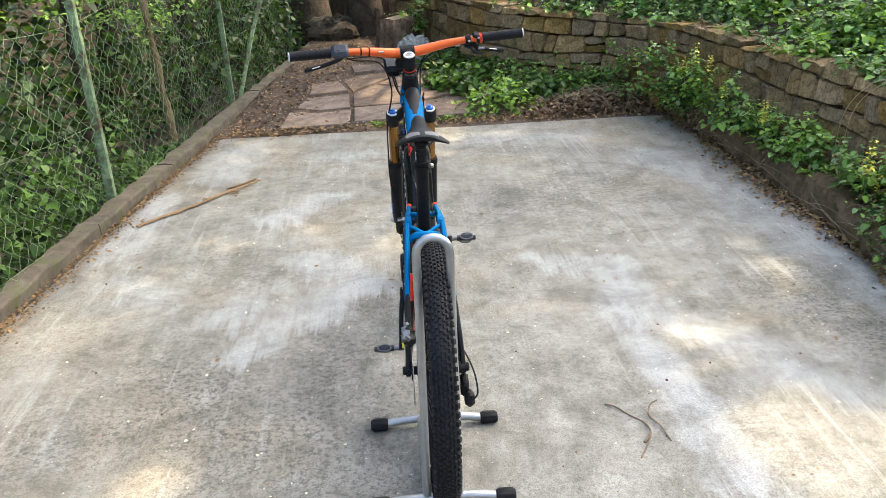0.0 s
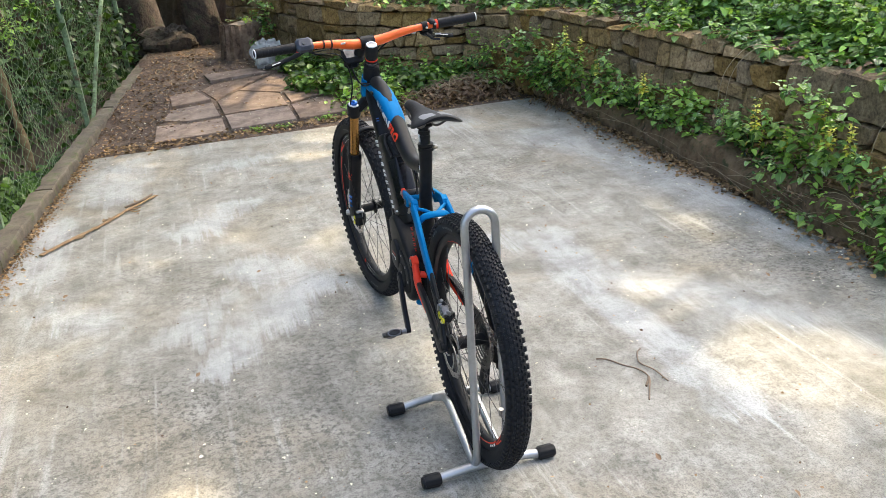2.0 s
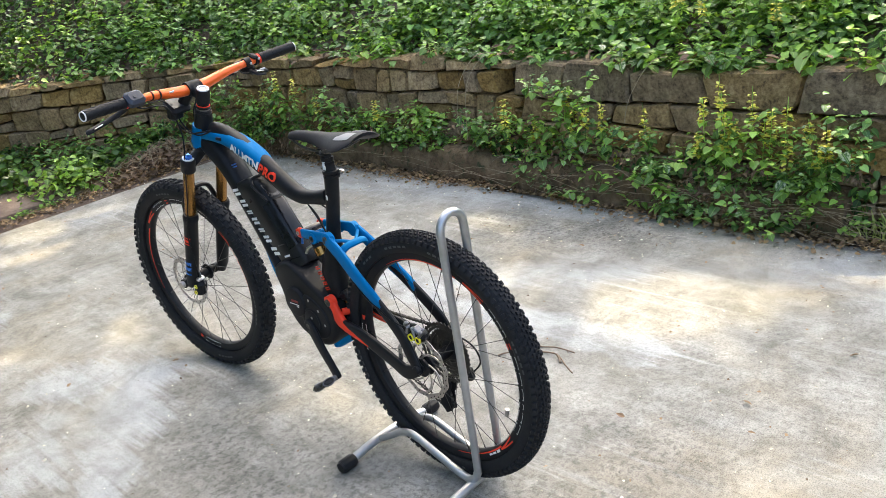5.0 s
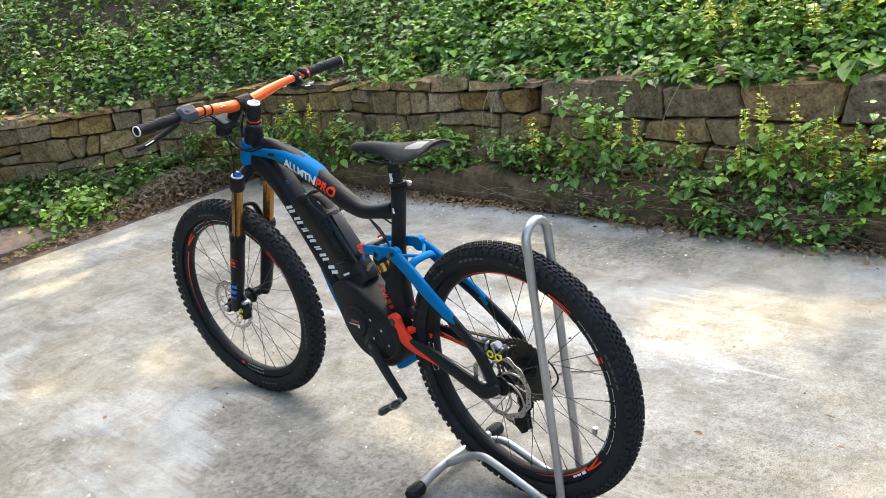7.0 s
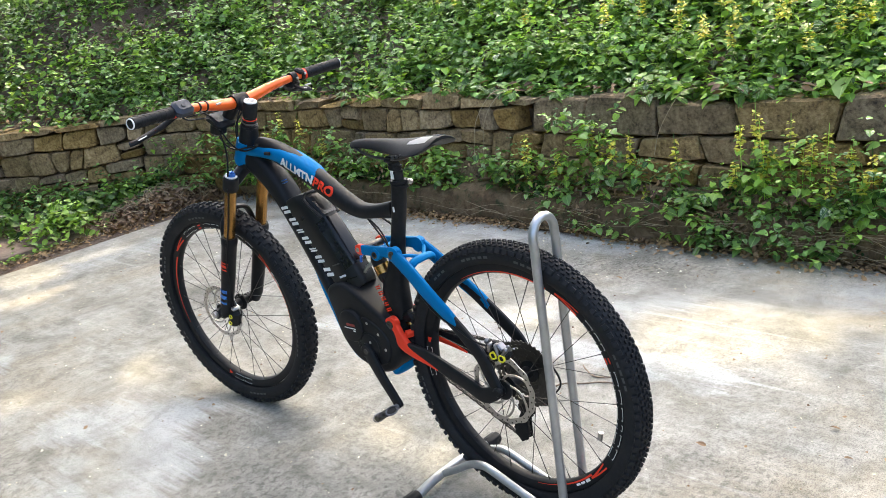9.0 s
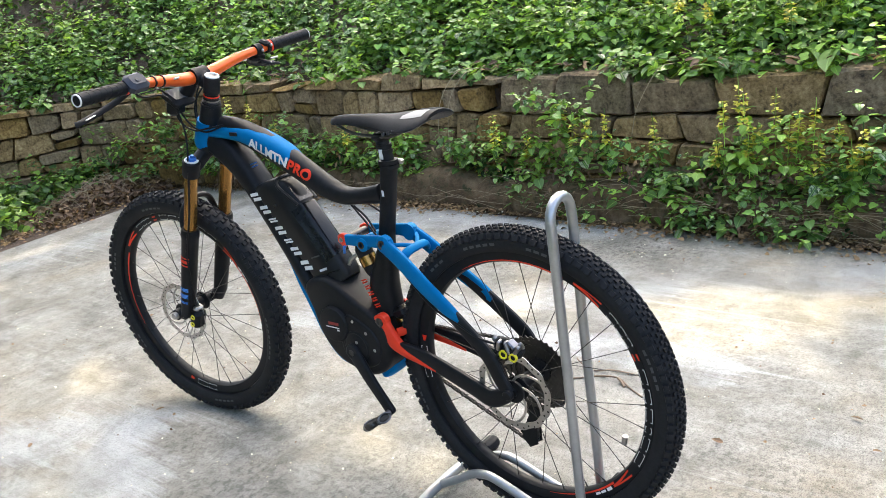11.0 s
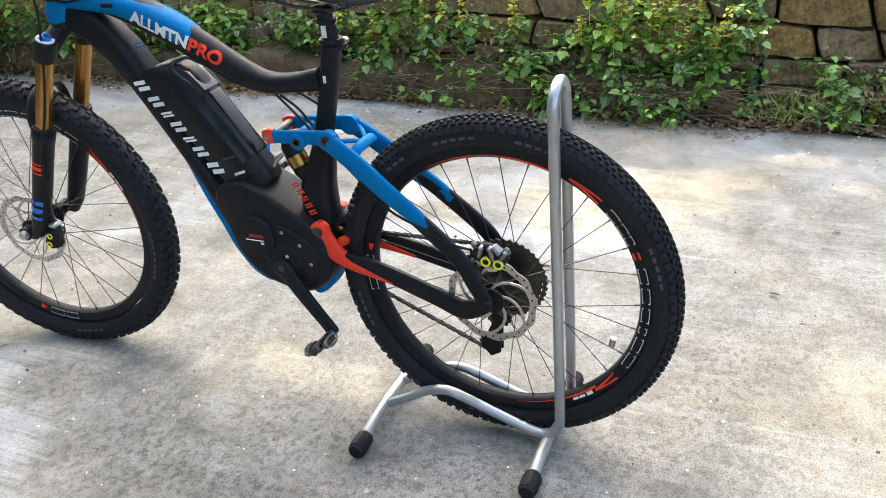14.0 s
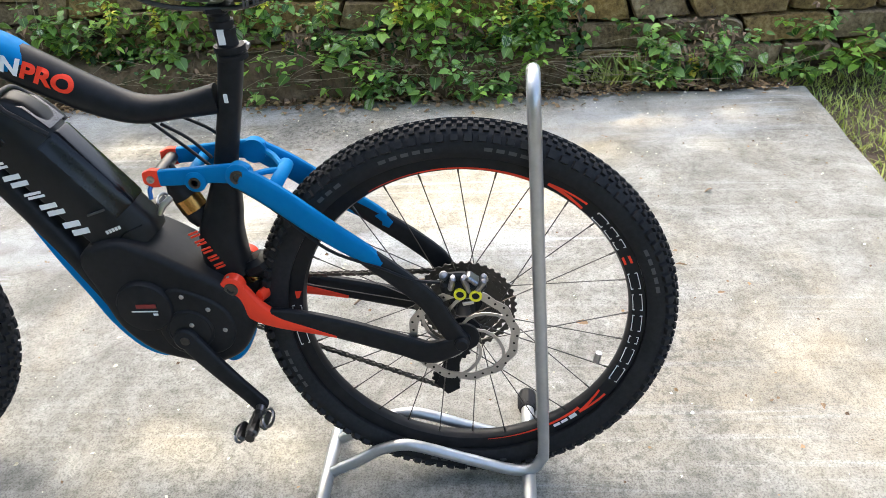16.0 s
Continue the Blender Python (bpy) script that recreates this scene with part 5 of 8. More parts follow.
    g = Geo().block(st(c[0], c[1] - 0.013, c[2] + 0.0085), (0.016, 0.003, 0.013), turn @ Matrix.Rotation(radians(35), 3, 'X'), 0.2)
    part("bar_mark", g, M_WHITE, bar, "white mark")
    # display ahead of the stem
    g = Geo().block(st(-0.041, 0.074, -0.078), (0.070, 0.064, 0.026), turn @ Matrix.Rotation(radians(12), 3, 'X'), 0.35)
    g.block(st(-0.043, 0.080, -0.104), (0.050, 0.034, 0.044), turn, 0.3)
    g.sweep([st(-0.022, 0.066, -0.070), st(-0.012, 0.047, -0.018)], 0.018, n=12)
    disp = part("display", g, M_BLACK2, bike, "black bicycle computer")
    g = Geo().block(st(-0.043, 0.072, -0.0640), (0.054, 0.044, 0.002), turn @ Matrix.Rotation(radians(12), 3, 'X'), 0.1)
    part("screen", g, M_SCREEN, disp, "grey glass screen")
    # hoses and cables
    for path, r in (([(-0.18, 0.045, -0.01), (-0.12, 0.075, -0.03), (-0.06, 0.085, -0.075), (-0.040, 0.07, -0.14), (-0.038, 0.02, -0.15), (-0.036, -0.03, -0.125), (-0.034, -0.075, -0.10)], 0.0026),
                    ([(0.165, 0.05, -0.02), (0.10, 0.085, -0.05), (0.045, 0.10, -0.12), (0.036, 0.07, -0.19), (0.038, 0.01, -0.19), (0.038, -0.05, -0.12)], 0.0026),
                    ([(0.172, 0.06, -0.015), (0.11, 0.10, -0.03), (0.06, 0.11, -0.10), (0.046, 0.08, -0.20), (0.042, 0.0, -0.21), (0.036, -0.06, -0.13)], 0.0022),
                    ([(-0.20, 0.03, -0.01), (-0.10, 0.065, -0.032), (-0.05, 0.08, -0.05)], 0.0018),
                    ([(-0.04, 0.08, -0.065), (-0.052, 0.06, -0.10), (-0.045, 0.02, -0.135), (-0.036, -0.02, -0.14), (-0.035, -0.07, -0.105)], 0.0024)):
        part("cable", Geo().sweep([st(*p) for p in curve(path, 6)], r, n=6), M_BLACK2, bike, "black cable")
    g = Geo().block((-0.0345, 0.792, 0.893), (0.005, 0.026, 0.009), None, 0.2)
    part("cable_port", g, M_BLACK2, frame_part)


build_cockpit()


def build_saddle():
    rows = curve([(0.463, 0.926, 0.010, 0.007), (0.445, 0.929, 0.019, 0.012), (0.40, 0.932, 0.022, 0.014), (0.34, 0.932, 0.029, 0.016), (0.28, 0.932, 0.045, 0.018), (0.225, 0.937, 0.064, 0.019), (0.185, 0.942, 0.071, 0.016), (0.160, 0.946, 0.062, 0.011), (0.150, 0.948, 0.045, 0.006)], 5)
    g = Geo()
    v, f, n = [], [], 20
    for y, z, w, h in rows:
        for k in range(n):
            a = 2 * math.pi * k / n
            cs, sn = math.cos(a), math.sin(a)
            x = math.copysign(abs(cs) ** 0.85, cs) * w
            drop = -0.55 * h * (abs(x) / w) ** 2.2 - (0.012 * (w / 0.07) * (abs(x) / w) ** 2)
            v.append((x, y, z + (sn * h * (0.55 if sn > 0 else 0.75)) + drop))
    m = len(rows)
    for i in range(m - 1):
        for k in range(n):
            q = (k + 1) % n
            f.append((i * n + k, i * n + q, (i + 1) * n + q, (i + 1) * n + k))
    f += [tuple(range(n)), tuple((m - 1) * n + k for k in range(n))]
    sad = part("saddle", g.add(v, f), M_SADDLE, bike, "black saddle with grey rear panels")
    for sx in (-1, 1):
        gv, gf = [], []
        cols = [(0.225, 0.015), (0.205, 0.016), (0.185, 0.017), (0.165, 0.018)]
        for i, (y, _) in enumerate(cols):
            ys = [r[0] for r in rows][::-1]
            z = float(np.interp(y, ys, [r[1] for r in rows][::-1]))
            w = float(np.interp(y, ys, [r[2] for r in rows][::-1]))
            h = float(np.interp(y, ys, [r[3] for r in rows][::-1]))
            for t in np.linspace(0.10 if i else 0.45, 0.62, 6):
                x = t * w
                sn = math.sin(math.acos(min(1, t ** (1 / 0.85))))
                gv.append((sx * x, y, z + sn * h * 0.55 - 0.55 * h * t ** 2.2 - 0.012 * (w / 0.07) * t * t + 0.0009))
        for i in range(3):
            for k in range(5):
                gf.append((i * 6 + k, i * 6 + k + 1, (i + 1) * 6 + k + 1, (i + 1) * 6 + k))
        part("panel", Geo().add(gv, gf), M_SADDLEGREY, sad, "light grey panel")
        g = Geo().sweep(curve([(sx * 0.016, 0.44, 0.921), (sx * 0.020, 0.40, 0.905), (sx * 0.022, 0.35, 0.897), (sx * 0.022, 0.27, 0.897), (sx * 0.028, 0.20, 0.925)], 5), 0.0036, n=8)
        part("rail", g, M_DARKSTEEL, sad, "dark steel rail")
    glyphs("side_print", (0.265, 0.905), (0.195, 0.918), -0.060, 0.008, [1, 1, 1, 1, 1], M_GREY, sad, "grey print bars")
    g = Geo().sweep([(0, 0.322, 0.885), (0, 0.3185, 0.870), (0, 0.312, 0.828)], [0.0145, 0.0150, 0.0150], n=20)
    g.block((0, 0.317, 0.892), (0.052, 0.034, 0.018), None, 0.35)
    post = part("seatpost", g, M_BLACK2, bike, "black telescopic seatpost")
    for z, r in ((0.870, 0.0175), (0.858, 0.0165), (0.834, 0.0225), (0.822, 0.0225)):
        y = 0.312 + (z - 0.828) * 0.14
        part("collar", Geo().sweep([(0, y, z - 0.004), (0, y, z + 0.004)], r, n=20), M_BLACK2, post)
    g = Geo().block((-0.0140, 0.3168, 0.853), (0.005, 0.010, 0.022), None, 0.1)
    part("post_mark", g, M_WHITE, post, "white mark")
    part("seat_tube_mark", Geo().block((-0.0165, 0.327, 0.764), (0.006, 0.006, 0.014), None, 0.1), M_WHITE, frame_part, "white mark")
    g = Geo().block((0.0245, 0.300, 0.828), (0.016, 0.018, 0.012), None, 0.3)
    part("clamp_bolt", g, M_STEEL, post, "steel clamp bolt")
    for path in ([(-0.004, 0.44, 0.722), (-0.010, 0.40, 0.700), (-0.022, 0.365, 0.672)], [(0.006, 0.46, 0.722), (0.0, 0.41, 0.680), (-0.012, 0.36, 0.640), (-0.02, 0.33, 0.62)], [(0.016, 0.42, 0.728), (0.022, 0.375, 0.70), (0.026, 0.35, 0.67)]):
        part("cable", Geo().sweep(curve(path, 5), 0.0026, n=6), M_BLACK2, bike, "black cable")


build_saddle()


def build_rear():
    for sx in (-1, 1):
        # rocker link
        g = Geo()
        rows = curve([(0.450, 0.650, 0.040, 0.013), (0.415, 0.652, 0.042, 0.0135), (0.36, 0.656, 0.044, 0.014), (0.318, 0.656, 0.045, 0.0165), (0.303, 0.655, 0.045, 0.012)], 4)
        g.sweep([(sx * r[2], r[0], r[1]) for r in rows], 0.006, [r[3] for r in rows], 14, 4, side=(1, 0, 0))
        g.lathe([(-0.008, 0.0165), (0.006, 0.0165), (0.008, 0.013)], (sx * 0.045, 0.388, 0.646), (sx, 0, 0), 20)
        g.lathe([(-0.008, 0.020), (0.008, 0.020), (0.010, 0.017)], (sx * 0.045, 0.320, 0.654), (sx, 0, 0), 24)
        link = part("rocker_link", g, M_BLUE, bike, "blue suspension link")
        g = Geo().sweep([(sx * 0.040, 0.445, 0.650), (sx * 0.039, 0.458, 0.650), (sx * 0.037, 0.470, 0.650)], 0.0068, [0.0145, 0.0155, 0.010], 12, 4, side=(1, 0, 0))
        part("link_end", g, M_RED, link, "red link end")
        for y, z, r, x in ((0.320, 0.654, 0.0115, 0.056), (0.388, 0.646, 0.009, 0.054), (0.458, 0.650, 0.006, 0.0470)):
            g = Geo().lathe([(-0.002, r), (0.001, r), (0.0015, r * 0.6), (-0.001, r * 0.5)], (sx * x, y, z), (sx, 0, 0), 18)
            part("pivot_bolt", g, M_DARKSTEEL if r > 0.007 else M_STEEL, link, "pivot bolt")
        # seat stay: blue above, black below
        rows = curve([(0.318, 0.652, 0.050, 0.018), (0.27, 0.620, 0.053, 0.020), (0.205, 0.568, 0.058, 0.0195), (0.145, 0.525, 0.062, 0.016), (0.118, 0.505, 0.063, 0.010)], 5)
        g = Geo().sweep([(sx * r[2], r[0], r[1]) for r in rows], 0.0075, [r[3] for r in rows], 14, 3.5, side=(1, 0, 0))
        stay = part("seat_stay", g, M_BLUE, bike, "blue seat stay turning black")
        rows = curve([(0.20, 0.562, 0.058, 0.012), (0.14, 0.518, 0.062, 0.0165), (0.080, 0.468, 0.066, 0.0175), (0.045, 0.432, 0.069, 0.0175), (0.025, 0.395, 0.071, 0.017), (0.004, 0.362, 0.073, 0.016)], 5)
        g = Geo().sweep([(sx * r[2], r[0], r[1]) for r in rows], 0.0072, [r[3] for r in rows], 14, 3.5, side=(1, 0, 0))
        part("stay_end", g, M_BLACK, stay, "black lower stay")
        # chain stay: red yoke and black arm
        rows = curve([(0.372, 0.460, 0.046, 0.018), (0.358, 0.440, 0.047, 0.0185), (0.338, 0.412, 0.049, 0.019), (0.305, 0.394, 0.052, 0.014), (0.255, 0.380, 0.055, 0.0085), (0.205, 0.366, 0.057, 0.003)], 5)
        g = Geo().sweep([(sx * r[2], r[0], r[1]) for r in rows], 0.0098, [r[3] for r in rows], 14, 3.5, side=(1, 0, 0))
        g.lathe([(-0.010, 0.0195), (0.008, 0.0195), (0.010, 0.016)], (sx * 0.047, 0.368, 0.456), (sx, 0, 0), 24)
        cs = part("chain_stay", g, M_RED, bike, "red chain stay yoke with black arm")
        rows = curve([(0.315, 0.402, 0.051, 0.012), (0.26, 0.393, 0.055, 0.018), (0.19, 0.376, 0.059, 0.0195), (0.10, 0.350, 0.066, 0.020), (0.055, 0.338, 0.071, 0.021), (0.02, 0.350, 0.073, 0.018), (0.0, 0.360, 0.073, 0.014)], 5)
        g = Geo().sweep([(sx * r[2], r[0], r[1]) for r in rows], 0.0085, [r[3] for r in rows], 14, 3.5, side=(1, 0, 0))
        part("stay_arm", g, M_BLACK, cs, "black arm")
        g = Geo().lathe([(-0.002, 0.0115), (0.001, 0.0115), (0.0015, 0.006), (-0.001, 0.005)], (sx * 0.0582, 0.368, 0.456), (sx, 0, 0), 18)
        part("pivot_bolt", g, M_DARKSTEEL, cs)
        g = Geo().lathe([(-0.004, 0.012), (0.006, 0.012), (0.009, 0.009)], (sx * 0.079, 0.0, 0.362), (sx, 0, 0), 18)
        part("axle_end", g, M_BLACK2, cs, "black axle end")
        g = Geo().lathe([(0.0, 0.006), (0.003, 0.005)], (sx * 0.075, 0.045, 0.338), (sx, 0, 0), 12)
        part("pivot_bolt", g, M_STEEL, cs)
    # bridge between the seat stays
    g = Geo().sweep(curve([(-0.045, 0.275, 0.622), (-0.03, 0.268, 0.636), (0, 0.264, 0.640), (0.03, 0.268, 0.636), (0.045, 0.275, 0.622)], 4), 0.008, 0.011, 10)
    for sx in (-1, 1):
        g.sweep([(sx * 0.046, 0.305, 0.652), (sx * 0.028, 0.286, 0.650), (0, 0.264, 0.640)], 0.005, n=8)
    part("stay_bridge", g, M_BLUE, bike, "blue bridge between the stays")
    g = Geo().sweep([(-0.036, 0.400, 0.650), (0.036, 0.400, 0.650)], 0.009, n=12)
    part("link_axle", g, M_BLUE, bike, "blue link crosspiece")
    # shock
    g = Geo().sweep([(0, 0.452, 0.650), (0, 0.444, 0.630), (0, 0.438, 0.615), (0, 0.415, 0.565), (0, 0.408, 0.552)], [0.012, 0.014, 0.0205, 0.0205, 0.016], n=20)
    shock = part("shock_absorber", g, M_BLACK2, bike, "black and bronze rear shock absorber")
    part("shaft", Geo().sweep([(0, 0.412, 0.560), (0, 0.345, 0.440)], 0.0125, n=16), M_GOLD, shock, "bronze shaft")
    part("sleeve", Geo().sweep([(0, 0.430, 0.598), (0, 0.420, 0.576)], 0.0215, n=20), M_GOLD, shock, "bronze sleeve")
    g = Geo().sweep([(-0.034, 0.452, 0.650), (0.034, 0.452, 0.650)], 0.010, n=14)
    part("shock_eye", g, M_DARKSTEEL, shock, "dark shock bolt")
    part("blue_lever", Geo().sweep([(-0.016, 0.468, 0.636), (-0.026, 0.474, 0.622), (-0.028, 0.474, 0.608)], 0.0035, n=8), M_CAPBLUE, shock, "blue shock lever")
    part("valve_cap", Geo().sweep([(-0.012, 0.446, 0.604), (-0.022, 0.462, 0.592), (-0.026, 0.468, 0.578)], [0.005, 0.006, 0.004], n=12), M_STEEL, shock, "steel valve")
    g = Geo().block((0.0, 0.335, 0.470), (0.05, 0.045, 0.030), Matrix.Rotation(radians(-25), 3, 'X'), 0.3)
    part("shock_mount", g, M_BLACK, bike, "black lower shock mount")
    g = Geo().sweep([(-0.040, 0.330, 0.430), (-0.02, 0.322, 0.428), (0.02, 0.322, 0.428), (0.040, 0.330, 0.430)], 0.007, 0.011, 10)
    part("yoke_bridge", g, M_RED, bike, "red yoke bridge")
    # rear caliper
    t30 = Matrix.Rotation(radians(-12), 3, 'X')
    g = Geo().block((-0.066, -0.012, 0.462), (0.034, 0.060, 0.036), t30, 0.35)
    g.block((-0.064, 0.018, 0.463), (0.028, 0.022, 0.028), t30, 0.35)
    g.sweep([(-0.070, -0.035, 0.468), (-0.068, -0.005, 0.482), (-0.066, 0.022, 0.478)], 0.009, n=10)
    cal = part("rear_caliper", g, M_BLACK2, bike, "black and silver brake caliper with yellow rings")
    for dy, dz, tilt, ln in ((-0.034, 0.472, 35, 0.026), (-0.012, 0.474, -20, 0.030), (0.010, 0.476, 15, 0.024), (-0.022, 0.482, -50, 0.022)):
        g = Geo().block((-0.074, dy, dz), (0.022, 0.009, ln), Matrix.Rotation(radians(tilt), 3, 'X'), 0.3)
        part("cooling_fin", g, M_GUN, cal, "silver cooling fin")
    for y, z in ((-0.002, 0.459), (-0.026, 0.456)):
        g = Geo().lathe([(-0.003, 0.0098), (0.002, 0.0098), (0.002, 0.0062), (-0.003, 0.0062)], (-0.0835, y, z), (-1, 0, 0), 20, True)
        part("ring", g, M_YELLOW, cal, "yellow ring")
        g = Geo().lathe([(-0.003, 0.0062), (0.0005, 0.006)], (-0.0835, y, z), (-1, 0, 0), 14)
        part("piston", g, M_BLACK2, cal)
    part("caliper_mark", Geo().block((-0.0835, -0.014, 0.443), (0.004, 0.018, 0.006), t30, 0.2), M_STEEL, cal, "steel pad pin")
    for y, z, r in ((0.022, 0.484, 0.0075), (-0.040, 0.480, 0.0055)):
        part("fitting", Geo().lathe([(-0.008, r * 0.8), (0.002, r), (0.006, r * 0.9), (0.008, r * 0.5)], (-0.070, y, z), (-0.5, 0.2, 0.85), 12), M_GUN, cal, "bright alloy fitting")
    part("brake_hose", Geo().sweep(curve([(-0.066, 0.03, 0.47), (-0.070, 0.07, 0.478), (-0.071, 0.12, 0.502), (-0.060, 0.20, 0.53), (-0.05, 0.28, 0.60), (-0.040, 0.33, 0.63)], 5), 0.0026, n=6), M_BLACK2, bike, "black brake hose")


build_rear()


def toothed(g, x, r, teeth, t, hole=0.0, cy=0.0, cz=0.362):
    n = teeth * 4
    v, f = [], []
    prof = [1.0, 1.0, 0.0, 0.0]
    for xx in (x - t / 2, x + t / 2):
        for k in range(n):
            a = 2 * math.pi * k / n
            rr = r + 0.0035 * prof[k % 4]
            v.append((xx, cy + math.sin(a) * rr, cz + math.cos(a) * rr))
        for k in range(n):
            a = 2 * math.pi * k / n
            v.append((xx, cy + math.sin(a) * hole, cz + math.cos(a) * hole))
    for k in range(n):
        q = (k + 1) % n
        f += [(k, q, n + q, n + k), (2 * n + k, 3 * n + k, 3 * n + q, 2 * n + q), (k, 2 * n + k, 2 * n + q, q), (n + k, n + q, 3 * n + q, 3 * n + k)]
    return g.add(v, f)


def build_drivetrain():
    # cassette
    first = None
    for i, (r, teeth) in enumerate([(0.085, 40), (0.075, 36), (0.063, 32), (0.056, 28), (0.049, 24), (0.043, 21), (0.037, 18), (0.032, 15), (0.027, 13), (0.022, 11)]):
        g = toothed(Geo(), 0.026 + i * 0.0037, r, teeth, 0.0018, max(0.014, r - (0.0072 if i < 4 else 0.012)))
        if first is None:
            first = part("cassette", g, M_DARKSTEEL, bike, "black steel cassette")
        else:
            part("sprocket", g, M_DARKSTEEL, first)
    g = Geo().sweep([(0.024, 0, 0.362), (0.066, 0, 0.362)], 0.016, n=20)
    part("freehub", g, M_BLACK2, first)
    # bottom bracket, cranks, pedals
    bb = Vector((0, 0.455, 0.371))
    g = toothed(Geo(), 0.052, 0.0335, 16, 0.003, 0.012, bb.y, bb.z)
    part("chainring", g, M_DARKSTEEL, bike, "small steel chainring")
    g = Geo().lathe([(-0.002, 0.046), (0.002, 0.046), (0.003, 0.040), (0.003, 0.036)], (0.061, bb.y, bb.z), (1, 0, 0), 40)
    part("chain_guard", g, M_BLACK2, bike, "black chain guard disc")
    for sx in (-1, 1):
        d = Vector((0, -0.108, -0.131)) * (1 if sx < 0 else -1)
        rows = [(0.070, 0.0, 0.019), (0.076, 0.12, 0.0195), (0.083, 0.5, 0.0165), (0.086, 0.85, 0.0145), (0.088, 1.0, 0.0150), (0.088, 1.045, 0.009)]
        cr = curve([(x, t, w) for x, t, w in rows], 4)
        g = Geo().sweep([(sx * x, bb.y + d.y * t, bb.z + d.z * t) for x, t, w in cr], [0.0075] * len(cr), [w for _, _, w in cr], 14, 3.5, side=(1, 0, 0))
        g.lathe([(-0.012, 0.021), (0.006, 0.021), (0.009, 0.017)], (sx * 0.072, bb.y, bb.z), (sx, 0, 0), 24)
        crank = part("crank_arm", g, M_BLACK, bike, "black crank arm")
        g = Geo().lathe([(0, 0.008), (0.0015, 0.0075), (0.001, 0.004)], (sx * 0.081, bb.y, bb.z), (sx, 0, 0), 16)
        part("crank_bolt", g, M_DARKSTEEL, crank)
        p = bb + d
        g = Geo().sweep([(sx * 0.088, p.y, p.z), (sx * 0.097, p.y, p.z), (sx * 0.112, p.y, p.z)], [0.0085, 0.0085, 0.006], n=12)
        ped = part("pedal", g, M_GUN, bike, "steel clipless pedal with dark cage")
        tl = Matrix.Rotation(radians(-38), 3, 'X')
        g = Geo()
        g.sweep([(sx * 0.110, p.y, p.z), (sx * 0.170, p.y, p.z)], [0.010, 0.008], n=12)
        g.block((sx * 0.139, p.y, p.z), (0.05, 0.022, 0.018), tl, 0.3)
        part("pedal_body", g, M_DARKSTEEL, ped, "dark pedal body")
        for e in (-1, 1):
            c = p + tl @ Vector((0, e * 0.024, 0.003 * e))
            g = Geo().block((sx * 0.139, c.y, c.z), (0.040, 0.010, 0.016), tl, 0.35)
            part("pedal_clip", g, M_DARKSTEEL, ped, "dark steel cleat clip")
            gg = Geo()
            loop = [Vector((sx * (0.139 + 0.020 * math.cos(a)), c.y, c.z)) + tl @ Vector((0, e * 0.008, 0.010 * math.sin(a))) for a in np.linspace(0, 2 * math.pi, 12, endpoint=False)]
            gg.sweep(loop, 0.0024, n=6, closed=True)
            part("pedal_cage", gg, M_GUN, ped, "bright steel cleat cage")
    # rear derailleur
    g = Geo()
    g.block((0.075, 0.012, 0.300), (0.022, 0.045, 0.055), Matrix.Rotation(radians(20), 3, 'X'), 0.3)
    g.block((0.086, -0.005, 0.268), (0.026, 0.050, 0.040), Matrix.Rotation(radians(-15), 3, 'X'), 0.3)
    der = part("derailleur", g, M_BLACK2, bike, "black rear derailleur")
    for x in (0.036, 0.054):
        g = Geo().sweep([(x, 0.015, 0.262), (x, 0.030, 0.225), (x, 0.040, 0.180), (x, 0.030, 0.163)], 0.0012, [0.010, 0.013, 0.022, 0.014], 10, 3, side=(1, 0, 0))
        part("cage", g, M_BLACK2, der)
    for y, z in ((0.020, 0.255), (0.044, 0.188)):
        part("jockey_wheel", toothed(Geo(), 0.045, 0.022, 12, 0.004, 0.004, y, z), M_BLACK2, der)
    # chain: real links along its way
    xa, xb = 0.052, 0.038
    wayp = [(xa, bb.y + 0.030, bb.z - 0.022), (xa, bb.y + 0.038, bb.z), (xa, bb.y + 0.028, bb.z + 0.026), (xa, bb.y, bb.z + 0.038), (xb, 0.10, 0.424), (xb, 0.012, 0.426), (xb, -0.040, 0.412), (xb, -0.064, 0.372), (xb, -0.052, 0.322), (xb, -0.012, 0.292), (0.045, 0.022, 0.278), (0.045, 0.045, 0.252), (0.045, 0.030, 0.225), (0.045, 0.022, 0.195), (0.045, 0.030, 0.168), (0.045, 0.052, 0.167), (0.046, 0.12, 0.196), (xa, bb.y - 0.012, bb.z - 0.040), (xa, bb.y + 0.014, bb.z - 0.036)]
    dense = np.array(curve(wayp, 24, True))
    seg = np.r_[0, np.cumsum(np.linalg.norm(np.diff(np.vstack([dense, dense[:1]]), axis=0), axis=1))]
    total = seg[-1]
    loop = np.vstack([dense, dense[:1]])
    links = int(total / 0.0127)
    g = Geo()
    for k in range(links):
        s0, s1 = total * k / links, total * (k + 1) / links
        a = Vector([float(np.interp(s0, seg, loop[:, i])) for i in range(3)])
        b = Vector([float(np.interp(s1, seg, loop[:, i])) for i in range(3)])
        w = 0.0022 if k % 2 else 0.0034
        for sx in (-1, 1):
            mid = (a + b) / 2
            o = Vector((sx * w, 0, 0))
            g.sweep([a + o - (b - a) * 0.25, a + o, mid + o, b + o, b + o + (b - a) * 0.25], 0.0006, [0.0022, 0.0042, 0.0026, 0.0042, 0.0022], 6, 3, side=(1, 0, 0))
        g.sweep([a - Vector((0.0042, 0, 0)), a + Vector((0.0042, 0, 0))], 0.0028, n=6)
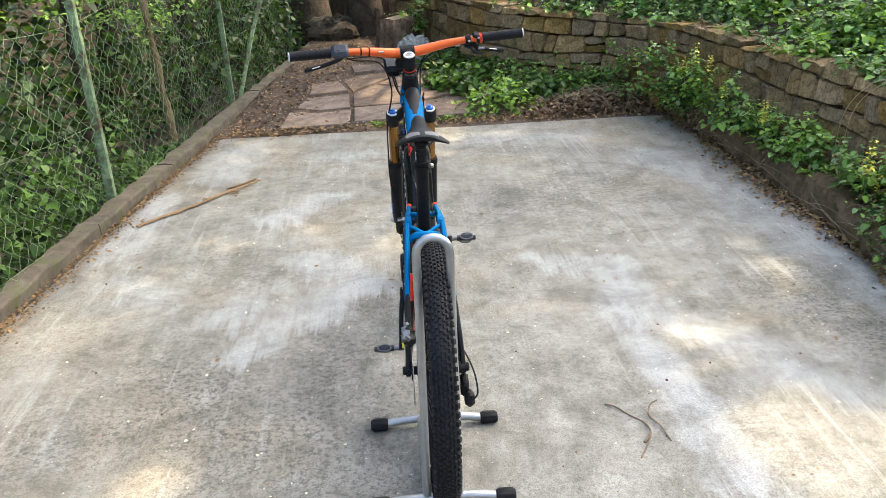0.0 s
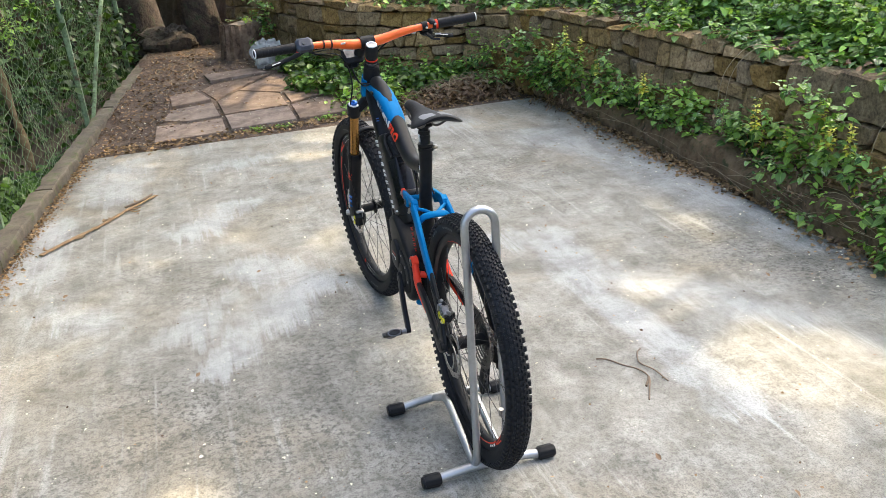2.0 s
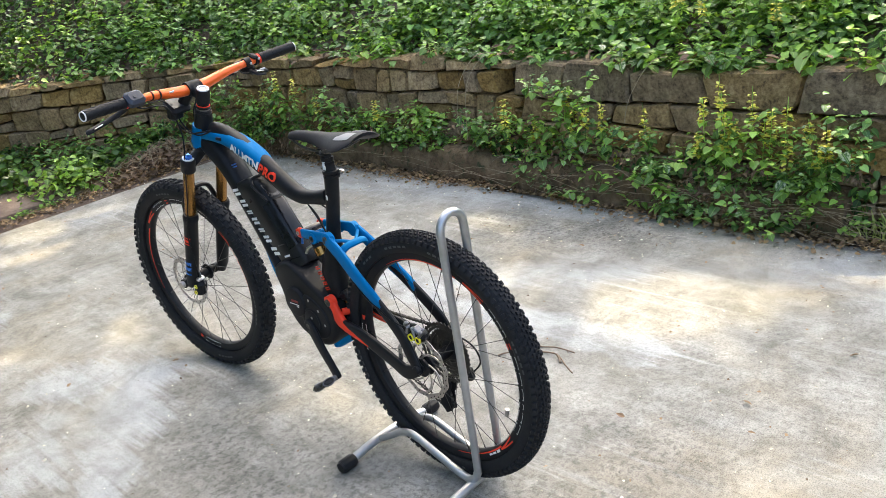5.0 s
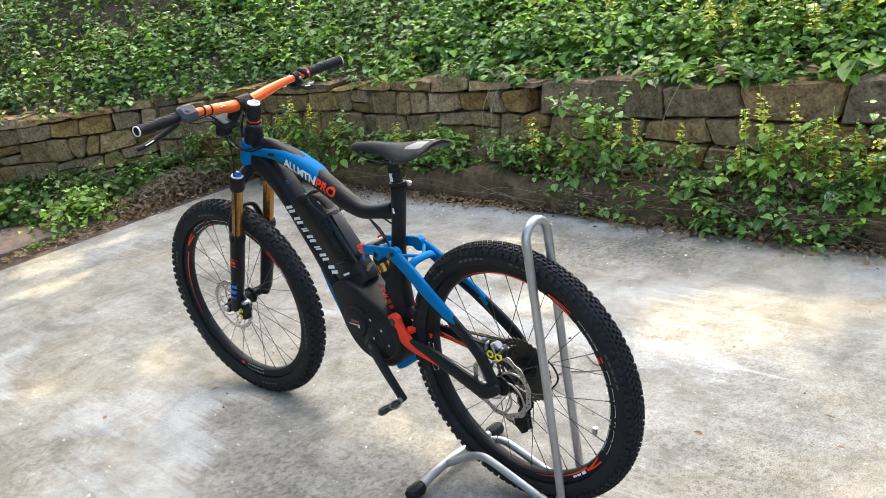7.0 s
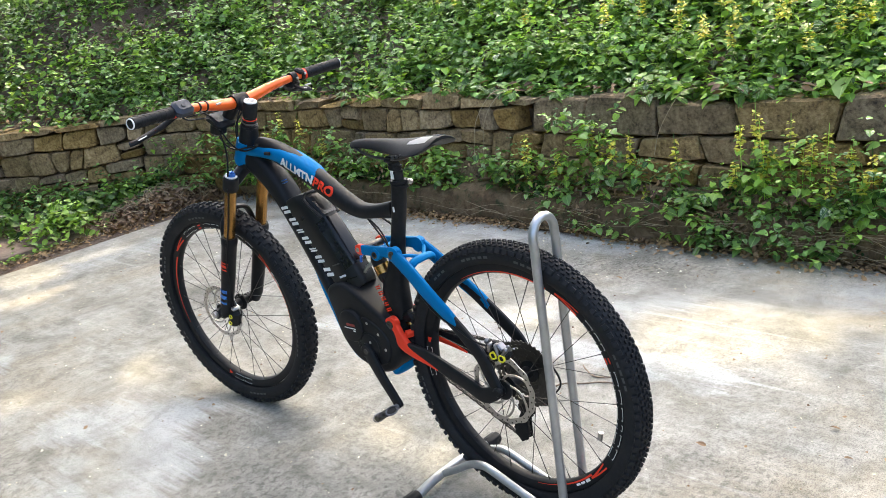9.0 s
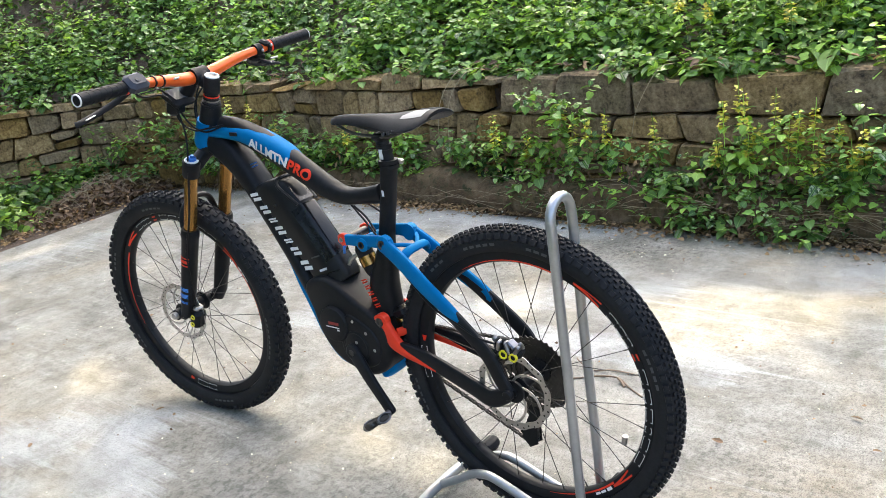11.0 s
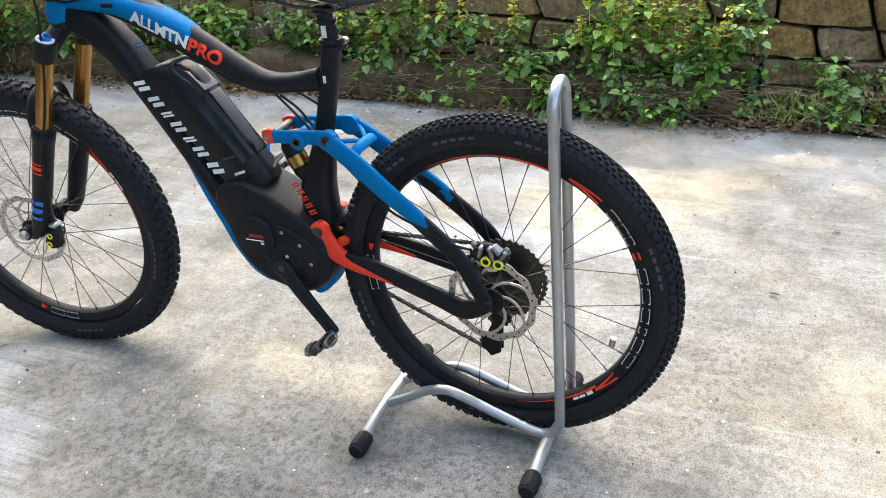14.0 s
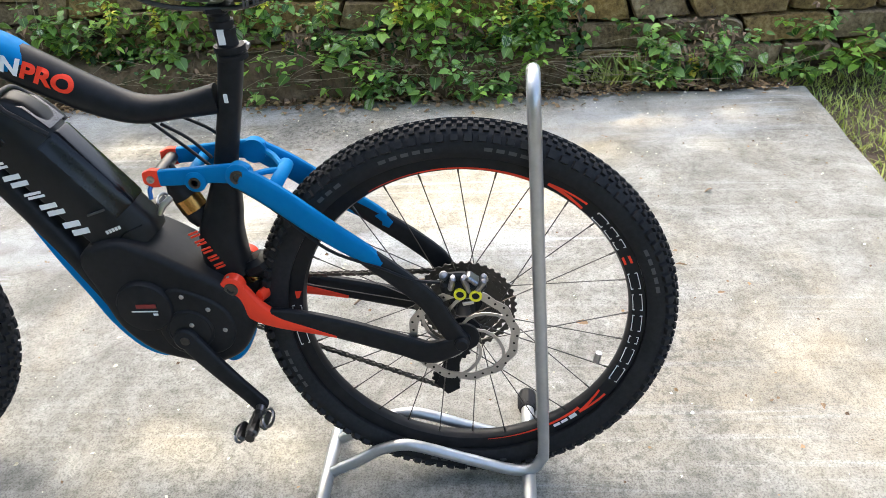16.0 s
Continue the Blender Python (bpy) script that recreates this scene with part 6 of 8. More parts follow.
    part("chain", g, M_DARKSTEEL, bike, "oily dark steel chain")
    part("gear_cable", Geo().sweep(curve([(0.066, 0.10, 0.365), (0.078, 0.05, 0.385), (0.098, -0.02, 0.36), (0.105, -0.045, 0.31), (0.095, -0.025, 0.275)], 6), 0.0026, n=6), M_BLACK2, bike, "black gear cable loop")
    part("motor_cable", Geo().sweep(curve([(-0.02, 0.345, 0.375), (-0.022, 0.322, 0.368), (-0.02, 0.318, 0.34), (-0.015, 0.335, 0.33)], 5), 0.002, n=6), M_BLACK2, bike, "thin black cable")


build_drivetrain()

# wheel magnet on a rear spoke
part("spoke_magnet", Geo().sweep([(-0.004, -0.222, 0.262), (-0.004, -0.226, 0.281)], 0.006, n=12), M_STEEL, rear_wheel, "small steel spoke magnet")

# plain marks in place of the lettering on the frame
def lettering(name, words, p0, p1, h, mat, parent, label, surface):
    """Block capitals laid on a flank: from (y, z) to (y, z) along the foot of the letters, on the given surface."""
    cu = bpy.data.curves.new(name, 'FONT')
    cu.body = words
    cu.offset = 0.042
    ob = bpy.data.objects.new(name, cu)
    me = bpy.data.meshes.new_from_object(ob)
    bpy.data.objects.remove(ob)
    co = np.array([tuple(q.co) for q in me.vertices])
    lo, hi = co.min(0), co.max(0)
    a, b = np.array(p0), np.array(p1)
    ln = np.linalg.norm(b - a)
    d = (b - a) / ln
    up = np.array([d[1], -d[0]])
    up = up if up[1] > 0 else -up
    for q in me.vertices:
        u, w = (q.co.x - lo[0]) / (hi[0] - lo[0]) * ln, (q.co.y - lo[1]) / (hi[1] - lo[1]) * h
        y, z = a + d * u + up * w
        q.co = (surface(y, z), y, z)
    me.materials.append(mat)
    ob = new(name, me)
    ob.parent = parent
    return tagged(ob, label)


TOP_ROWS = np.array(curve([(0.865, 0.905, 0.024, 0.027), (0.80, 0.893, 0.026, 0.030), (0.70, 0.857, 0.028, 0.0315), (0.61, 0.810, 0.027, 0.030), (0.53, 0.767, 0.025, 0.027), (0.47, 0.746, 0.023, 0.022)], 10))
PANEL_ROWS = np.array(curve([(0.79, 0.889, 0.0305, 0.0225), (0.735, 0.875, 0.0303, 0.0255), (0.68, 0.853, 0.0298, 0.0270), (0.635, 0.830, 0.0285, 0.0255), (0.595, 0.806, 0.021, 0.012)], 10))


def top_flank(y, z):
    """Outer left face of the top tube and its panel."""
    best = 0.012
    for rows, e in ((TOP_ROWS, 2.3), (PANEL_ROWS, 2.6)):
        r = rows[np.argmin(np.hypot(rows[:, 0] - y, rows[:, 1] - z))]
        k = min(0.97, math.hypot(r[0] - y, r[1] - z) / r[3])
        best = max(best, r[2] * (1 - k ** e) ** (1 / e))
    return -best - 0.0032


lettering("frame_decal", "ALLMTN", (0.747, 0.8635), (0.624, 0.8125), 0.0258, M_WHITE, frame_part, "white block lettering", top_flank)
lettering("frame_decal", "PRO", (0.6215, 0.8110), (0.5520, 0.7790), 0.0255, M_RED, frame_part, "red block lettering", top_flank)
glyphs("frame_decal", (0.640, 0.842), (0.560, 0.798), 0.004, 0.004, [1.6, 0.6, 0.8, 0.7], M_WHITE, frame_part, "white decal bars", 0.1)
glyphs("tube_decal", (0.767, 0.744), (0.600, 0.548), -0.0432, 0.025, [1, 1, 0.5, 1, 0.5, 1, 1.2], M_WHITE, frame_part, "white decal bars", 0.55)
glyphs("seat_tube_decal", (0.428, 0.548), (0.392, 0.478), -0.0335, 0.017, [1, 1, 1, 1, 1], M_RED, frame_part, "red decal bars", 0.1)
glyphs("battery_print", (0.552, 0.556), (0.526, 0.566), -0.0455, 0.006, [1, 1, 1, 1, 1], M_WHITE, frame_part, "small white print bars", 0.0)
plate_g = plate(Geo(), (0.575, 0.590), (0.545, 0.600), -0.0455, 0.003, 0.004)
part("battery_print", plate_g, M_GREY, frame_part, "small grey print bar")
for k, (a, b) in enumerate((((0.742, 0.818), (0.722, 0.824)), ((0.738, 0.811), (0.720, 0.817)))):
    part("tube_mark", plate(Geo(), a, b, -0.0375, 0.003, 0.006), M_CAPBLUE, frame_part, "thin blue stripe")


# ---- display stand ----
def build_stand():
    stand = thing("bicycle_stand", "silver tubular steel bicycle stand with black rubber feet", "bicycle stand")
    g = Geo()
    half = 0.040
    side_path = [(0.262, 0.034), (0.205, 0.066), (0.165, 0.092), (0.125, 0.104), (0.09, 0.100), (0.0, 0.068), (-0.075, 0.044), (-0.108, 0.046), (-0.126, 0.070), (-0.131, 0.12), (-0.124, 0.48), (-0.119, 0.72)]
    left = [(-half - 0.003 * (z < 0.3), y, z) for y, z in side_path]
    top = [(-half * math.cos(a), -0.118, 0.742 + half * math.sin(a)) for a in np.linspace(0, math.pi, 9)]
    right = [(-x, y, z) for x, y, z in left][::-1]
    g.sweep(curve(left, 4) + top + curve(right, 4), 0.0105, n=14)
    part("loop", g, M_SILVER, stand, "silver bent tube loop")
    for y, zc, hw in ((0.268, 0.030, 0.150), (-0.105, 0.028, 0.150)):
        g = Geo().sweep(curve([(-hw, y, 0.020), (-0.09, y, zc), (0, y, zc + 0.004), (0.09, y, zc), (hw, y, 0.020)], 4), 0.0125, n=14)
        bar = part("cross_tube", g, M_SILVER, stand, "silver cross tube")
        for sx in (-1, 1):
            v, f, m = [], [], 32
            for x, k0 in ((0.147, 0.0178), (0.150, 0.0190), (0.186, 0.0190), (0.189, 0.0178)):
                for k in range(m):
                    a = 2 * math.pi * k / m
                    rr = k0 + (0.0008 if k % 4 < 2 else -0.0008)
                    v.append((sx * x, y + rr * math.cos(a), 0.0198 + rr * math.sin(a)))
            f = [(i * m + k, i * m + (k + 1) % m, (i + 1) * m + (k + 1) % m, (i + 1) * m + k) for i in range(3) for k in range(m)]
            g = Geo().sweep([(sx * 0.142, y, 0.0205), (sx * 0.145, y, 0.0205), (sx * 0.190, y, 0.0190), (sx * 0.195, y, 0.0190)], [0.0150, 0.0172, 0.0172, 0.0150], n=16).add(v, f + [tuple(range(m)), tuple(3 * m + k for k in range(m))])
            part("foot", g, M_BLACK2, bar, "black ribbed rubber foot")
    g = Geo().sweep([(-0.052, -0.131, 0.150), (-0.030, -0.131, 0.150)], 0.004, n=8)
    part("bolt", g, M_STEEL, stand, "steel bolt")
    g = Geo().sweep([(0.030, -0.131, 0.150), (0.052, -0.131, 0.150)], 0.004, n=8)
    part("bolt", g, M_STEEL, stand, "steel bolt")


build_stand()


# ---- fence ----
def build_fence():
    fence = thing("wire_fence", "rusty pale green chain link fence on slanting posts", "fence")

    def base(y):
        return Vector((float(kerb_x(y)) - 0.07 - 0.035 * max(0.0, y - 1.5), y, 0.0))
    posts = [(-2.2, 0.0, 0.0), (0.1, -0.02, 0.02), (2.57, -0.05, 0.06), (5.15, -0.03, 0.0), (7.7, 0.0, 0.0)]
    for y, lx, ly in posts:
        b = base(y)
        g = Geo().sweep([b + Vector((0, 0, -0.25)), b + Vector((lx * 0.5, ly * 0.5, 0.55)), b + Vector((lx, ly, 1.09))], [0.027, 0.026, 0.025] if y < 4 else [0.022, 0.022, 0.021], n=8, e=3)
        part("post", g, M_POST, fence, "weathered pale green post")
    b = base(5.22)
    g = Geo().sweep([b + Vector((0.01, 0, -0.1)), b + Vector((0.13, 0.50, 0.46)), b + Vector((0.27, 1.05, 0.98))], 0.017, n=8, e=3)
    part("brace", g, M_POST, fence, "slanting brace of the corner post")
    # woven wire: each wire a zigzag that meets its neighbour
    y0, y1, z0, z1, cell = -2.0, 8.0, -0.02, 1.04, 0.060
    nw, nz = int((y1 - y0) / cell), int((z1 - z0) / (cell * 0.62))
    V, F = [], []
    for i in range(nw):
        pts = []
        for k in range(nz + 1):
            y = y0 + cell * (i + 0.5 + 0.40 * (1 if (k + i) % 2 else -1))
            z = z0 + (z1 - z0) * k / nz
            sag = 0.03 * math.sin(y * 2.1 + z * 3) + 0.018 * math.sin(y * 9 + z * 5)
            lean = -0.06 * z
            p = base(y)
            pts.append((p.x + sag + lean + (0.003 if k % 2 else -0.003), y + 0.022 * math.sin(z * 9 + i * 0.7) + 0.008 * math.sin(z * 31 + i * 2.3), z - 0.04 * math.sin(y * 1.3) * (z > 0.5)))
        r = 0.0016
        s = len(V)
        for x, y, z in pts:
            V += [(x - r, y, z), (x + r * 0.5, y + r, z), (x + r * 0.5, y - r, z)]
        for k in range(len(pts) - 1):
            a = s + 3 * k
            F += [(a, a + 1, a + 4, a + 3), (a + 1, a + 2, a + 5, a + 4), (a + 2, a, a + 3, a + 5)]
    me = bpy.data.meshes.new("wire_mesh")
    me.from_pydata(V, [], F)
    me.materials.append(M_WIRE)
    ob = tagged(new("wire_mesh", me), "pale green woven wire", kind="stuff")
    ob.parent = fence
    for z in (0.06, 0.52, 1.03):
        g = Geo().sweep([tuple(base(y) + Vector((0.03 * math.sin(y * 2.1 + z * 3) - 0.06 * z, 0, z + 0.05 * math.sin(y * 1.9)))) for y in np.arange(-2, 8.1, 0.25)], 0.0011, n=5)
        part("strand", g, M_WIRE, fence, "sagging line wire")


build_fence()


# ---- plants ----
def scatter(n, xlo, xhi, ylo, yhi, keep):
    """n places in a rectangle, kept by the given chance."""
    out_x, out_y, total = [], [], 0
    while total < n:
        x, y = rng.uniform(xlo, xhi, n), rng.uniform(ylo, yhi, n)
        ok = rng.uniform(0, 1, n) < keep(x, y)
        out_x.append(x[ok])
        out_y.append(y[ok])
        total += int(ok.sum())
    return np.concatenate(out_x)[:n], np.concatenate(out_y)[:n]


def cover(name, label, category, x, y, z, size, mat, tilt=(0.1, 0.9), shape=LEAF, faces=LEAF_F, facing=None, spread=1.0):
    n = len(x)
    yaw = rng.uniform(0, 2 * math.pi, n) if facing is None else facing + rng.normal(0, spread, n)
    ob = leaf_mesh(name, np.stack([x, y, z], -1), yaw, -rng.uniform(*tilt, n), rng.normal(0, 0.45, n), size, mat, shape, faces)
    return tagged(ob, label, category, kind="stuff")


def sprigs(base, way, length, size, pairs, mat, name, label, category):
    """Upright stems with crossed pairs of broad leaves, the pairs shrinking towards the tip."""
    n = len(base)
    P, Y, T, R, Z = [], [], [], [], []
    yaw0 = rng.uniform(0, 2 * math.pi, n)
    for k in range(pairs):
        f = (k + 0.7) / pairs
        at = base + way * (length * f)[:, None]
        grow = 1.0 if k < pairs - 2 else (0.82 if k == pairs - 2 else 0.55)
        for side in (0, 1):
            yaw = yaw0 + k * math.pi / 2 + side * math.pi + rng.normal(0, 0.30, n)
            sz = size * grow * rng.uniform(0.70, 1.15, n)
            P.append(at + np.stack([-np.sin(yaw), np.cos(yaw), np.full(n, 0.1)], -1) * (0.22 * sz)[:, None])
            Y.append(yaw)
            T.append(rng.normal(-0.30 if k < pairs - 1 else 0.25, 0.28, n))
            R.append(rng.normal(0, 0.30, n))
            Z.append(sz)
    ob = leaf_mesh(name, np.concatenate(P), np.concatenate(Y), np.concatenate(T), np.concatenate(R), np.concatenate(Z), mat, OVATE, OVATE_F)
    return tagged(ob, label, category, kind="stuff")


def bank_cover():
    def dense(x, y):
        d = wall_dist(x, y)
        return np.where((d > 0.05) & (d < 4.6), np.clip(1.3 - d * 0.24, 0.15, 1) * (0.55 + 0.45 * (wobble(x, y, 3.1) > 0.36)) * np.where((d < 0.3) & (y > 1.5), 0.45, 1) * np.where((d < 0.16) & (y < 1.5), 0.35, 1) * np.where(y > 5.5, 0.55, 1.0) * np.where(np.hypot(x - 0.72, y - 6.25) < 0.38, 0.05, 1.0), 0)
    lay = (("variegated_ground_cover", "variegated green ground cover leaves on the bank", 8600, M_LEAF, 0.058, 0.0), ("green_ground_cover", "bright green leafy ground cover on the bank", 4200, M_LEAF2, 0.060, 3.3))
    for name, label, n, mat, s, seed in lay:
        x, y = scatter(n, 0.2, 6.6, -3.0, 9.0, lambda a, b: dense(a, b) * (0.18 + 0.82 * (wobble(a, b, 1.9, seed) > 0.45)) * np.where(b > 2.8, 0.30 if seed else 0.62, 1.0))
        d = wall_dist(x, y)
        tall = (0.10 + 0.22 * wobble(x, y, 4.3, seed)) * rng.uniform(0.6, 1.25, n) * np.clip(d / 0.3, 0.55, 1)
        base = np.stack([x, y, np.maximum(height(x, y), WALL_TOP - 0.03) - 0.01], -1)
        way = np.stack([rng.normal(-0.22, 0.22, n), rng.normal(0, 0.25, n), np.ones(n)], -1)
        way /= np.linalg.norm(way, axis=1)[:, None]
        sprigs(base, way, tall, s * rng.uniform(0.70, 1.25, n), 4, mat, name, label, "ground cover")
    # low leaves that close the ground between the stems, dark to imitate shade in the gaps
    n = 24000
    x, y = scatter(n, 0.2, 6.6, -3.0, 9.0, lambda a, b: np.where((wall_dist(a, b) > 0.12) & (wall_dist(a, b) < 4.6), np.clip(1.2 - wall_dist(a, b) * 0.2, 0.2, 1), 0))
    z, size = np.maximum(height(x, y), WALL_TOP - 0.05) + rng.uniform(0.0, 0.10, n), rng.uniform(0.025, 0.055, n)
    # towards the back most leaves take a darker green in place of tree shade
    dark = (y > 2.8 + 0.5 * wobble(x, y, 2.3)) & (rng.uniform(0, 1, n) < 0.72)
    cover("low_ground_cover", "low leaves between the bank's stems, gap shade put into their green", "ground cover", x[~dark], y[~dark], z[~dark], size[~dark], M_LOW, (-0.3, 0.8))
    cover("shaded_ground_cover", "low bank leaves with tree shade put into their green", "ground cover", x[dark], y[dark], z[dark] + 0.03, size[dark], M_LEAFD, (-0.3, 0.8))


# duller leaf green with the shade between the stems put in
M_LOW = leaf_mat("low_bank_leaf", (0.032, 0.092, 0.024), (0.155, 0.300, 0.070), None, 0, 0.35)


bank_cover()


def hanging(name, label, n, mat, stretches, size, seed, shape=LEAF):
    """Creeper that hangs and stands in front of the wall: stretches of (s0, s1, low, high, depth, weight)."""
    tot = sum((b - a) * w for a, b, _, _, _, w in stretches)
    B, W, A = [], [], []
    stem = shape is OVATE
    for a, b, lo, hi, dep, w in stretches:
        k = int(n * (b - a) * w / tot)
        ss = rng.uniform(a, b, k)
        zz = lo + (hi - lo) * rng.beta(1.1, 1.5, k)
        keep = wobble(ss * 1.0, zz * 2.0, 6.0, seed) > 0.54
        for s, z in zip(ss[keep], zz[keep]):
            p, t, o = wall_at(s)
            out = rng.uniform(0.0, 1.0) * dep * (1.0 - 0.6 * z / 0.65) + 0.02
            q = p + o * out
            B.append((q.x, q.y, max(z - (0.05 if stem else 0.0), 0.02)))
            v = o * rng.uniform(-0.1, 0.9) + t * rng.normal(0, 0.5) + Vector((0, 0, rng.uniform(0.2, 1.0)))
            W.append(tuple(v.normalized()))
            A.append(math.atan2(o.y, o.x) - math.pi / 2)
    B, W, A = np.array(B), np.array(W), np.array(A)
    m = len(B)
    if stem:
        return sprigs(B, W, rng.uniform(0.06, 0.16, m), size * rng.uniform(0.60, 1.45, m), 3, mat, name, label, "creeper")
    return cover(name, label, "creeper", B[:, 0], B[:, 1], B[:, 2], size * rng.uniform(0.45, 1.3, m), mat, (-0.1, 1.15), shape, LEAF_F, A + rng.normal(0, 0.9, m), 0.12)


def s_of(y):
    """Run along the wall at a given y (south to north)."""
    return float(np.interp(y, WL[:, 1], WALL_S))


FRONT = [(s_of(-0.35), s_of(0.30), 0.02, 0.52, 0.26, 3.2), (s_of(0.30), s_of(0.95), 0.02, 0.42, 0.25, 1.9), (s_of(0.95), s_of(1.35), 0.02, 0.62, 0.24, 2.2), (s_of(1.35), s_of(1.75), 0.14, 0.40, 0.18, 1.5),
         (s_of(1.75), s_of(2.9), 0.17, 0.40, 0.16, 1.15), (s_of(2.9), s_of(3.9), 0.14, 0.58, 0.18, 1.4), (s_of(3.9), s_of(4.6), 0.12, 0.50, 0.25, 0.9), (s_of(4.6), s_of(5.4), 0.0, 0.30, 0.40, 1.1), (s_of(5.4), s_of(6.2), 0.0, 0.16, 0.30, 0.6),
         (s_of(-0.95), s_of(-0.55), 0.0, 0.25, 0.20, 1.5), (s_of(-1.7), s_of(-1.1), 0.0, 0.28, 0.2, 0.9), (s_of(6.7), s_of(7.4), 0.1, 0.8, 0.3, 1.0)]
hanging("wall_creeper", "variegated creeper hanging over the stone wall", 1900, M_LEAF, FRONT, 0.042, 1.0, OVATE)
hanging("green_creeper", "bright green creeper at the foot of the wall", 1150, M_LEAF2, FRONT, 0.042, 4.0, OVATE)
hanging("dead_creeper", "withered brown creeper leaves at the wall foot", 5200, M_DRY, [(a, b, 0.0, 0.30, dep * 0.9, w) for a, b, lo, hi, dep, w in FRONT if b < s_of(3.95)], 0.030, 7.0, LONG)
# low leaves behind, close to the stones and the soil, their green darkened for shade
hanging("shaded_creeper", "creeper leaves low on the wall, shade put into their green", 4200, M_LEAFD, [(a, b, lo, hi * 0.6, dep * 0.7, w) for a, b, lo, hi, dep, w in FRONT], 0.034, 2.0)


def flower_spikes():
    """Upright stems with whorls of yellow flowers."""
    rnd = random.Random(4)
    S = Geo()
    spots = []
    for y, z in ((0.26, 0.46), (0.13, 0.40), (0.04, 0.36), (-0.12, 0.34), (0.02, 0.08), (0.78, 0.08), (0.20, 0.30), (-0.05, 0.24), (0.32, 0.26), (0.62, 0.30), (0.85, 0.33), (1.05, 0.30), (1.32, 0.24), (1.52, 0.10), (1.62, 0.05), (1.45, 0.30), (-0.22, 0.30), (2.45, 0.30), (0.16, 0.36), (0.08, 0.30), (-0.02, 0.40), (0.22, 0.38), (-0.18, 0.26), (0.30, 0.42), (0.92, 0.36), (1.12, 0.42), (3.2, 0.42), (3.35, 0.45), (3.5, 0.38), (3.05, 0.30), (-0.75, 0.02)):
        p, t, o = wall_at(s_of(y))
        q = p + o * rnd.uniform(0.08, 0.2)
        spots.append((q.x, q.y, z))
    for _ in range(640):
        y, d = rnd.uniform(-1.8, 2.8), rnd.uniform(0.10, 3.0)
        if rnd.random() > math.exp(-((y - 0.15 - 0.25 * d) / 0.70) ** 2) + 0.05:
            continue
        x = 2.15 + d
        spots.append((x, y, float(height(x, y)) + rnd.uniform(0.20, 0.34)))
    base = np.array(spots) - np.array((0, 0, 0.10))
    n = len(spots)
    way = np.stack([rng.normal(0, 0.06, n), rng.normal(0, 0.06, n), np.ones(n)], -1)
    sprigs(base, way, rng.uniform(0.16, 0.24, n), rng.uniform(0.032, 0.050, n), 5, M_LEAF2, "flower_leaves", "bright green leaf pairs on the flower stems", "flowers")
    yaw, tl, sz, pos = [], [], [], []
    for x, y, z in spots:
        ht = rnd.uniform(0.10, 0.20)
        lx, ly = rnd.uniform(-0.02, 0.02), rnd.uniform(-0.02, 0.02)
        S.sweep([(x, y, z - 0.06), (x + lx, y + ly, z + ht)], 0.0016, n=4)
        for k in range(rnd.randint(4, 6)):
            zz = z + ht * (0.20 + 0.15 * k)
            for _ in range(7):
                a = rnd.uniform(0, 6.28)
                pos.append((x + lx * 0.8 + 0.006 * math.cos(a), y + ly * 0.8 + 0.006 * math.sin(a), zz + rnd.uniform(-0.006, 0.006)))
                yaw.append(a - math.pi / 2)
                tl.append(rnd.uniform(-0.5, 0.6))
                sz.append(rnd.uniform(0.017, 0.028) * (1.15 - 0.1 * k))
    fl = leaf_mesh("yellow_flowers", np.array(pos), np.array(yaw), np.array(tl), np.zeros(len(pos)), np.array(sz), M_FLOWER, LEAF)
    tagged(fl, "yellow flower whorls on upright stems", "flowers", kind="stuff")
    st_ = part("flower_stems", S, M_LEAF2)
    tagged(st_, "thin green flower stems among the leaves", "flowers", kind="stuff")


flower_spikes()


def lilac_flowers():
    n = 46
    c = np.array((2.0, 5.86, 0.78))
    pos = np.concatenate([c + rng.normal(0, 1, (n // 2, 3)) * 0.016, c + np.array((0.02, 0.16, -0.01)) + rng.normal(0, 1, (n // 2, 3)) * 0.010])
    ob = leaf_mesh("lilac_flowers", pos, rng.uniform(0, 6.28, n), rng.uniform(-0.4, 0.9, n), np.zeros(n), rng.uniform(0.012, 0.020, n), leaf_mat("lilac_petal", (0.50, 0.42, 0.62), (0.72, 0.66, 0.80), None, 0, 0.3), LEAF)
    tagged(ob, "small pale lilac flowers on the wall top", "flowers", kind="stuff")


lilac_flowers()


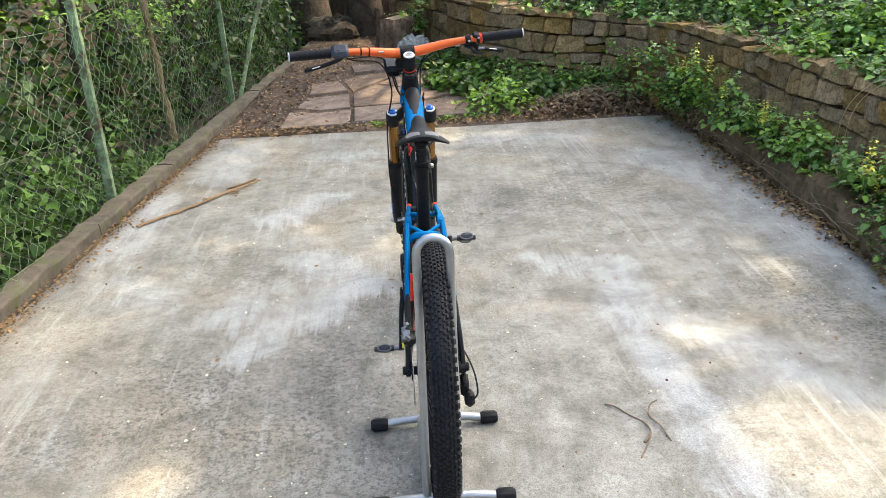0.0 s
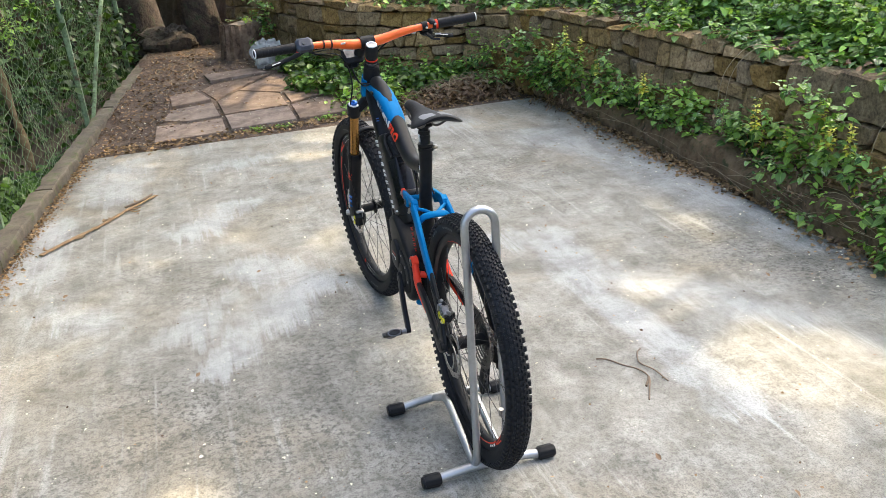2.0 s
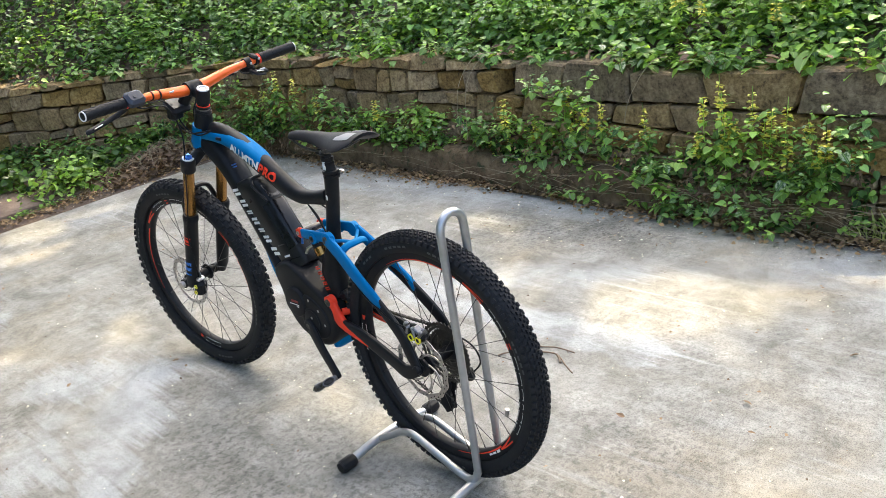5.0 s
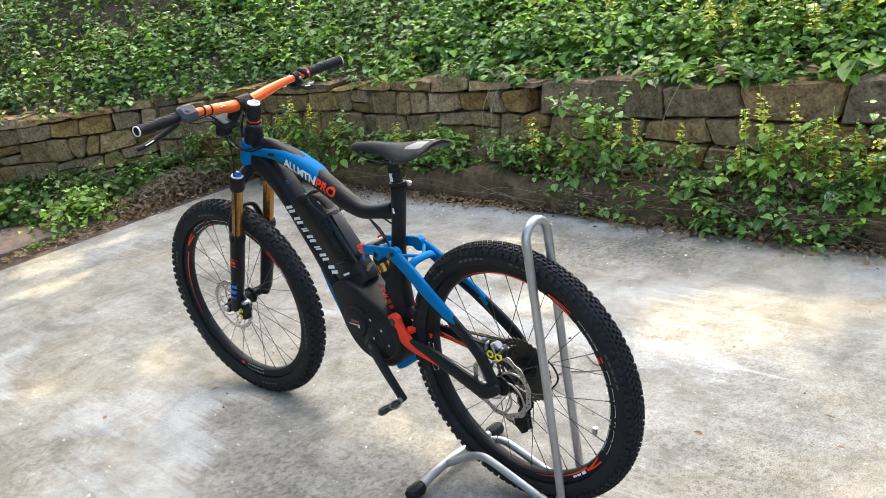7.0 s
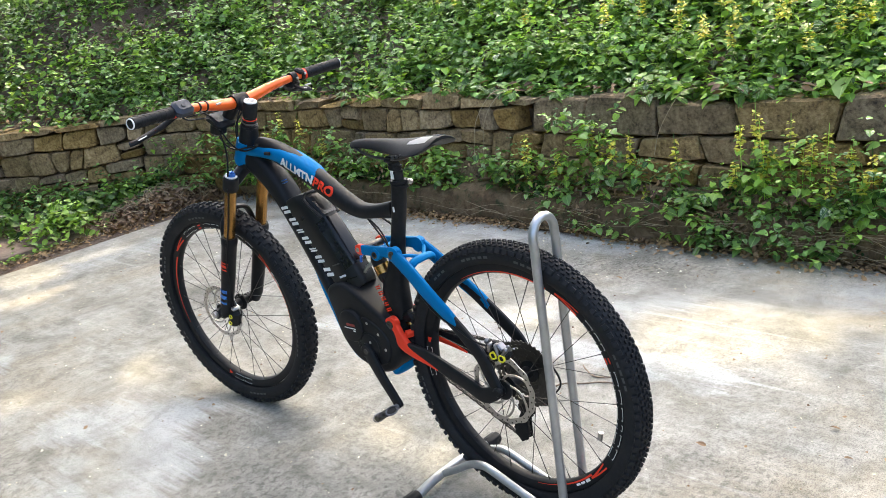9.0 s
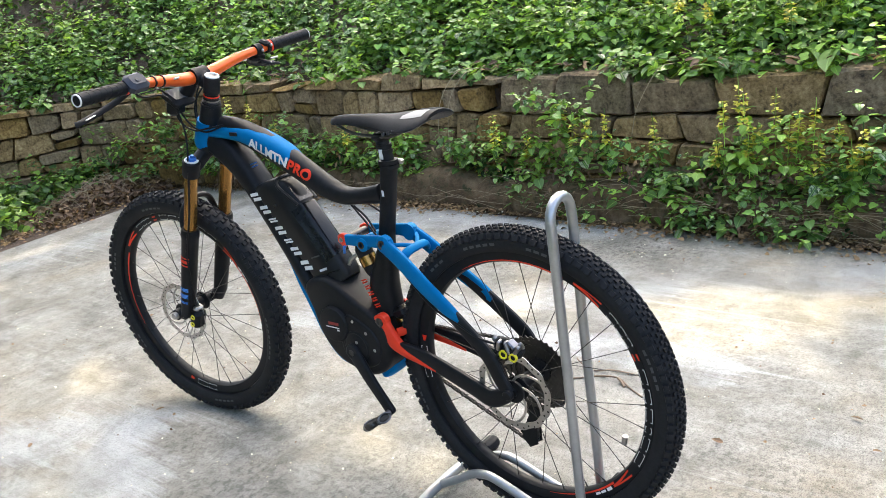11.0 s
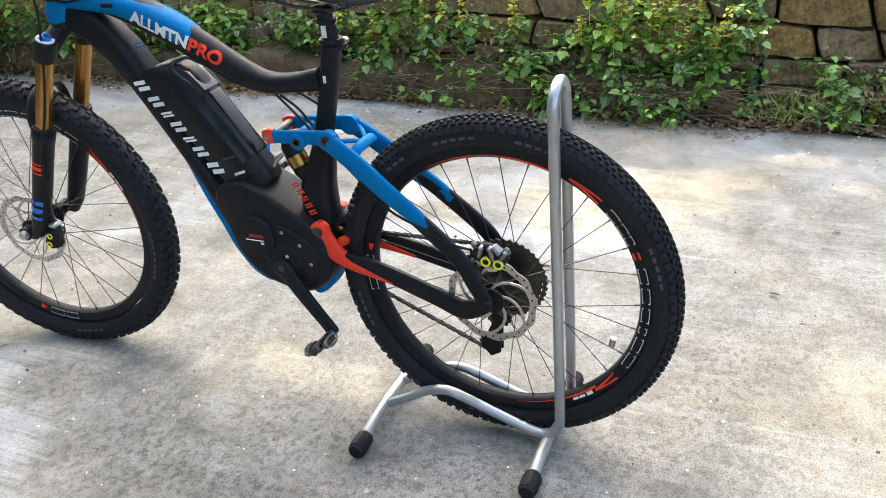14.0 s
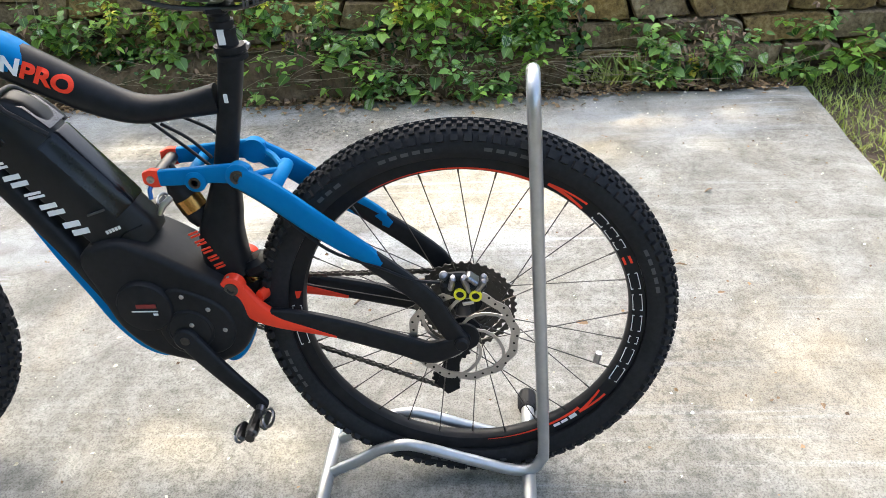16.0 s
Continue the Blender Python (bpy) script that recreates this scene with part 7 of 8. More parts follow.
def bed_plants():
    # green clump and dry leaves beyond the slab
    n = 380
    x, y = scatter(n, 0.35, 1.1, 4.12, 5.0, lambda a, b: np.where(wall_dist(a, b) < 0.05, np.exp(-(((a - 0.78) / 0.20) ** 2 + ((b - 4.36) / 0.20) ** 2)), 0))
    z = height(x, y) + rng.uniform(0.02, 0.24, n) * np.exp(-(((x - 0.78) / 0.3) ** 2 + ((y - 4.36) / 0.3) ** 2))
    cover("weed_clump", "bright green weed clump at the edge of the yard", "weeds", x, y, z, rng.uniform(0.025, 0.06, n), M_LEAF2, (-0.3, 0.8))
    n = 2300
    x, y = scatter(n, 0.25, 1.75, 4.3, 6.2, lambda a, b: np.where((wall_dist(a, b) < 0.05) & (wall_dist(a, b) > -0.75), np.where(b > 4.5, 1.0, 0.25), 0) * (wobble(a, b, 4, 9.0) > 0.42))
    z = height(x, y) + rng.uniform(0.02, 0.24, n) * (0.4 + 0.6 * wobble(x, y, 5))
    cover("bed_plants", "low dark green weeds below the stone wall", "weeds", x, y, z, rng.uniform(0.03, 0.07, n), M_WEED, (-0.3, 0.8))
    n = 3800
    x, y = scatter(n, 0.9, 2.05, 4.03, 4.85, lambda a, b: np.where(wall_dist(a, b) < 0.02, np.exp(-(((a - 1.5) / 0.46) ** 2 + ((b - 4.30) / 0.28) ** 2)), 0))
    z = height(x, y) + rng.uniform(0.0, 1, n) * 0.12 * np.exp(-(((x - 1.5) / 0.4) ** 2 + ((y - 4.3) / 0.25) ** 2))
    cover("dry_leaf_heap", "heap of dry brown leaves and stems", "dry leaves", x, y, z + 0.01, rng.uniform(0.02, 0.07, n), M_DRY, (-0.9, 0.9), LONG)
    # litter on the soil, along the kerb and the wall
    n = 3000
    x, y = scatter(n, -1.6, 0.9, 4.0, 8.4, lambda a, b: np.where((a > kerb_x(b)) & (wall_dist(a, b) < -0.02), np.where(a < -0.75 + 0.15 * (b - 4), 1.0, 0.22), 0))
    cover("soil_litter", "brown leaf litter on the bare soil", "dry leaves", x, y, height(x, y) + 0.008, rng.uniform(0.008, 0.035, n), M_DRY, (-0.25, 0.25))
    n = 1500
    x, y = scatter(n, -1.6, 1.96, -1.1, 7.5, lambda a, b: np.where((a > kerb_x(b) + 0.02) & (wall_dist(a, b) < -0.1), np.where(b > 4.05, 0.8, 0.05 + 0.9 * np.exp(-(((a - 1.9) / 0.12) ** 2))), 0))
    z = np.where(y < 4.0, 0.004, height(x, y) + 0.012)
    cover("fallen_petals", "small pale fallen petals on slab and soil", "petals", x, y, z, rng.uniform(0.006, 0.014, n), M_PETAL, (-0.2, 0.2))
    for name, label, n, mat, lo, hi in (("pale_grit", "pale specks of grit and petals on the concrete", 1500, M_PETAL, 0.003, 0.009), ("dark_grit", "dark crumbs of bark and leaf on the concrete", 700, M_DRY, 0.004, 0.014)):
        x, y = scatter(n, -1.6, 1.95, -1.1, 4.0, lambda a, b: np.where(a > kerb_x(b) + 0.04, 0.25 + 0.75 * np.exp(-((a - 1.95) / 0.5) ** 2), 0))
        cover(name, label, "grit", x, y, np.full(n, 0.004), rng.uniform(lo, hi, n), mat, (-0.2, 0.2), KITE, KITE_F)
    n = 3600
    yy = rng.uniform(-1.0, 4.0, n)
    xx = kerb_x(yy) + 0.015 + np.abs(rng.normal(0, 0.045, n)) * (0.35 + wobble(yy * 0, yy, 2.2, 3.0))
    cover("kerb_litter", "ochre leaf litter along the kerb", "dry leaves", xx, yy, np.full(n, 0.005) + rng.uniform(0, 0.008, n), rng.uniform(0.005, 0.019, n), M_DRY2, (-0.3, 0.3))
    n = 5200
    yy = rng.uniform(-1.1, 4.0, n)
    xx = 2.0 - np.abs(rng.normal(0, 0.07, n)) * (0.5 + wobble(yy * 0, yy, 2.4, 6.0))
    n2 = 1600
    x2 = rng.uniform(-1.2, 1.9, n2)
    y2 = 4.06 + 0.05 * x2 * (x2 < 0.9) + rng.normal(0, 0.06, n2)
    cover("joint_litter", "brown litter in the joint behind the slab", "dry leaves", x2, y2, np.full(n2, 0.004) + rng.uniform(0, 0.012, n2), rng.uniform(0.008, 0.035, n2), M_DRY2, (-0.3, 0.3))
    cover("edge_litter", "crumbled brown litter along the wall foot", "dry leaves", xx, yy, np.full(n, 0.004) + rng.uniform(0, 0.01, n), rng.uniform(0.006, 0.028, n), M_DRY2, (-0.4, 0.4))
    # grass by the slab's end
    n = 26000
    x, y = scatter(n, -3.0, 2.3, -3.6, -1.15, lambda a, b: np.clip((b + 3.6) / 1.5, 0.15, 1) * np.where(a > 0.4, 1, 0.25))
    ob = leaf_mesh("grass", np.stack([x, y, height(x, y) - 0.005], -1), rng.uniform(0, 6.28, n), rng.uniform(0.5, 1.35, n), rng.normal(0, 0.2, n), rng.uniform(0.018, 0.060, n), M_GRASS, BLADE, BLADE_F)
    tagged(ob, "rough green grass beside the slab", "grass", kind="stuff")
    n = 300
    x = 2.03 + rng.uniform(-0.05, 0.05, n)
    y = np.concatenate([rng.normal(-0.52, 0.12, 110), rng.uniform(-1.2, -0.2, 190)])
    ob = leaf_mesh("wall_grass", np.stack([x, y, np.full(n, 0.0)], -1), rng.uniform(0, 6.28, n), rng.uniform(0.7, 1.5, n), rng.normal(0, 0.2, n), rng.uniform(0.04, 0.15, n) * np.where(np.arange(n) < 110, 1, 0.6), M_GRASS, BLADE, BLADE_F)
    tagged(ob, "tuft of long grass at the wall foot", "grass", kind="stuff")


# weed green with some shade mixed into the colour
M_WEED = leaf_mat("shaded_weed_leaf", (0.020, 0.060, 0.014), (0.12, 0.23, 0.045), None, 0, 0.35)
M_DRY2 = leaf_mat("ochre_litter", (0.12, 0.070, 0.034), (0.32, 0.205, 0.100), None, 0, 0.1, 0.8)
bed_plants()


def dry_stems():
    """Bare runners that arch over and trail along the foot of the wall."""
    g = Geo()
    rnd = random.Random(21)
    for _ in range(120):
        y = rnd.uniform(-0.4, 1.6) if rnd.random() < 0.75 else rnd.uniform(-1.0, 3.6)
        p, t, o = wall_at(s_of(y))
        a = p + o * rnd.uniform(0.10, 0.24)
        ln = rnd.uniform(0.15, 0.7) * rnd.choice((-1, 1))
        z0 = rnd.uniform(0.005, 0.14)
        pts = [a + Vector((0, 0, z0)), a + t * ln * 0.5 + o * rnd.uniform(-0.02, 0.04) + Vector((0, 0, z0 + rnd.uniform(-0.01, 0.07))), a + t * ln + o * rnd.uniform(-0.03, 0.05) + Vector((0, 0, rnd.uniform(0.01, 0.12)))]
        g.sweep(curve([tuple(q) for q in pts], 4), rnd.uniform(0.0006, 0.0012), n=4)
    for y, z1 in ((1.72, 0.30), (1.66, 0.22), (0.60, 0.40)):
        p, t, o = wall_at(s_of(y))
        pts = [p - o * 0.05 + Vector((0, 0, 0.67)), p + o * 0.06 + t * 0.03 + Vector((0, 0, 0.66)), p + o * 0.14 + t * 0.09 + Vector((0, 0, 0.52)), p + o * 0.15 + t * 0.12 + Vector((0, 0, z1))]
        g.sweep(curve([tuple(q) for q in pts], 5), 0.0018, n=4)
    tagged(part("dry_runners", g, M_STRAW), "bare dry runners trailing along the wall", "dry stems", kind="stuff")
    n = 420
    s = rng.uniform(2.5, WALL_S[-1] - 3, n)
    X = []
    for k in s:
        p, t, o = wall_at(float(k))
        q = p - o * rng.uniform(-0.03, 0.22)
        X.append((q.x, q.y, WALL_TOP + 0.02 + rng.uniform(-0.02, 0.03)))
    X = np.array(X)
    cover("wall_top_litter", "dry leaves and stalks on the wall top", "dry leaves", X[:, 0], X[:, 1], X[:, 2], rng.uniform(0.02, 0.07, n), M_DRY, (-0.5, 0.4), LONG)


dry_stems()


def heap_stalks():
    g = Geo()
    rnd = random.Random(8)
    for _ in range(160):
        x, y = rnd.gauss(1.45, 0.26), rnd.gauss(4.33, 0.15)
        if wall_dist(x, y) > -0.02 or y < 4.08:
            continue
        h = 0.11 * math.exp(-(((x - 1.5) / 0.4) ** 2 + ((y - 4.3) / 0.25) ** 2)) + 0.02 + float(height(x, y))
        a, ln = rnd.uniform(0, 6.28), rnd.uniform(0.06, 0.2)
        dx, dy = math.cos(a) * ln / 2, math.sin(a) * ln / 2
        g.sweep(curve([(x - dx, y - dy, h + rnd.uniform(-0.03, 0.02)), (x, y, h + rnd.uniform(0, 0.05)), (x + dx, y + dy, h + rnd.uniform(-0.04, 0.03))], 3), rnd.uniform(0.0012, 0.0025), n=4)
    tagged(part("dry_stalks", g, M_STRAW), "pale dry stalks lying over the leaf heap", "dry stems", kind="stuff")


heap_stalks()


# ---- woods beyond the fence and above the bank ----
def build_tree(name, label, x, y, z, r, ht, lean, limbs, seed, crown=None):
    rnd = random.Random(seed)
    tree = thing(name, label, "tree", at=(x, y, z))
    g = Geo()
    n = 9
    bow = min(0.04, r * 0.35)
    path = [(lean[0] * (k / n) ** 1.3 + bow * math.sin(k + seed), lean[1] * (k / n) ** 1.3 + bow * math.cos(k * 1.3 + seed), ht * k / n - 0.15) for k in range(n + 1)]
    g.sweep(curve(path, 3), [r * (1.35 - 0.35 * min(1, k / 4)) * (1 - 0.65 * k / (3 * n)) + 0.01 * math.sin(k * 2.1) for k in range(3 * n + 1)], n=22 if r > 0.1 else 14)
    ends = [Vector(path[-1])]
    for i in range(limbs):
        k = rnd.randint(5, n)
        p = Vector(path[k])
        a = rnd.uniform(0, 6.28) if crown is None else math.atan2(crown[1] - p.y, crown[0] - p.x) + rnd.uniform(-1.2, 1.2)
        ln = rnd.uniform(0.25, 0.5) * ht
        e = p + Vector((math.cos(a) * ln, math.sin(a) * ln, ln * rnd.uniform(0.2, 0.7)))
        mid = (p + e) / 2 + Vector((0, 0, -0.08 * ln))
        g.sweep(curve([tuple(p), tuple(mid), tuple(e)], 4), [r * 0.42 * (1 - 0.8 * j / 8) for j in range(9)], n=8)
        ends.append(e)
    if r > 0.1:
        # ridges and hollows of old bark
        g.v = [tuple(Vector(p) * 1.0 + Vector((p[0], p[1], 0)).normalized() * (0.10 * r * noise.noise(Vector((p[0] * 9, p[1] * 9, p[2] * 1.6))))) if p[2] < 2.5 else p for p in g.v]
    part("trunk", g, M_BARK if r > 0.05 else M_YOUNG, tree, "brown bark trunk and limbs")
    return tree, ends


def crown_leaves(tree, centre, radii, n, clumps, size, seed, gaps=()):
    """A crown of leafy clumps with real gaps; gaps: (x, y, half x, half y) on the yard that the sun reaches."""
    r2 = np.random.default_rng(seed)
    c = r2.normal(0, 1, (clumps, 3))
    c /= np.linalg.norm(c, axis=1)[:, None]
    c *= r2.uniform(0.2, 1.0, clumps)[:, None] ** 0.5
    c = c * np.array(radii) + np.array(centre)
    which = r2.integers(0, clumps, n)
    pos = c[which] + r2.normal(0, 1, (n, 3)) * np.array([0.45, 0.45, 0.28]) * (np.mean(radii) / 2.6)
    way = np.array(SUN_WAY)
    wpos = pos + np.array(tree.location)
    foot = wpos[:, :2] - way[:2] * (wpos[:, 2:3] / way[2])
    keep = np.ones(n, bool)
    for gx, gy, ga, gb in gaps:
        keep &= ((foot[:, 0] - gx) / (ga + 0.06)) ** 2 + ((foot[:, 1] - gy) / (gb + 0.06)) ** 2 > 1
    pos = pos[keep]
    m = len(pos)
    return leaf_mesh("crown", pos, r2.uniform(0, 6.28, m), r2.uniform(-0.8, 0.5, m), r2.normal(0, 0.4, m), size * r2.uniform(0.6, 1.4, m), M_CROWN, KITE, KITE_F, tree)


# places on the yard and the bed that the sun reaches through the crowns: x, y and half widths
GAPS = [(1.0, 0.35, 0.16, 0.55), (1.25, -0.1, 0.20, 0.22), (1.55, -0.50, 0.14, 0.20), (-0.82, 0.10, 0.10, 0.12), (-0.41, 0.16, 0.07, 0.14), (0.27, 3.75, 0.20, 0.22), (-0.05, 5.2, 0.36, 0.55), (0.72, 3.66, 0.05, 0.10), (0.75, 2.5, 0.06, 0.25),
        (0.07, 0.93, 0.06, 0.12), (0.06, 0.76, 0.06, 0.14), (0.03, 0.58, 0.06, 0.14), (0.0, 0.40, 0.06, 0.13), (0.10, 3.3, 0.2, 0.12), (-0.1, 1.9, 0.10, 0.2), (1.5, 1.3, 0.08, 0.3), (3.3, -0.1, 1.3, 1.6), (4.8, -0.2, 1.2, 1.6), (3.2, -1.4, 1.2, 1.0)]


def far_woods():
    # trunks seen at the back of the yard
    t1, _ = build_tree("tree", "old tree with reddish brown bark behind the yard", -0.92, 8.35, 0.02, 0.24, 6.5, (-0.1, 0.9), 4, 3)
    crown_leaves(t1, (0.3, 1.5, 6.6), (2.8, 2.6, 1.6), 5000, 40, 0.16, 31, GAPS)
    t2, _ = build_tree("tree", "leaning tree with reddish brown bark behind the yard", -0.28, 8.05, 0.05, 0.19, 6.0, (-0.5, 1.2), 3, 8)
    crown_leaves(t2, (-1.0, 1.6, 6.2), (2.4, 2.4, 1.5), 4000, 32, 0.16, 32, GAPS)
    t3, _ = build_tree("tree", "tree with pale bark on the bank", 0.80, 6.50, 0.62, 0.105, 5.0, (-0.3, 0.3), 4, 5)
    crown_leaves(t3, (0.8, 1.2, 5.2), (2.2, 2.2, 1.2), 3000, 26, 0.14, 33, GAPS)
    for i, (x, y, r) in enumerate(((-1.70, 4.50, 0.030), (-2.7, 5.6, 0.06), (-3.4, 3.6, 0.08), (-2.3, 7.6, 0.07))):
        t, _ = build_tree("sapling", "slender young tree beyond the fence", x, y, float(height(x, y)), r, 3.6, (-0.35 + 0.2 * i, 0.3), 5, 40 + i)
        crown_leaves(t, (-0.3, 0.2, 3.3), (1.3, 1.5, 0.9), 1800, 26, 0.10, 50 + i)
    # low dense crowns out of view, added to hold back light from the west
    for i, (x, y) in enumerate(((-7.8, 0.5), (-7.6, 4.5), (-7.0, 9.0))):
        t, _ = build_tree("tree", "unseen broad leafy tree added to block the western sky", x, y, float(height(x, y)), 0.16, 4.6, (0.2, 0.2), 6, 110 + i)
        crown_leaves(t, (0.2, 0.2, 3.9), (1.8, 2.6, 2.6), 8000, 80, 0.19, 115 + i)
    for i, (x, y) in enumerate(((-4.6, 2.2), (-4.4, 5.6), (-3.6, 9.2))):
        t, _ = build_tree("tree", "tall leafy tree in the wood beyond the fence", x, y, float(height(x, y)), 0.15, 5.4, (0.3, 0.2), 6, 90 + i)
        crown_leaves(t, (0.5, 0.2, 5.2), (2.5, 2.4, 1.4), 5000, 50, 0.15, 95 + i)
    # undergrowth outside the fence
    n = 12000
    y = rng.uniform(-2.0, 11.0, n)
    k = 0.16 + 3.2 * rng.uniform(0, 1, n) ** 1.6
    x = kerb_x(y) - k
    top = 0.35 + 1.5 * wobble(x, y, 1.7, 5.0)
    top = np.where((y > 3.2) & (y < 4.7) & (k < 0.6), 0.22, top)
    z = height(x, y) + top * rng.uniform(0.02, 1.0, n)
    # a dark hollow between the posts
    ok = (y < 2.7) | (y > 6.2) | (k > 1.7) | (rng.uniform(0, 1, n) < 0.25)
    x, y, z = x[ok], y[ok], z[ok]
    cover("undergrowth", "undergrowth beyond the fence, canopy shade put into its green", "shrubs", x, y, z, rng.uniform(0.035, 0.080, len(x)), M_THICKET, (-0.2, 0.9), OVATE, OVATE_F)
    n = 8000
    y = rng.uniform(-1.5, 4.6, n)
    k = 0.17 + 0.8 * rng.uniform(0, 1, n) ** 1.4
    x = kerb_x(y) - k
    z = height(x, y) + (0.15 + 0.75 * wobble(x, y, 3.1, 8.0)) * rng.uniform(0.0, 1.0, n) * np.where(y > 3.2, 0.3, 1.0)
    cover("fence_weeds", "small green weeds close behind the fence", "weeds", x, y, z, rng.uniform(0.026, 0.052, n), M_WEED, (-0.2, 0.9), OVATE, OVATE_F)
    n = 9000
    y = rng.uniform(6.5, 16.0, n)
    x = rng.uniform(-9, 0.5, n)
    ok = (wall_dist(x, y) < -0.2) & ((x < kerb_x(y) - 0.2) | (y > 9.4))
    x, y = x[ok], y[ok]
    z = height(x, y) + rng.uniform(0.0, 2.6, len(x))
    cover("far_undergrowth", "thicket at the back of the wood, canopy shade put into its green", "shrubs", x, y, z, rng.uniform(0.08, 0.18, len(x)), M_THICKET, (-0.2, 0.9))


far_woods()


def low_branches():
    """Fresh leaves of low twigs that hang in the light behind the fence."""
    spots = [(-2.09, 4.7, 0.86), (-1.87, 4.75, 0.80), (-1.70, 4.8, 0.84), (-2.30, 4.7, 1.0), (-2.45, 4.4, 1.15), (-2.25, 4.2, 1.10), (-1.55, 5.6, 0.95), (-2.0, 3.2, 1.25), (-2.3, 2.6, 1.15)]
    base = np.concatenate([np.array(c) + rng.normal(0, 1, (26, 3)) * np.array((0.13, 0.16, 0.09)) for c in spots])
    n = len(base)
    way = np.stack([rng.normal(0.2, 0.5, n), rng.normal(-0.2, 0.5, n), rng.normal(-0.4, 0.3, n)], -1)
    way /= np.linalg.norm(way, axis=1)[:, None]
    sprigs(base, way, rng.uniform(0.06, 0.14, n), rng.uniform(0.030, 0.055, n), 3, M_LEAF2, "hanging_foliage", "fresh light green leaves on twigs behind the fence", "foliage")
    g = Geo()
    for c in spots:
        g.sweep(curve([(c[0] - 0.35, c[1] + 0.3, c[2] + 0.55), (c[0] - 0.1, c[1] + 0.1, c[2] + 0.25), c, (c[0] + 0.06, c[1] - 0.05, c[2] - 0.14)], 4), 0.004, n=5)
    tagged(part("thin_twigs", g, M_YOUNG), "thin brown twigs carrying the fresh leaves", "twigs", kind="stuff")


low_branches()


def shade_trees():
    """Unseen tall trees added up the bank, whose crowns keep most of the sun off the yard."""
    for i, (x, y, cx, cy, cz, rad) in enumerate(((7.2, 3.2, -1.6, -1.4, 5.7, (2.6, 2.6, 1.5)), (5.6, 4.6, -0.3, 0.3, 6.2, (2.6, 2.6, 1.5)), (7.6, -1.6, -1.2, 1.0, 6.4, (2.8, 2.4, 1.5)), (7.9, 6.4, 1.1, 0.6, 5.7, (2.2, 2.2, 1.3)), (7.9, 9.2, 0.6, 0.5, 5.7, (2.2, 2.2, 1.3)), (9.6, 4.6, 0.4, 0.6, 5.9, (2.4, 2.4, 1.4)))):
        # each tree stands further up the sun's way, so that its shade falls on the same ground
        far = SUN_WAY * 5.0
        z = float(height(x + far.x, y + far.y))
        t, _ = build_tree("tree", "unseen tall leafy tree added to shade yard and bank", x + far.x, y + far.y, z, 0.20, 9.6, (-0.4, 0.3), 6, 70 + i)
        crown_leaves(t, (cx, cy, cz - 0.3 + float(height(x, y)) + far.z - z), rad, 9000, 90, 0.13, 80 + i, GAPS)
    # one more tree out of view, added to dim the back of the bank
    x, y = 3.3, 7.6
    t, _ = build_tree("tree", "unseen leafy tree added to darken the bank and back wall", x, y, float(height(x, y)), 0.14, 3.4, (-0.2, -0.2), 6, 78)
    crown_leaves(t, (-0.5, -0.7, 3.0), (2.2, 2.2, 0.9), 2400, 40, 0.14, 88, GAPS)


shade_trees()


# ---- paving flags beyond the slab ----
def paving():
    rnd = random.Random(9)
    hold = thing("paving", "uneven pinkish and grey stone paving flags in bare soil", "paving", kind="structure")
    flags = [[(-0.33, 4.13), (0.14, 4.16), (0.15, 4.63), (-0.34, 4.58)], [(0.16, 4.16), (0.52, 4.20), (0.56, 4.92), (0.17, 4.66)], [(-0.86, 4.07), (-0.36, 4.12), (-0.36, 4.57), (-0.62, 4.52), (-0.84, 4.60)],
             [(-0.16, 5.44), (0.16, 5.16), (0.54, 5.60), (0.20, 5.93)], [(-0.34, 4.61), (0.15, 4.66), (0.15, 5.14), (-0.16, 5.41), (-0.36, 5.10)], [(0.18, 4.69), (0.56, 4.95), (0.60, 5.45), (0.55, 5.57), (0.18, 5.14)],
             [(-0.80, 4.66), (-0.60, 4.56), (-0.37, 4.61), (-0.39, 5.10), (-0.72, 5.00)], [(-0.46, 5.58), (-0.36, 5.14), (-0.18, 5.45), (0.18, 5.95), (-0.34, 5.78)], [(-0.71, 5.04), (-0.40, 5.13), (-0.49, 5.57), (-0.72, 5.50)], [(-0.36, 5.82), (0.16, 5.98), (0.05, 6.25), (-0.40, 6.15)]]
    for q in flags:
        cx, cy = sum(p[0] for p in q) / len(q), sum(p[1] for p in q) / len(q)
        rim = []
        for (x0, y0), (x1, y1) in zip(q, q[1:] + q[:1]):
            for k in range(6):
                t = k / 6
                x, y = x0 + (x1 - x0) * t - cx, y0 + (y1 - y0) * t - cy
                sh = 1 - 0.004 / math.hypot(x, y) + 0.012 * noise.noise(Vector((x * 9 + cx * 7, y * 9, cy)))
                rim.append((x * sh, y * sh))
        n = len(rim)
        v = [(x, y, -0.04) for x, y in rim] + [(x, y, 0.022) for x, y in rim] + [(x * 0.985, y * 0.985, 0.026) for x, y in rim]
        f = [(i * n + k, i * n + (k + 1) % n, (i + 1) * n + (k + 1) % n, (i + 1) * n + k) for i in range(2) for k in range(n)] + [tuple(range(n)), tuple(2 * n + k for k in range(n))]
        ob = part("flag", Geo().add(v, f), M_PAVE, hold)
        ob.matrix_local = pose(cx, cy, float(height(cx, cy)) - 0.012, rnd.uniform(-0.8, 0.8), rnd.uniform(-0.8, 0.8), 0)


paving()


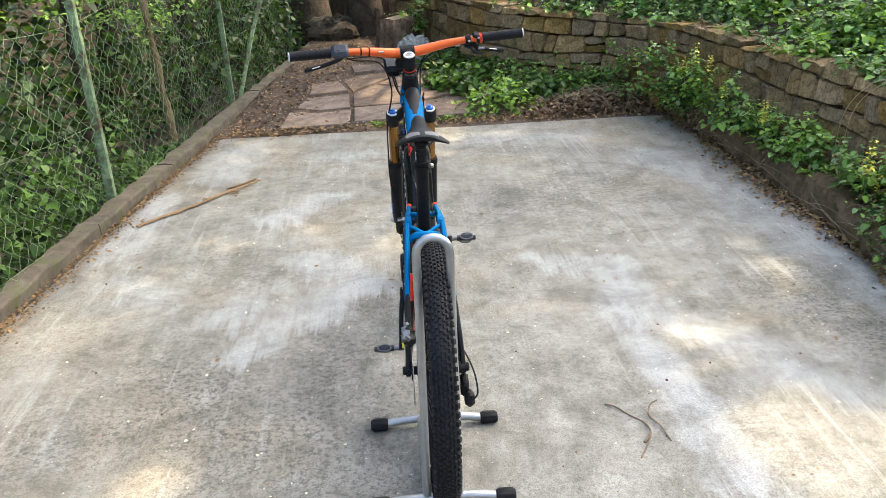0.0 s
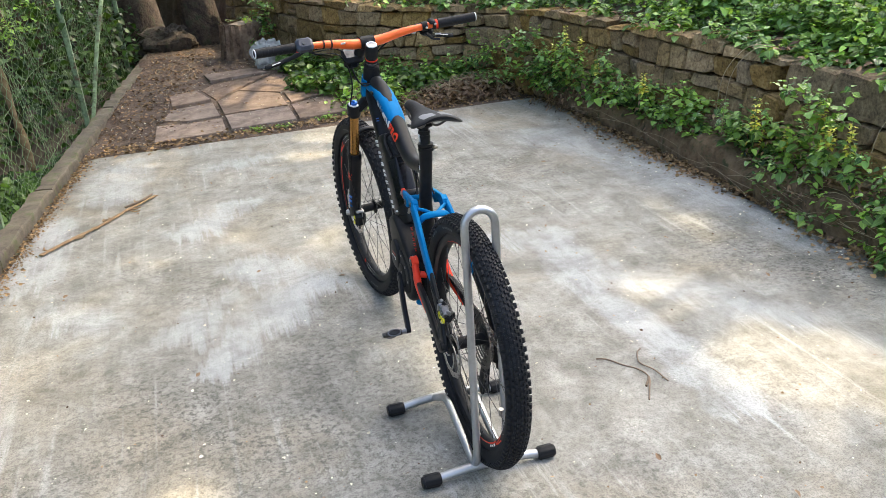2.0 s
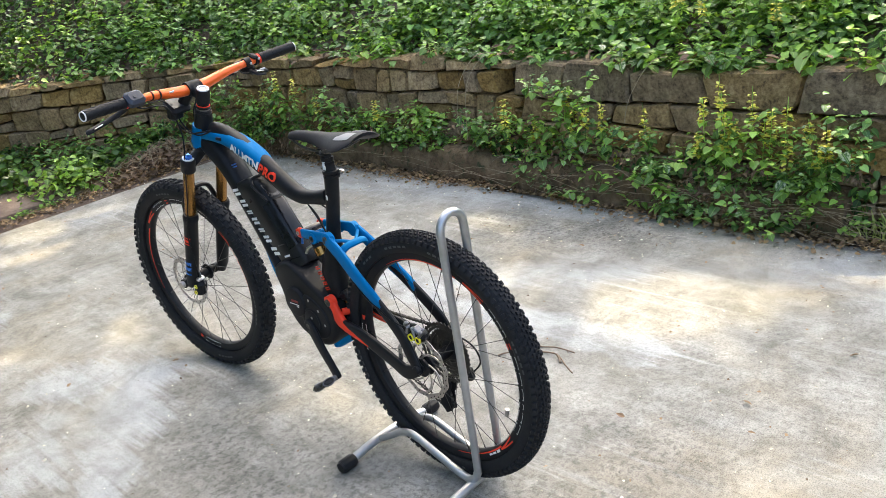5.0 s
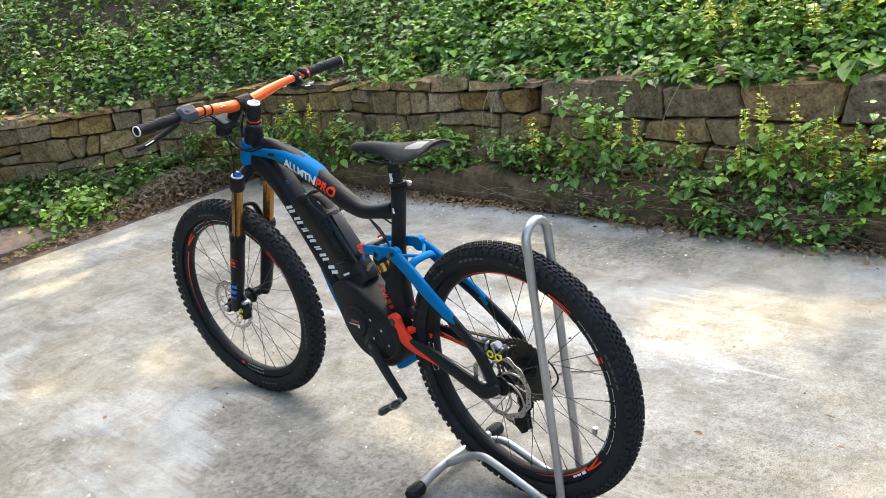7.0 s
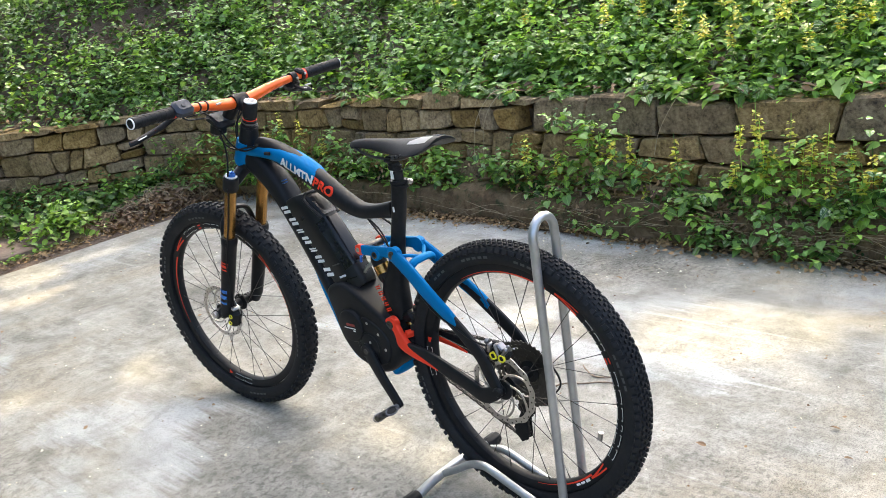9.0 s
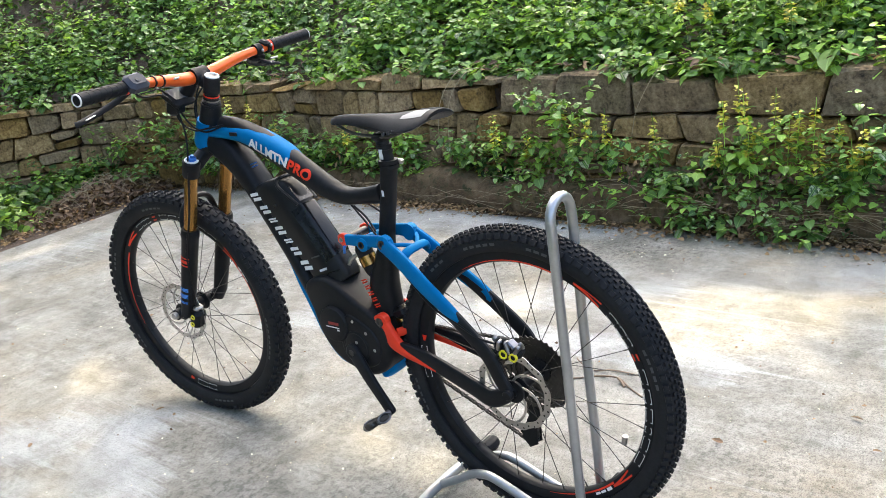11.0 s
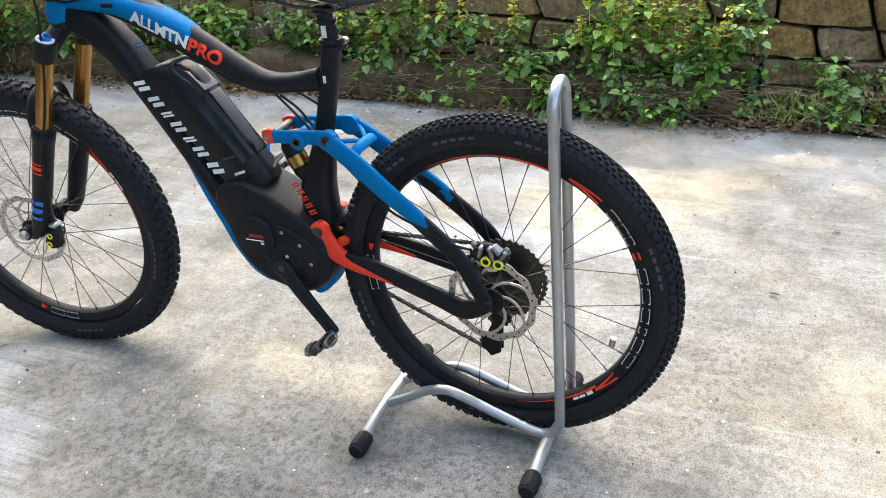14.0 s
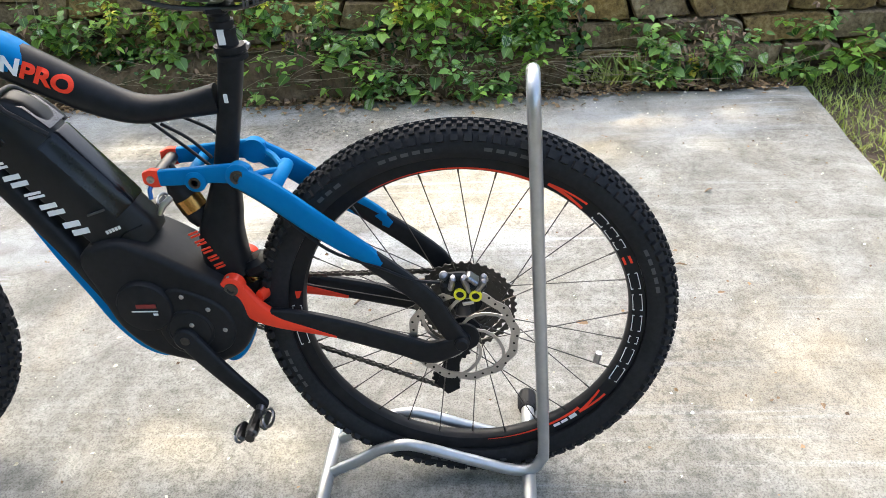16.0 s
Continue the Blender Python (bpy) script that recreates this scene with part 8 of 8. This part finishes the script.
def stump():
    s = thing("tree_stump", "weathered brown tree stump by the stone wall", "tree stump", at=(0.05, 6.98, 0.03))
    g = Geo()
    v, f, n = [], [], 56
    rings = ((-0.1, 0.27), (0.0, 0.240), (0.05, 0.220), (0.12, 0.208), (0.20, 0.20), (0.28, 0.197), (0.335, 0.193), (0.35, 0.180))
    for j, (z, r) in enumerate(rings):
        for k in range(n):
            a = 2 * math.pi * k / n
            rr = r * (1 + 0.08 * math.sin(a * 3 + 1) + 0.04 * math.sin(a * 5 + z * 3) + 0.10 * noise.noise(Vector((math.cos(a) * 6, math.sin(a) * 6, z * 2.5))) + 0.05 * (k % 3 - 1))
            v.append((math.cos(a) * rr, math.sin(a) * rr, z + 0.025 * noise.noise(Vector((math.cos(a) * 2, math.sin(a) * 2, 3))) * (z > 0.2)))
    for j in range(len(rings) - 1):
        for k in range(n):
            q = (k + 1) % n
            f.append((j * n + k, j * n + q, (j + 1) * n + q, (j + 1) * n + k))
    part("bark", g.add(v, f), rough_stuff("stump_bark", [(0.36, (0.04, 0.024, 0.014)), (0.48, (0.17, 0.105, 0.066)), (0.64, (0.30, 0.21, 0.14))], 26, 0.03), s, "split reddish brown bark")
    g = Geo()
    v = [(0, 0, 0.33)] + [(math.cos(2 * math.pi * k / n) * 0.181, math.sin(2 * math.pi * k / n) * 0.181, 0.340 + 0.02 * math.sin(4 * math.pi * k / n) + 0.004) for k in range(n)]
    part("cut_face", g.add(v, [(0, 1 + k, 1 + (k + 1) % n) for k in range(n)]), M_CUT, s, "grey brown cut face")


M_CUT = rough_stuff("cut_wood", [(0.3, (0.12, 0.09, 0.06)), (0.55, (0.24, 0.19, 0.14)), (0.75, (0.34, 0.28, 0.21))], 40, 0.004)
stump()


def bag():
    """A crumpled clear plastic bag."""
    m, n, l, b = tree_of("clear_plastic")
    b.inputs["Base Color"].default_value = (0.60, 0.61, 0.60, 1)
    b.inputs["Roughness"].default_value = 0.25
    b.inputs["Alpha"].default_value = 0.50
    co = n.new("ShaderNodeTexCoord").outputs["Object"]
    bump(n, l, b, noise_node(n, l, co, 25, 5, 0.6).outputs[0], 0.9, 0.02)
    g = Geo()
    v, f, k1, k2 = [], [], 36, 24
    for j in range(k2 + 1):
        w = math.pi * j / k2
        for i in range(k1):
            a = 2 * math.pi * i / k1
            d = Vector((math.sin(w) * math.cos(a), math.sin(w) * math.sin(a), math.cos(w)))
            r = 0.82 + 0.40 * noise.noise(d * 1.5 + Vector((1, 5, 2))) - 0.28 * abs(noise.noise(d * 2.6 + Vector((3, 1, 2)))) + 0.06 * noise.noise(d * 6)
            v.append((d.x * 0.20 * r, d.y * 0.15 * r, max(-0.12, d.z * 0.20 * r)))
    for j in range(k2):
        for i in range(k1):
            q = (i + 1) % k1
            f.append((j * k1 + i, j * k1 + q, (j + 1) * k1 + q, (j + 1) * k1 + i))
    ob = part("plastic_bag", g.add(v, f), m, None, smooth=12)
    ob.location = (0.22, 6.22, float(height(0.22, 6.22)) + 0.125)
    tagged(ob, "crumpled clear plastic bag beside the stump", "bag")


bag()


def sticks():
    # long strip of bark on the slab
    rndk = random.Random(17)
    g = Geo()
    way = curve([(-1.395, 2.22, 0.008), (-1.27, 2.37, 0.010), (-1.13, 2.53, 0.009), (-1.0, 2.72, 0.010), (-0.86, 2.89, 0.010)], 12)
    g.sweep(way, [0.014 + 0.010 * noise.noise(Vector((k * 0.55, 0, 0))) + 0.008 * noise.noise(Vector((k * 1.7, 4, 0))) for k in range(len(way))], [0.004 + 0.003 * noise.noise(Vector((k * 0.9, 8, 0))) for k in range(len(way))], 8, side=(0.8, -0.6, 0))
    for k in range(14):
        q = Vector(way[rndk.randrange(3, len(way) - 3)])
        e = Vector((rndk.uniform(-0.05, 0.05), rndk.uniform(-0.05, 0.05), 0))
        g.sweep([tuple(q + e * 0.2), tuple(q + e), tuple(q + e * 1.4 + Vector((0.01, 0.02, 0)))], [0.004, 0.007, 0.002], 0.003, 6)
    tagged(part("bark_strip", g, plain("stripped_bark", (0.25, 0.155, 0.075), 0.85, 0, 0.6, 70, 0.6)), "long ochre strip of bark on the concrete", "bark")
    g = Geo().sweep(curve([(-1.02, 2.73, 0.018), (-0.94, 2.79, 0.022), (-0.88, 2.90, 0.016)], 5), 0.006, n=6)
    tagged(part("bark_splinter", g, M_TWIG), "brown splinter lying on the bark strip", "bark")
    # forked dry twig on the slab
    z = 0.004
    g = Geo()
    g.sweep(curve([(0.58, 0.03, z), (0.61, 0.08, z), (0.64, 0.135, 0.012), (0.64, 0.20, z), (0.61, 0.24, z), (0.57, 0.29, 0.010), (0.545, 0.315, z)], 5), 0.0027, n=6)
    g.sweep(curve([(0.69, 0.10, z), (0.68, 0.17, 0.010), (0.665, 0.235, z), (0.68, 0.28, 0.014), (0.71, 0.31, 0.008)], 5), 0.0024, n=6)
    g.sweep(curve([(0.64, 0.135, 0.012), (0.625, 0.115, 0.010), (0.61, 0.10, 0.006)], 4), 0.0042, n=6)
    tagged(part("twig", g, M_TWIG), "thin forked dry twig on the concrete", "twig")
    # single fallen leaves on the slab
    rnd = random.Random(3)
    spots = [(0.567, -0.567), (1.109, -0.661), (0.175, -0.691), (0.699, -0.488), (-0.45, 1.55), (-0.95, 2.6), (-0.55, 2.95), (-1.25, 1.65), (0.35, 2.1), (1.3, 2.4), (-0.2, 2.9), (0.9, 1.5), (-0.75, 0.75), (0.45, -0.25), (1.45, 0.6), (-0.1, 1.35)]
    for x, y in spots:
        sz = rnd.uniform(0.018, 0.034)
        ob = leaf_mesh("fallen_leaf", np.zeros((1, 3)), np.array([rnd.uniform(0, 6.28)]), np.array([rnd.uniform(-0.1, 0.25)]), np.array([rnd.uniform(-0.5, 0.5)]), np.array([sz]), M_DRY, LONG)
        ob.location = (x, y, 0.009)
        tagged(ob, "small curled brown leaf on the concrete", "leaf", "fallen leaves on the slab")
    # tufts in the joint between slab and paving
    for x, y in ((0.02, 4.06), (0.35, 4.12), (-0.15, 4.05), (0.55, 4.15)):
        n = 60
        p = np.stack([x + rng.normal(0, 0.04, n), y + rng.normal(0, 0.02, n), np.full(n, 0.0) + rng.uniform(0, 0.03, n)], -1)
        tagged(leaf_mesh("weed_tuft", p, rng.uniform(0, 6.28, n), rng.uniform(-0.3, 0.9, n), rng.normal(0, 0.3, n), rng.uniform(0.012, 0.03, n), M_LEAF2), "small green weed in the slab joint", "weed", kind="stuff")
    # boulder between the trunks
    g = Geo()
    v, f = [], []
    for j in range(23):
        w = math.pi * j / 22
        for i in range(36):
            a = 2 * math.pi * i / 36
            d = Vector((math.sin(w) * math.cos(a), math.sin(w) * math.sin(a), math.cos(w)))
            r = 1 + 0.40 * noise.noise(d * 1.6 + Vector((4, 2, 1))) + 0.20 * noise.noise(d * 4) + 0.10 * noise.noise(d * 10)
            v.append((d.x * 0.38 * r, d.y * 0.26 * r, d.z * 0.22 * r))
    f = [(j * 36 + i, j * 36 + (i + 1) % 36, (j + 1) * 36 + (i + 1) % 36, (j + 1) * 36 + i) for j in range(22) for i in range(36)]
    ob = part("boulder", g.add(v, f), M_BOULDER, None, smooth=30)
    ob.location = (-0.62, 7.95, 0.08)
    tagged(ob, "mossy brown boulder between the trunks", "boulder")
    # broad leaf on the wall top
    ob = leaf_mesh("broad_leaf", np.zeros((2, 3)), np.array([1.5, 2.7]), np.array([-0.45, -0.15]), np.array([0.5, -0.3]), np.array([0.13, 0.10]), M_LEAF, OVATE, OVATE_F)
    ob.location = (2.22, -0.04, 0.70)
    tagged(ob, "broad pale green leaves on the wall top", "leaf")


sticks()
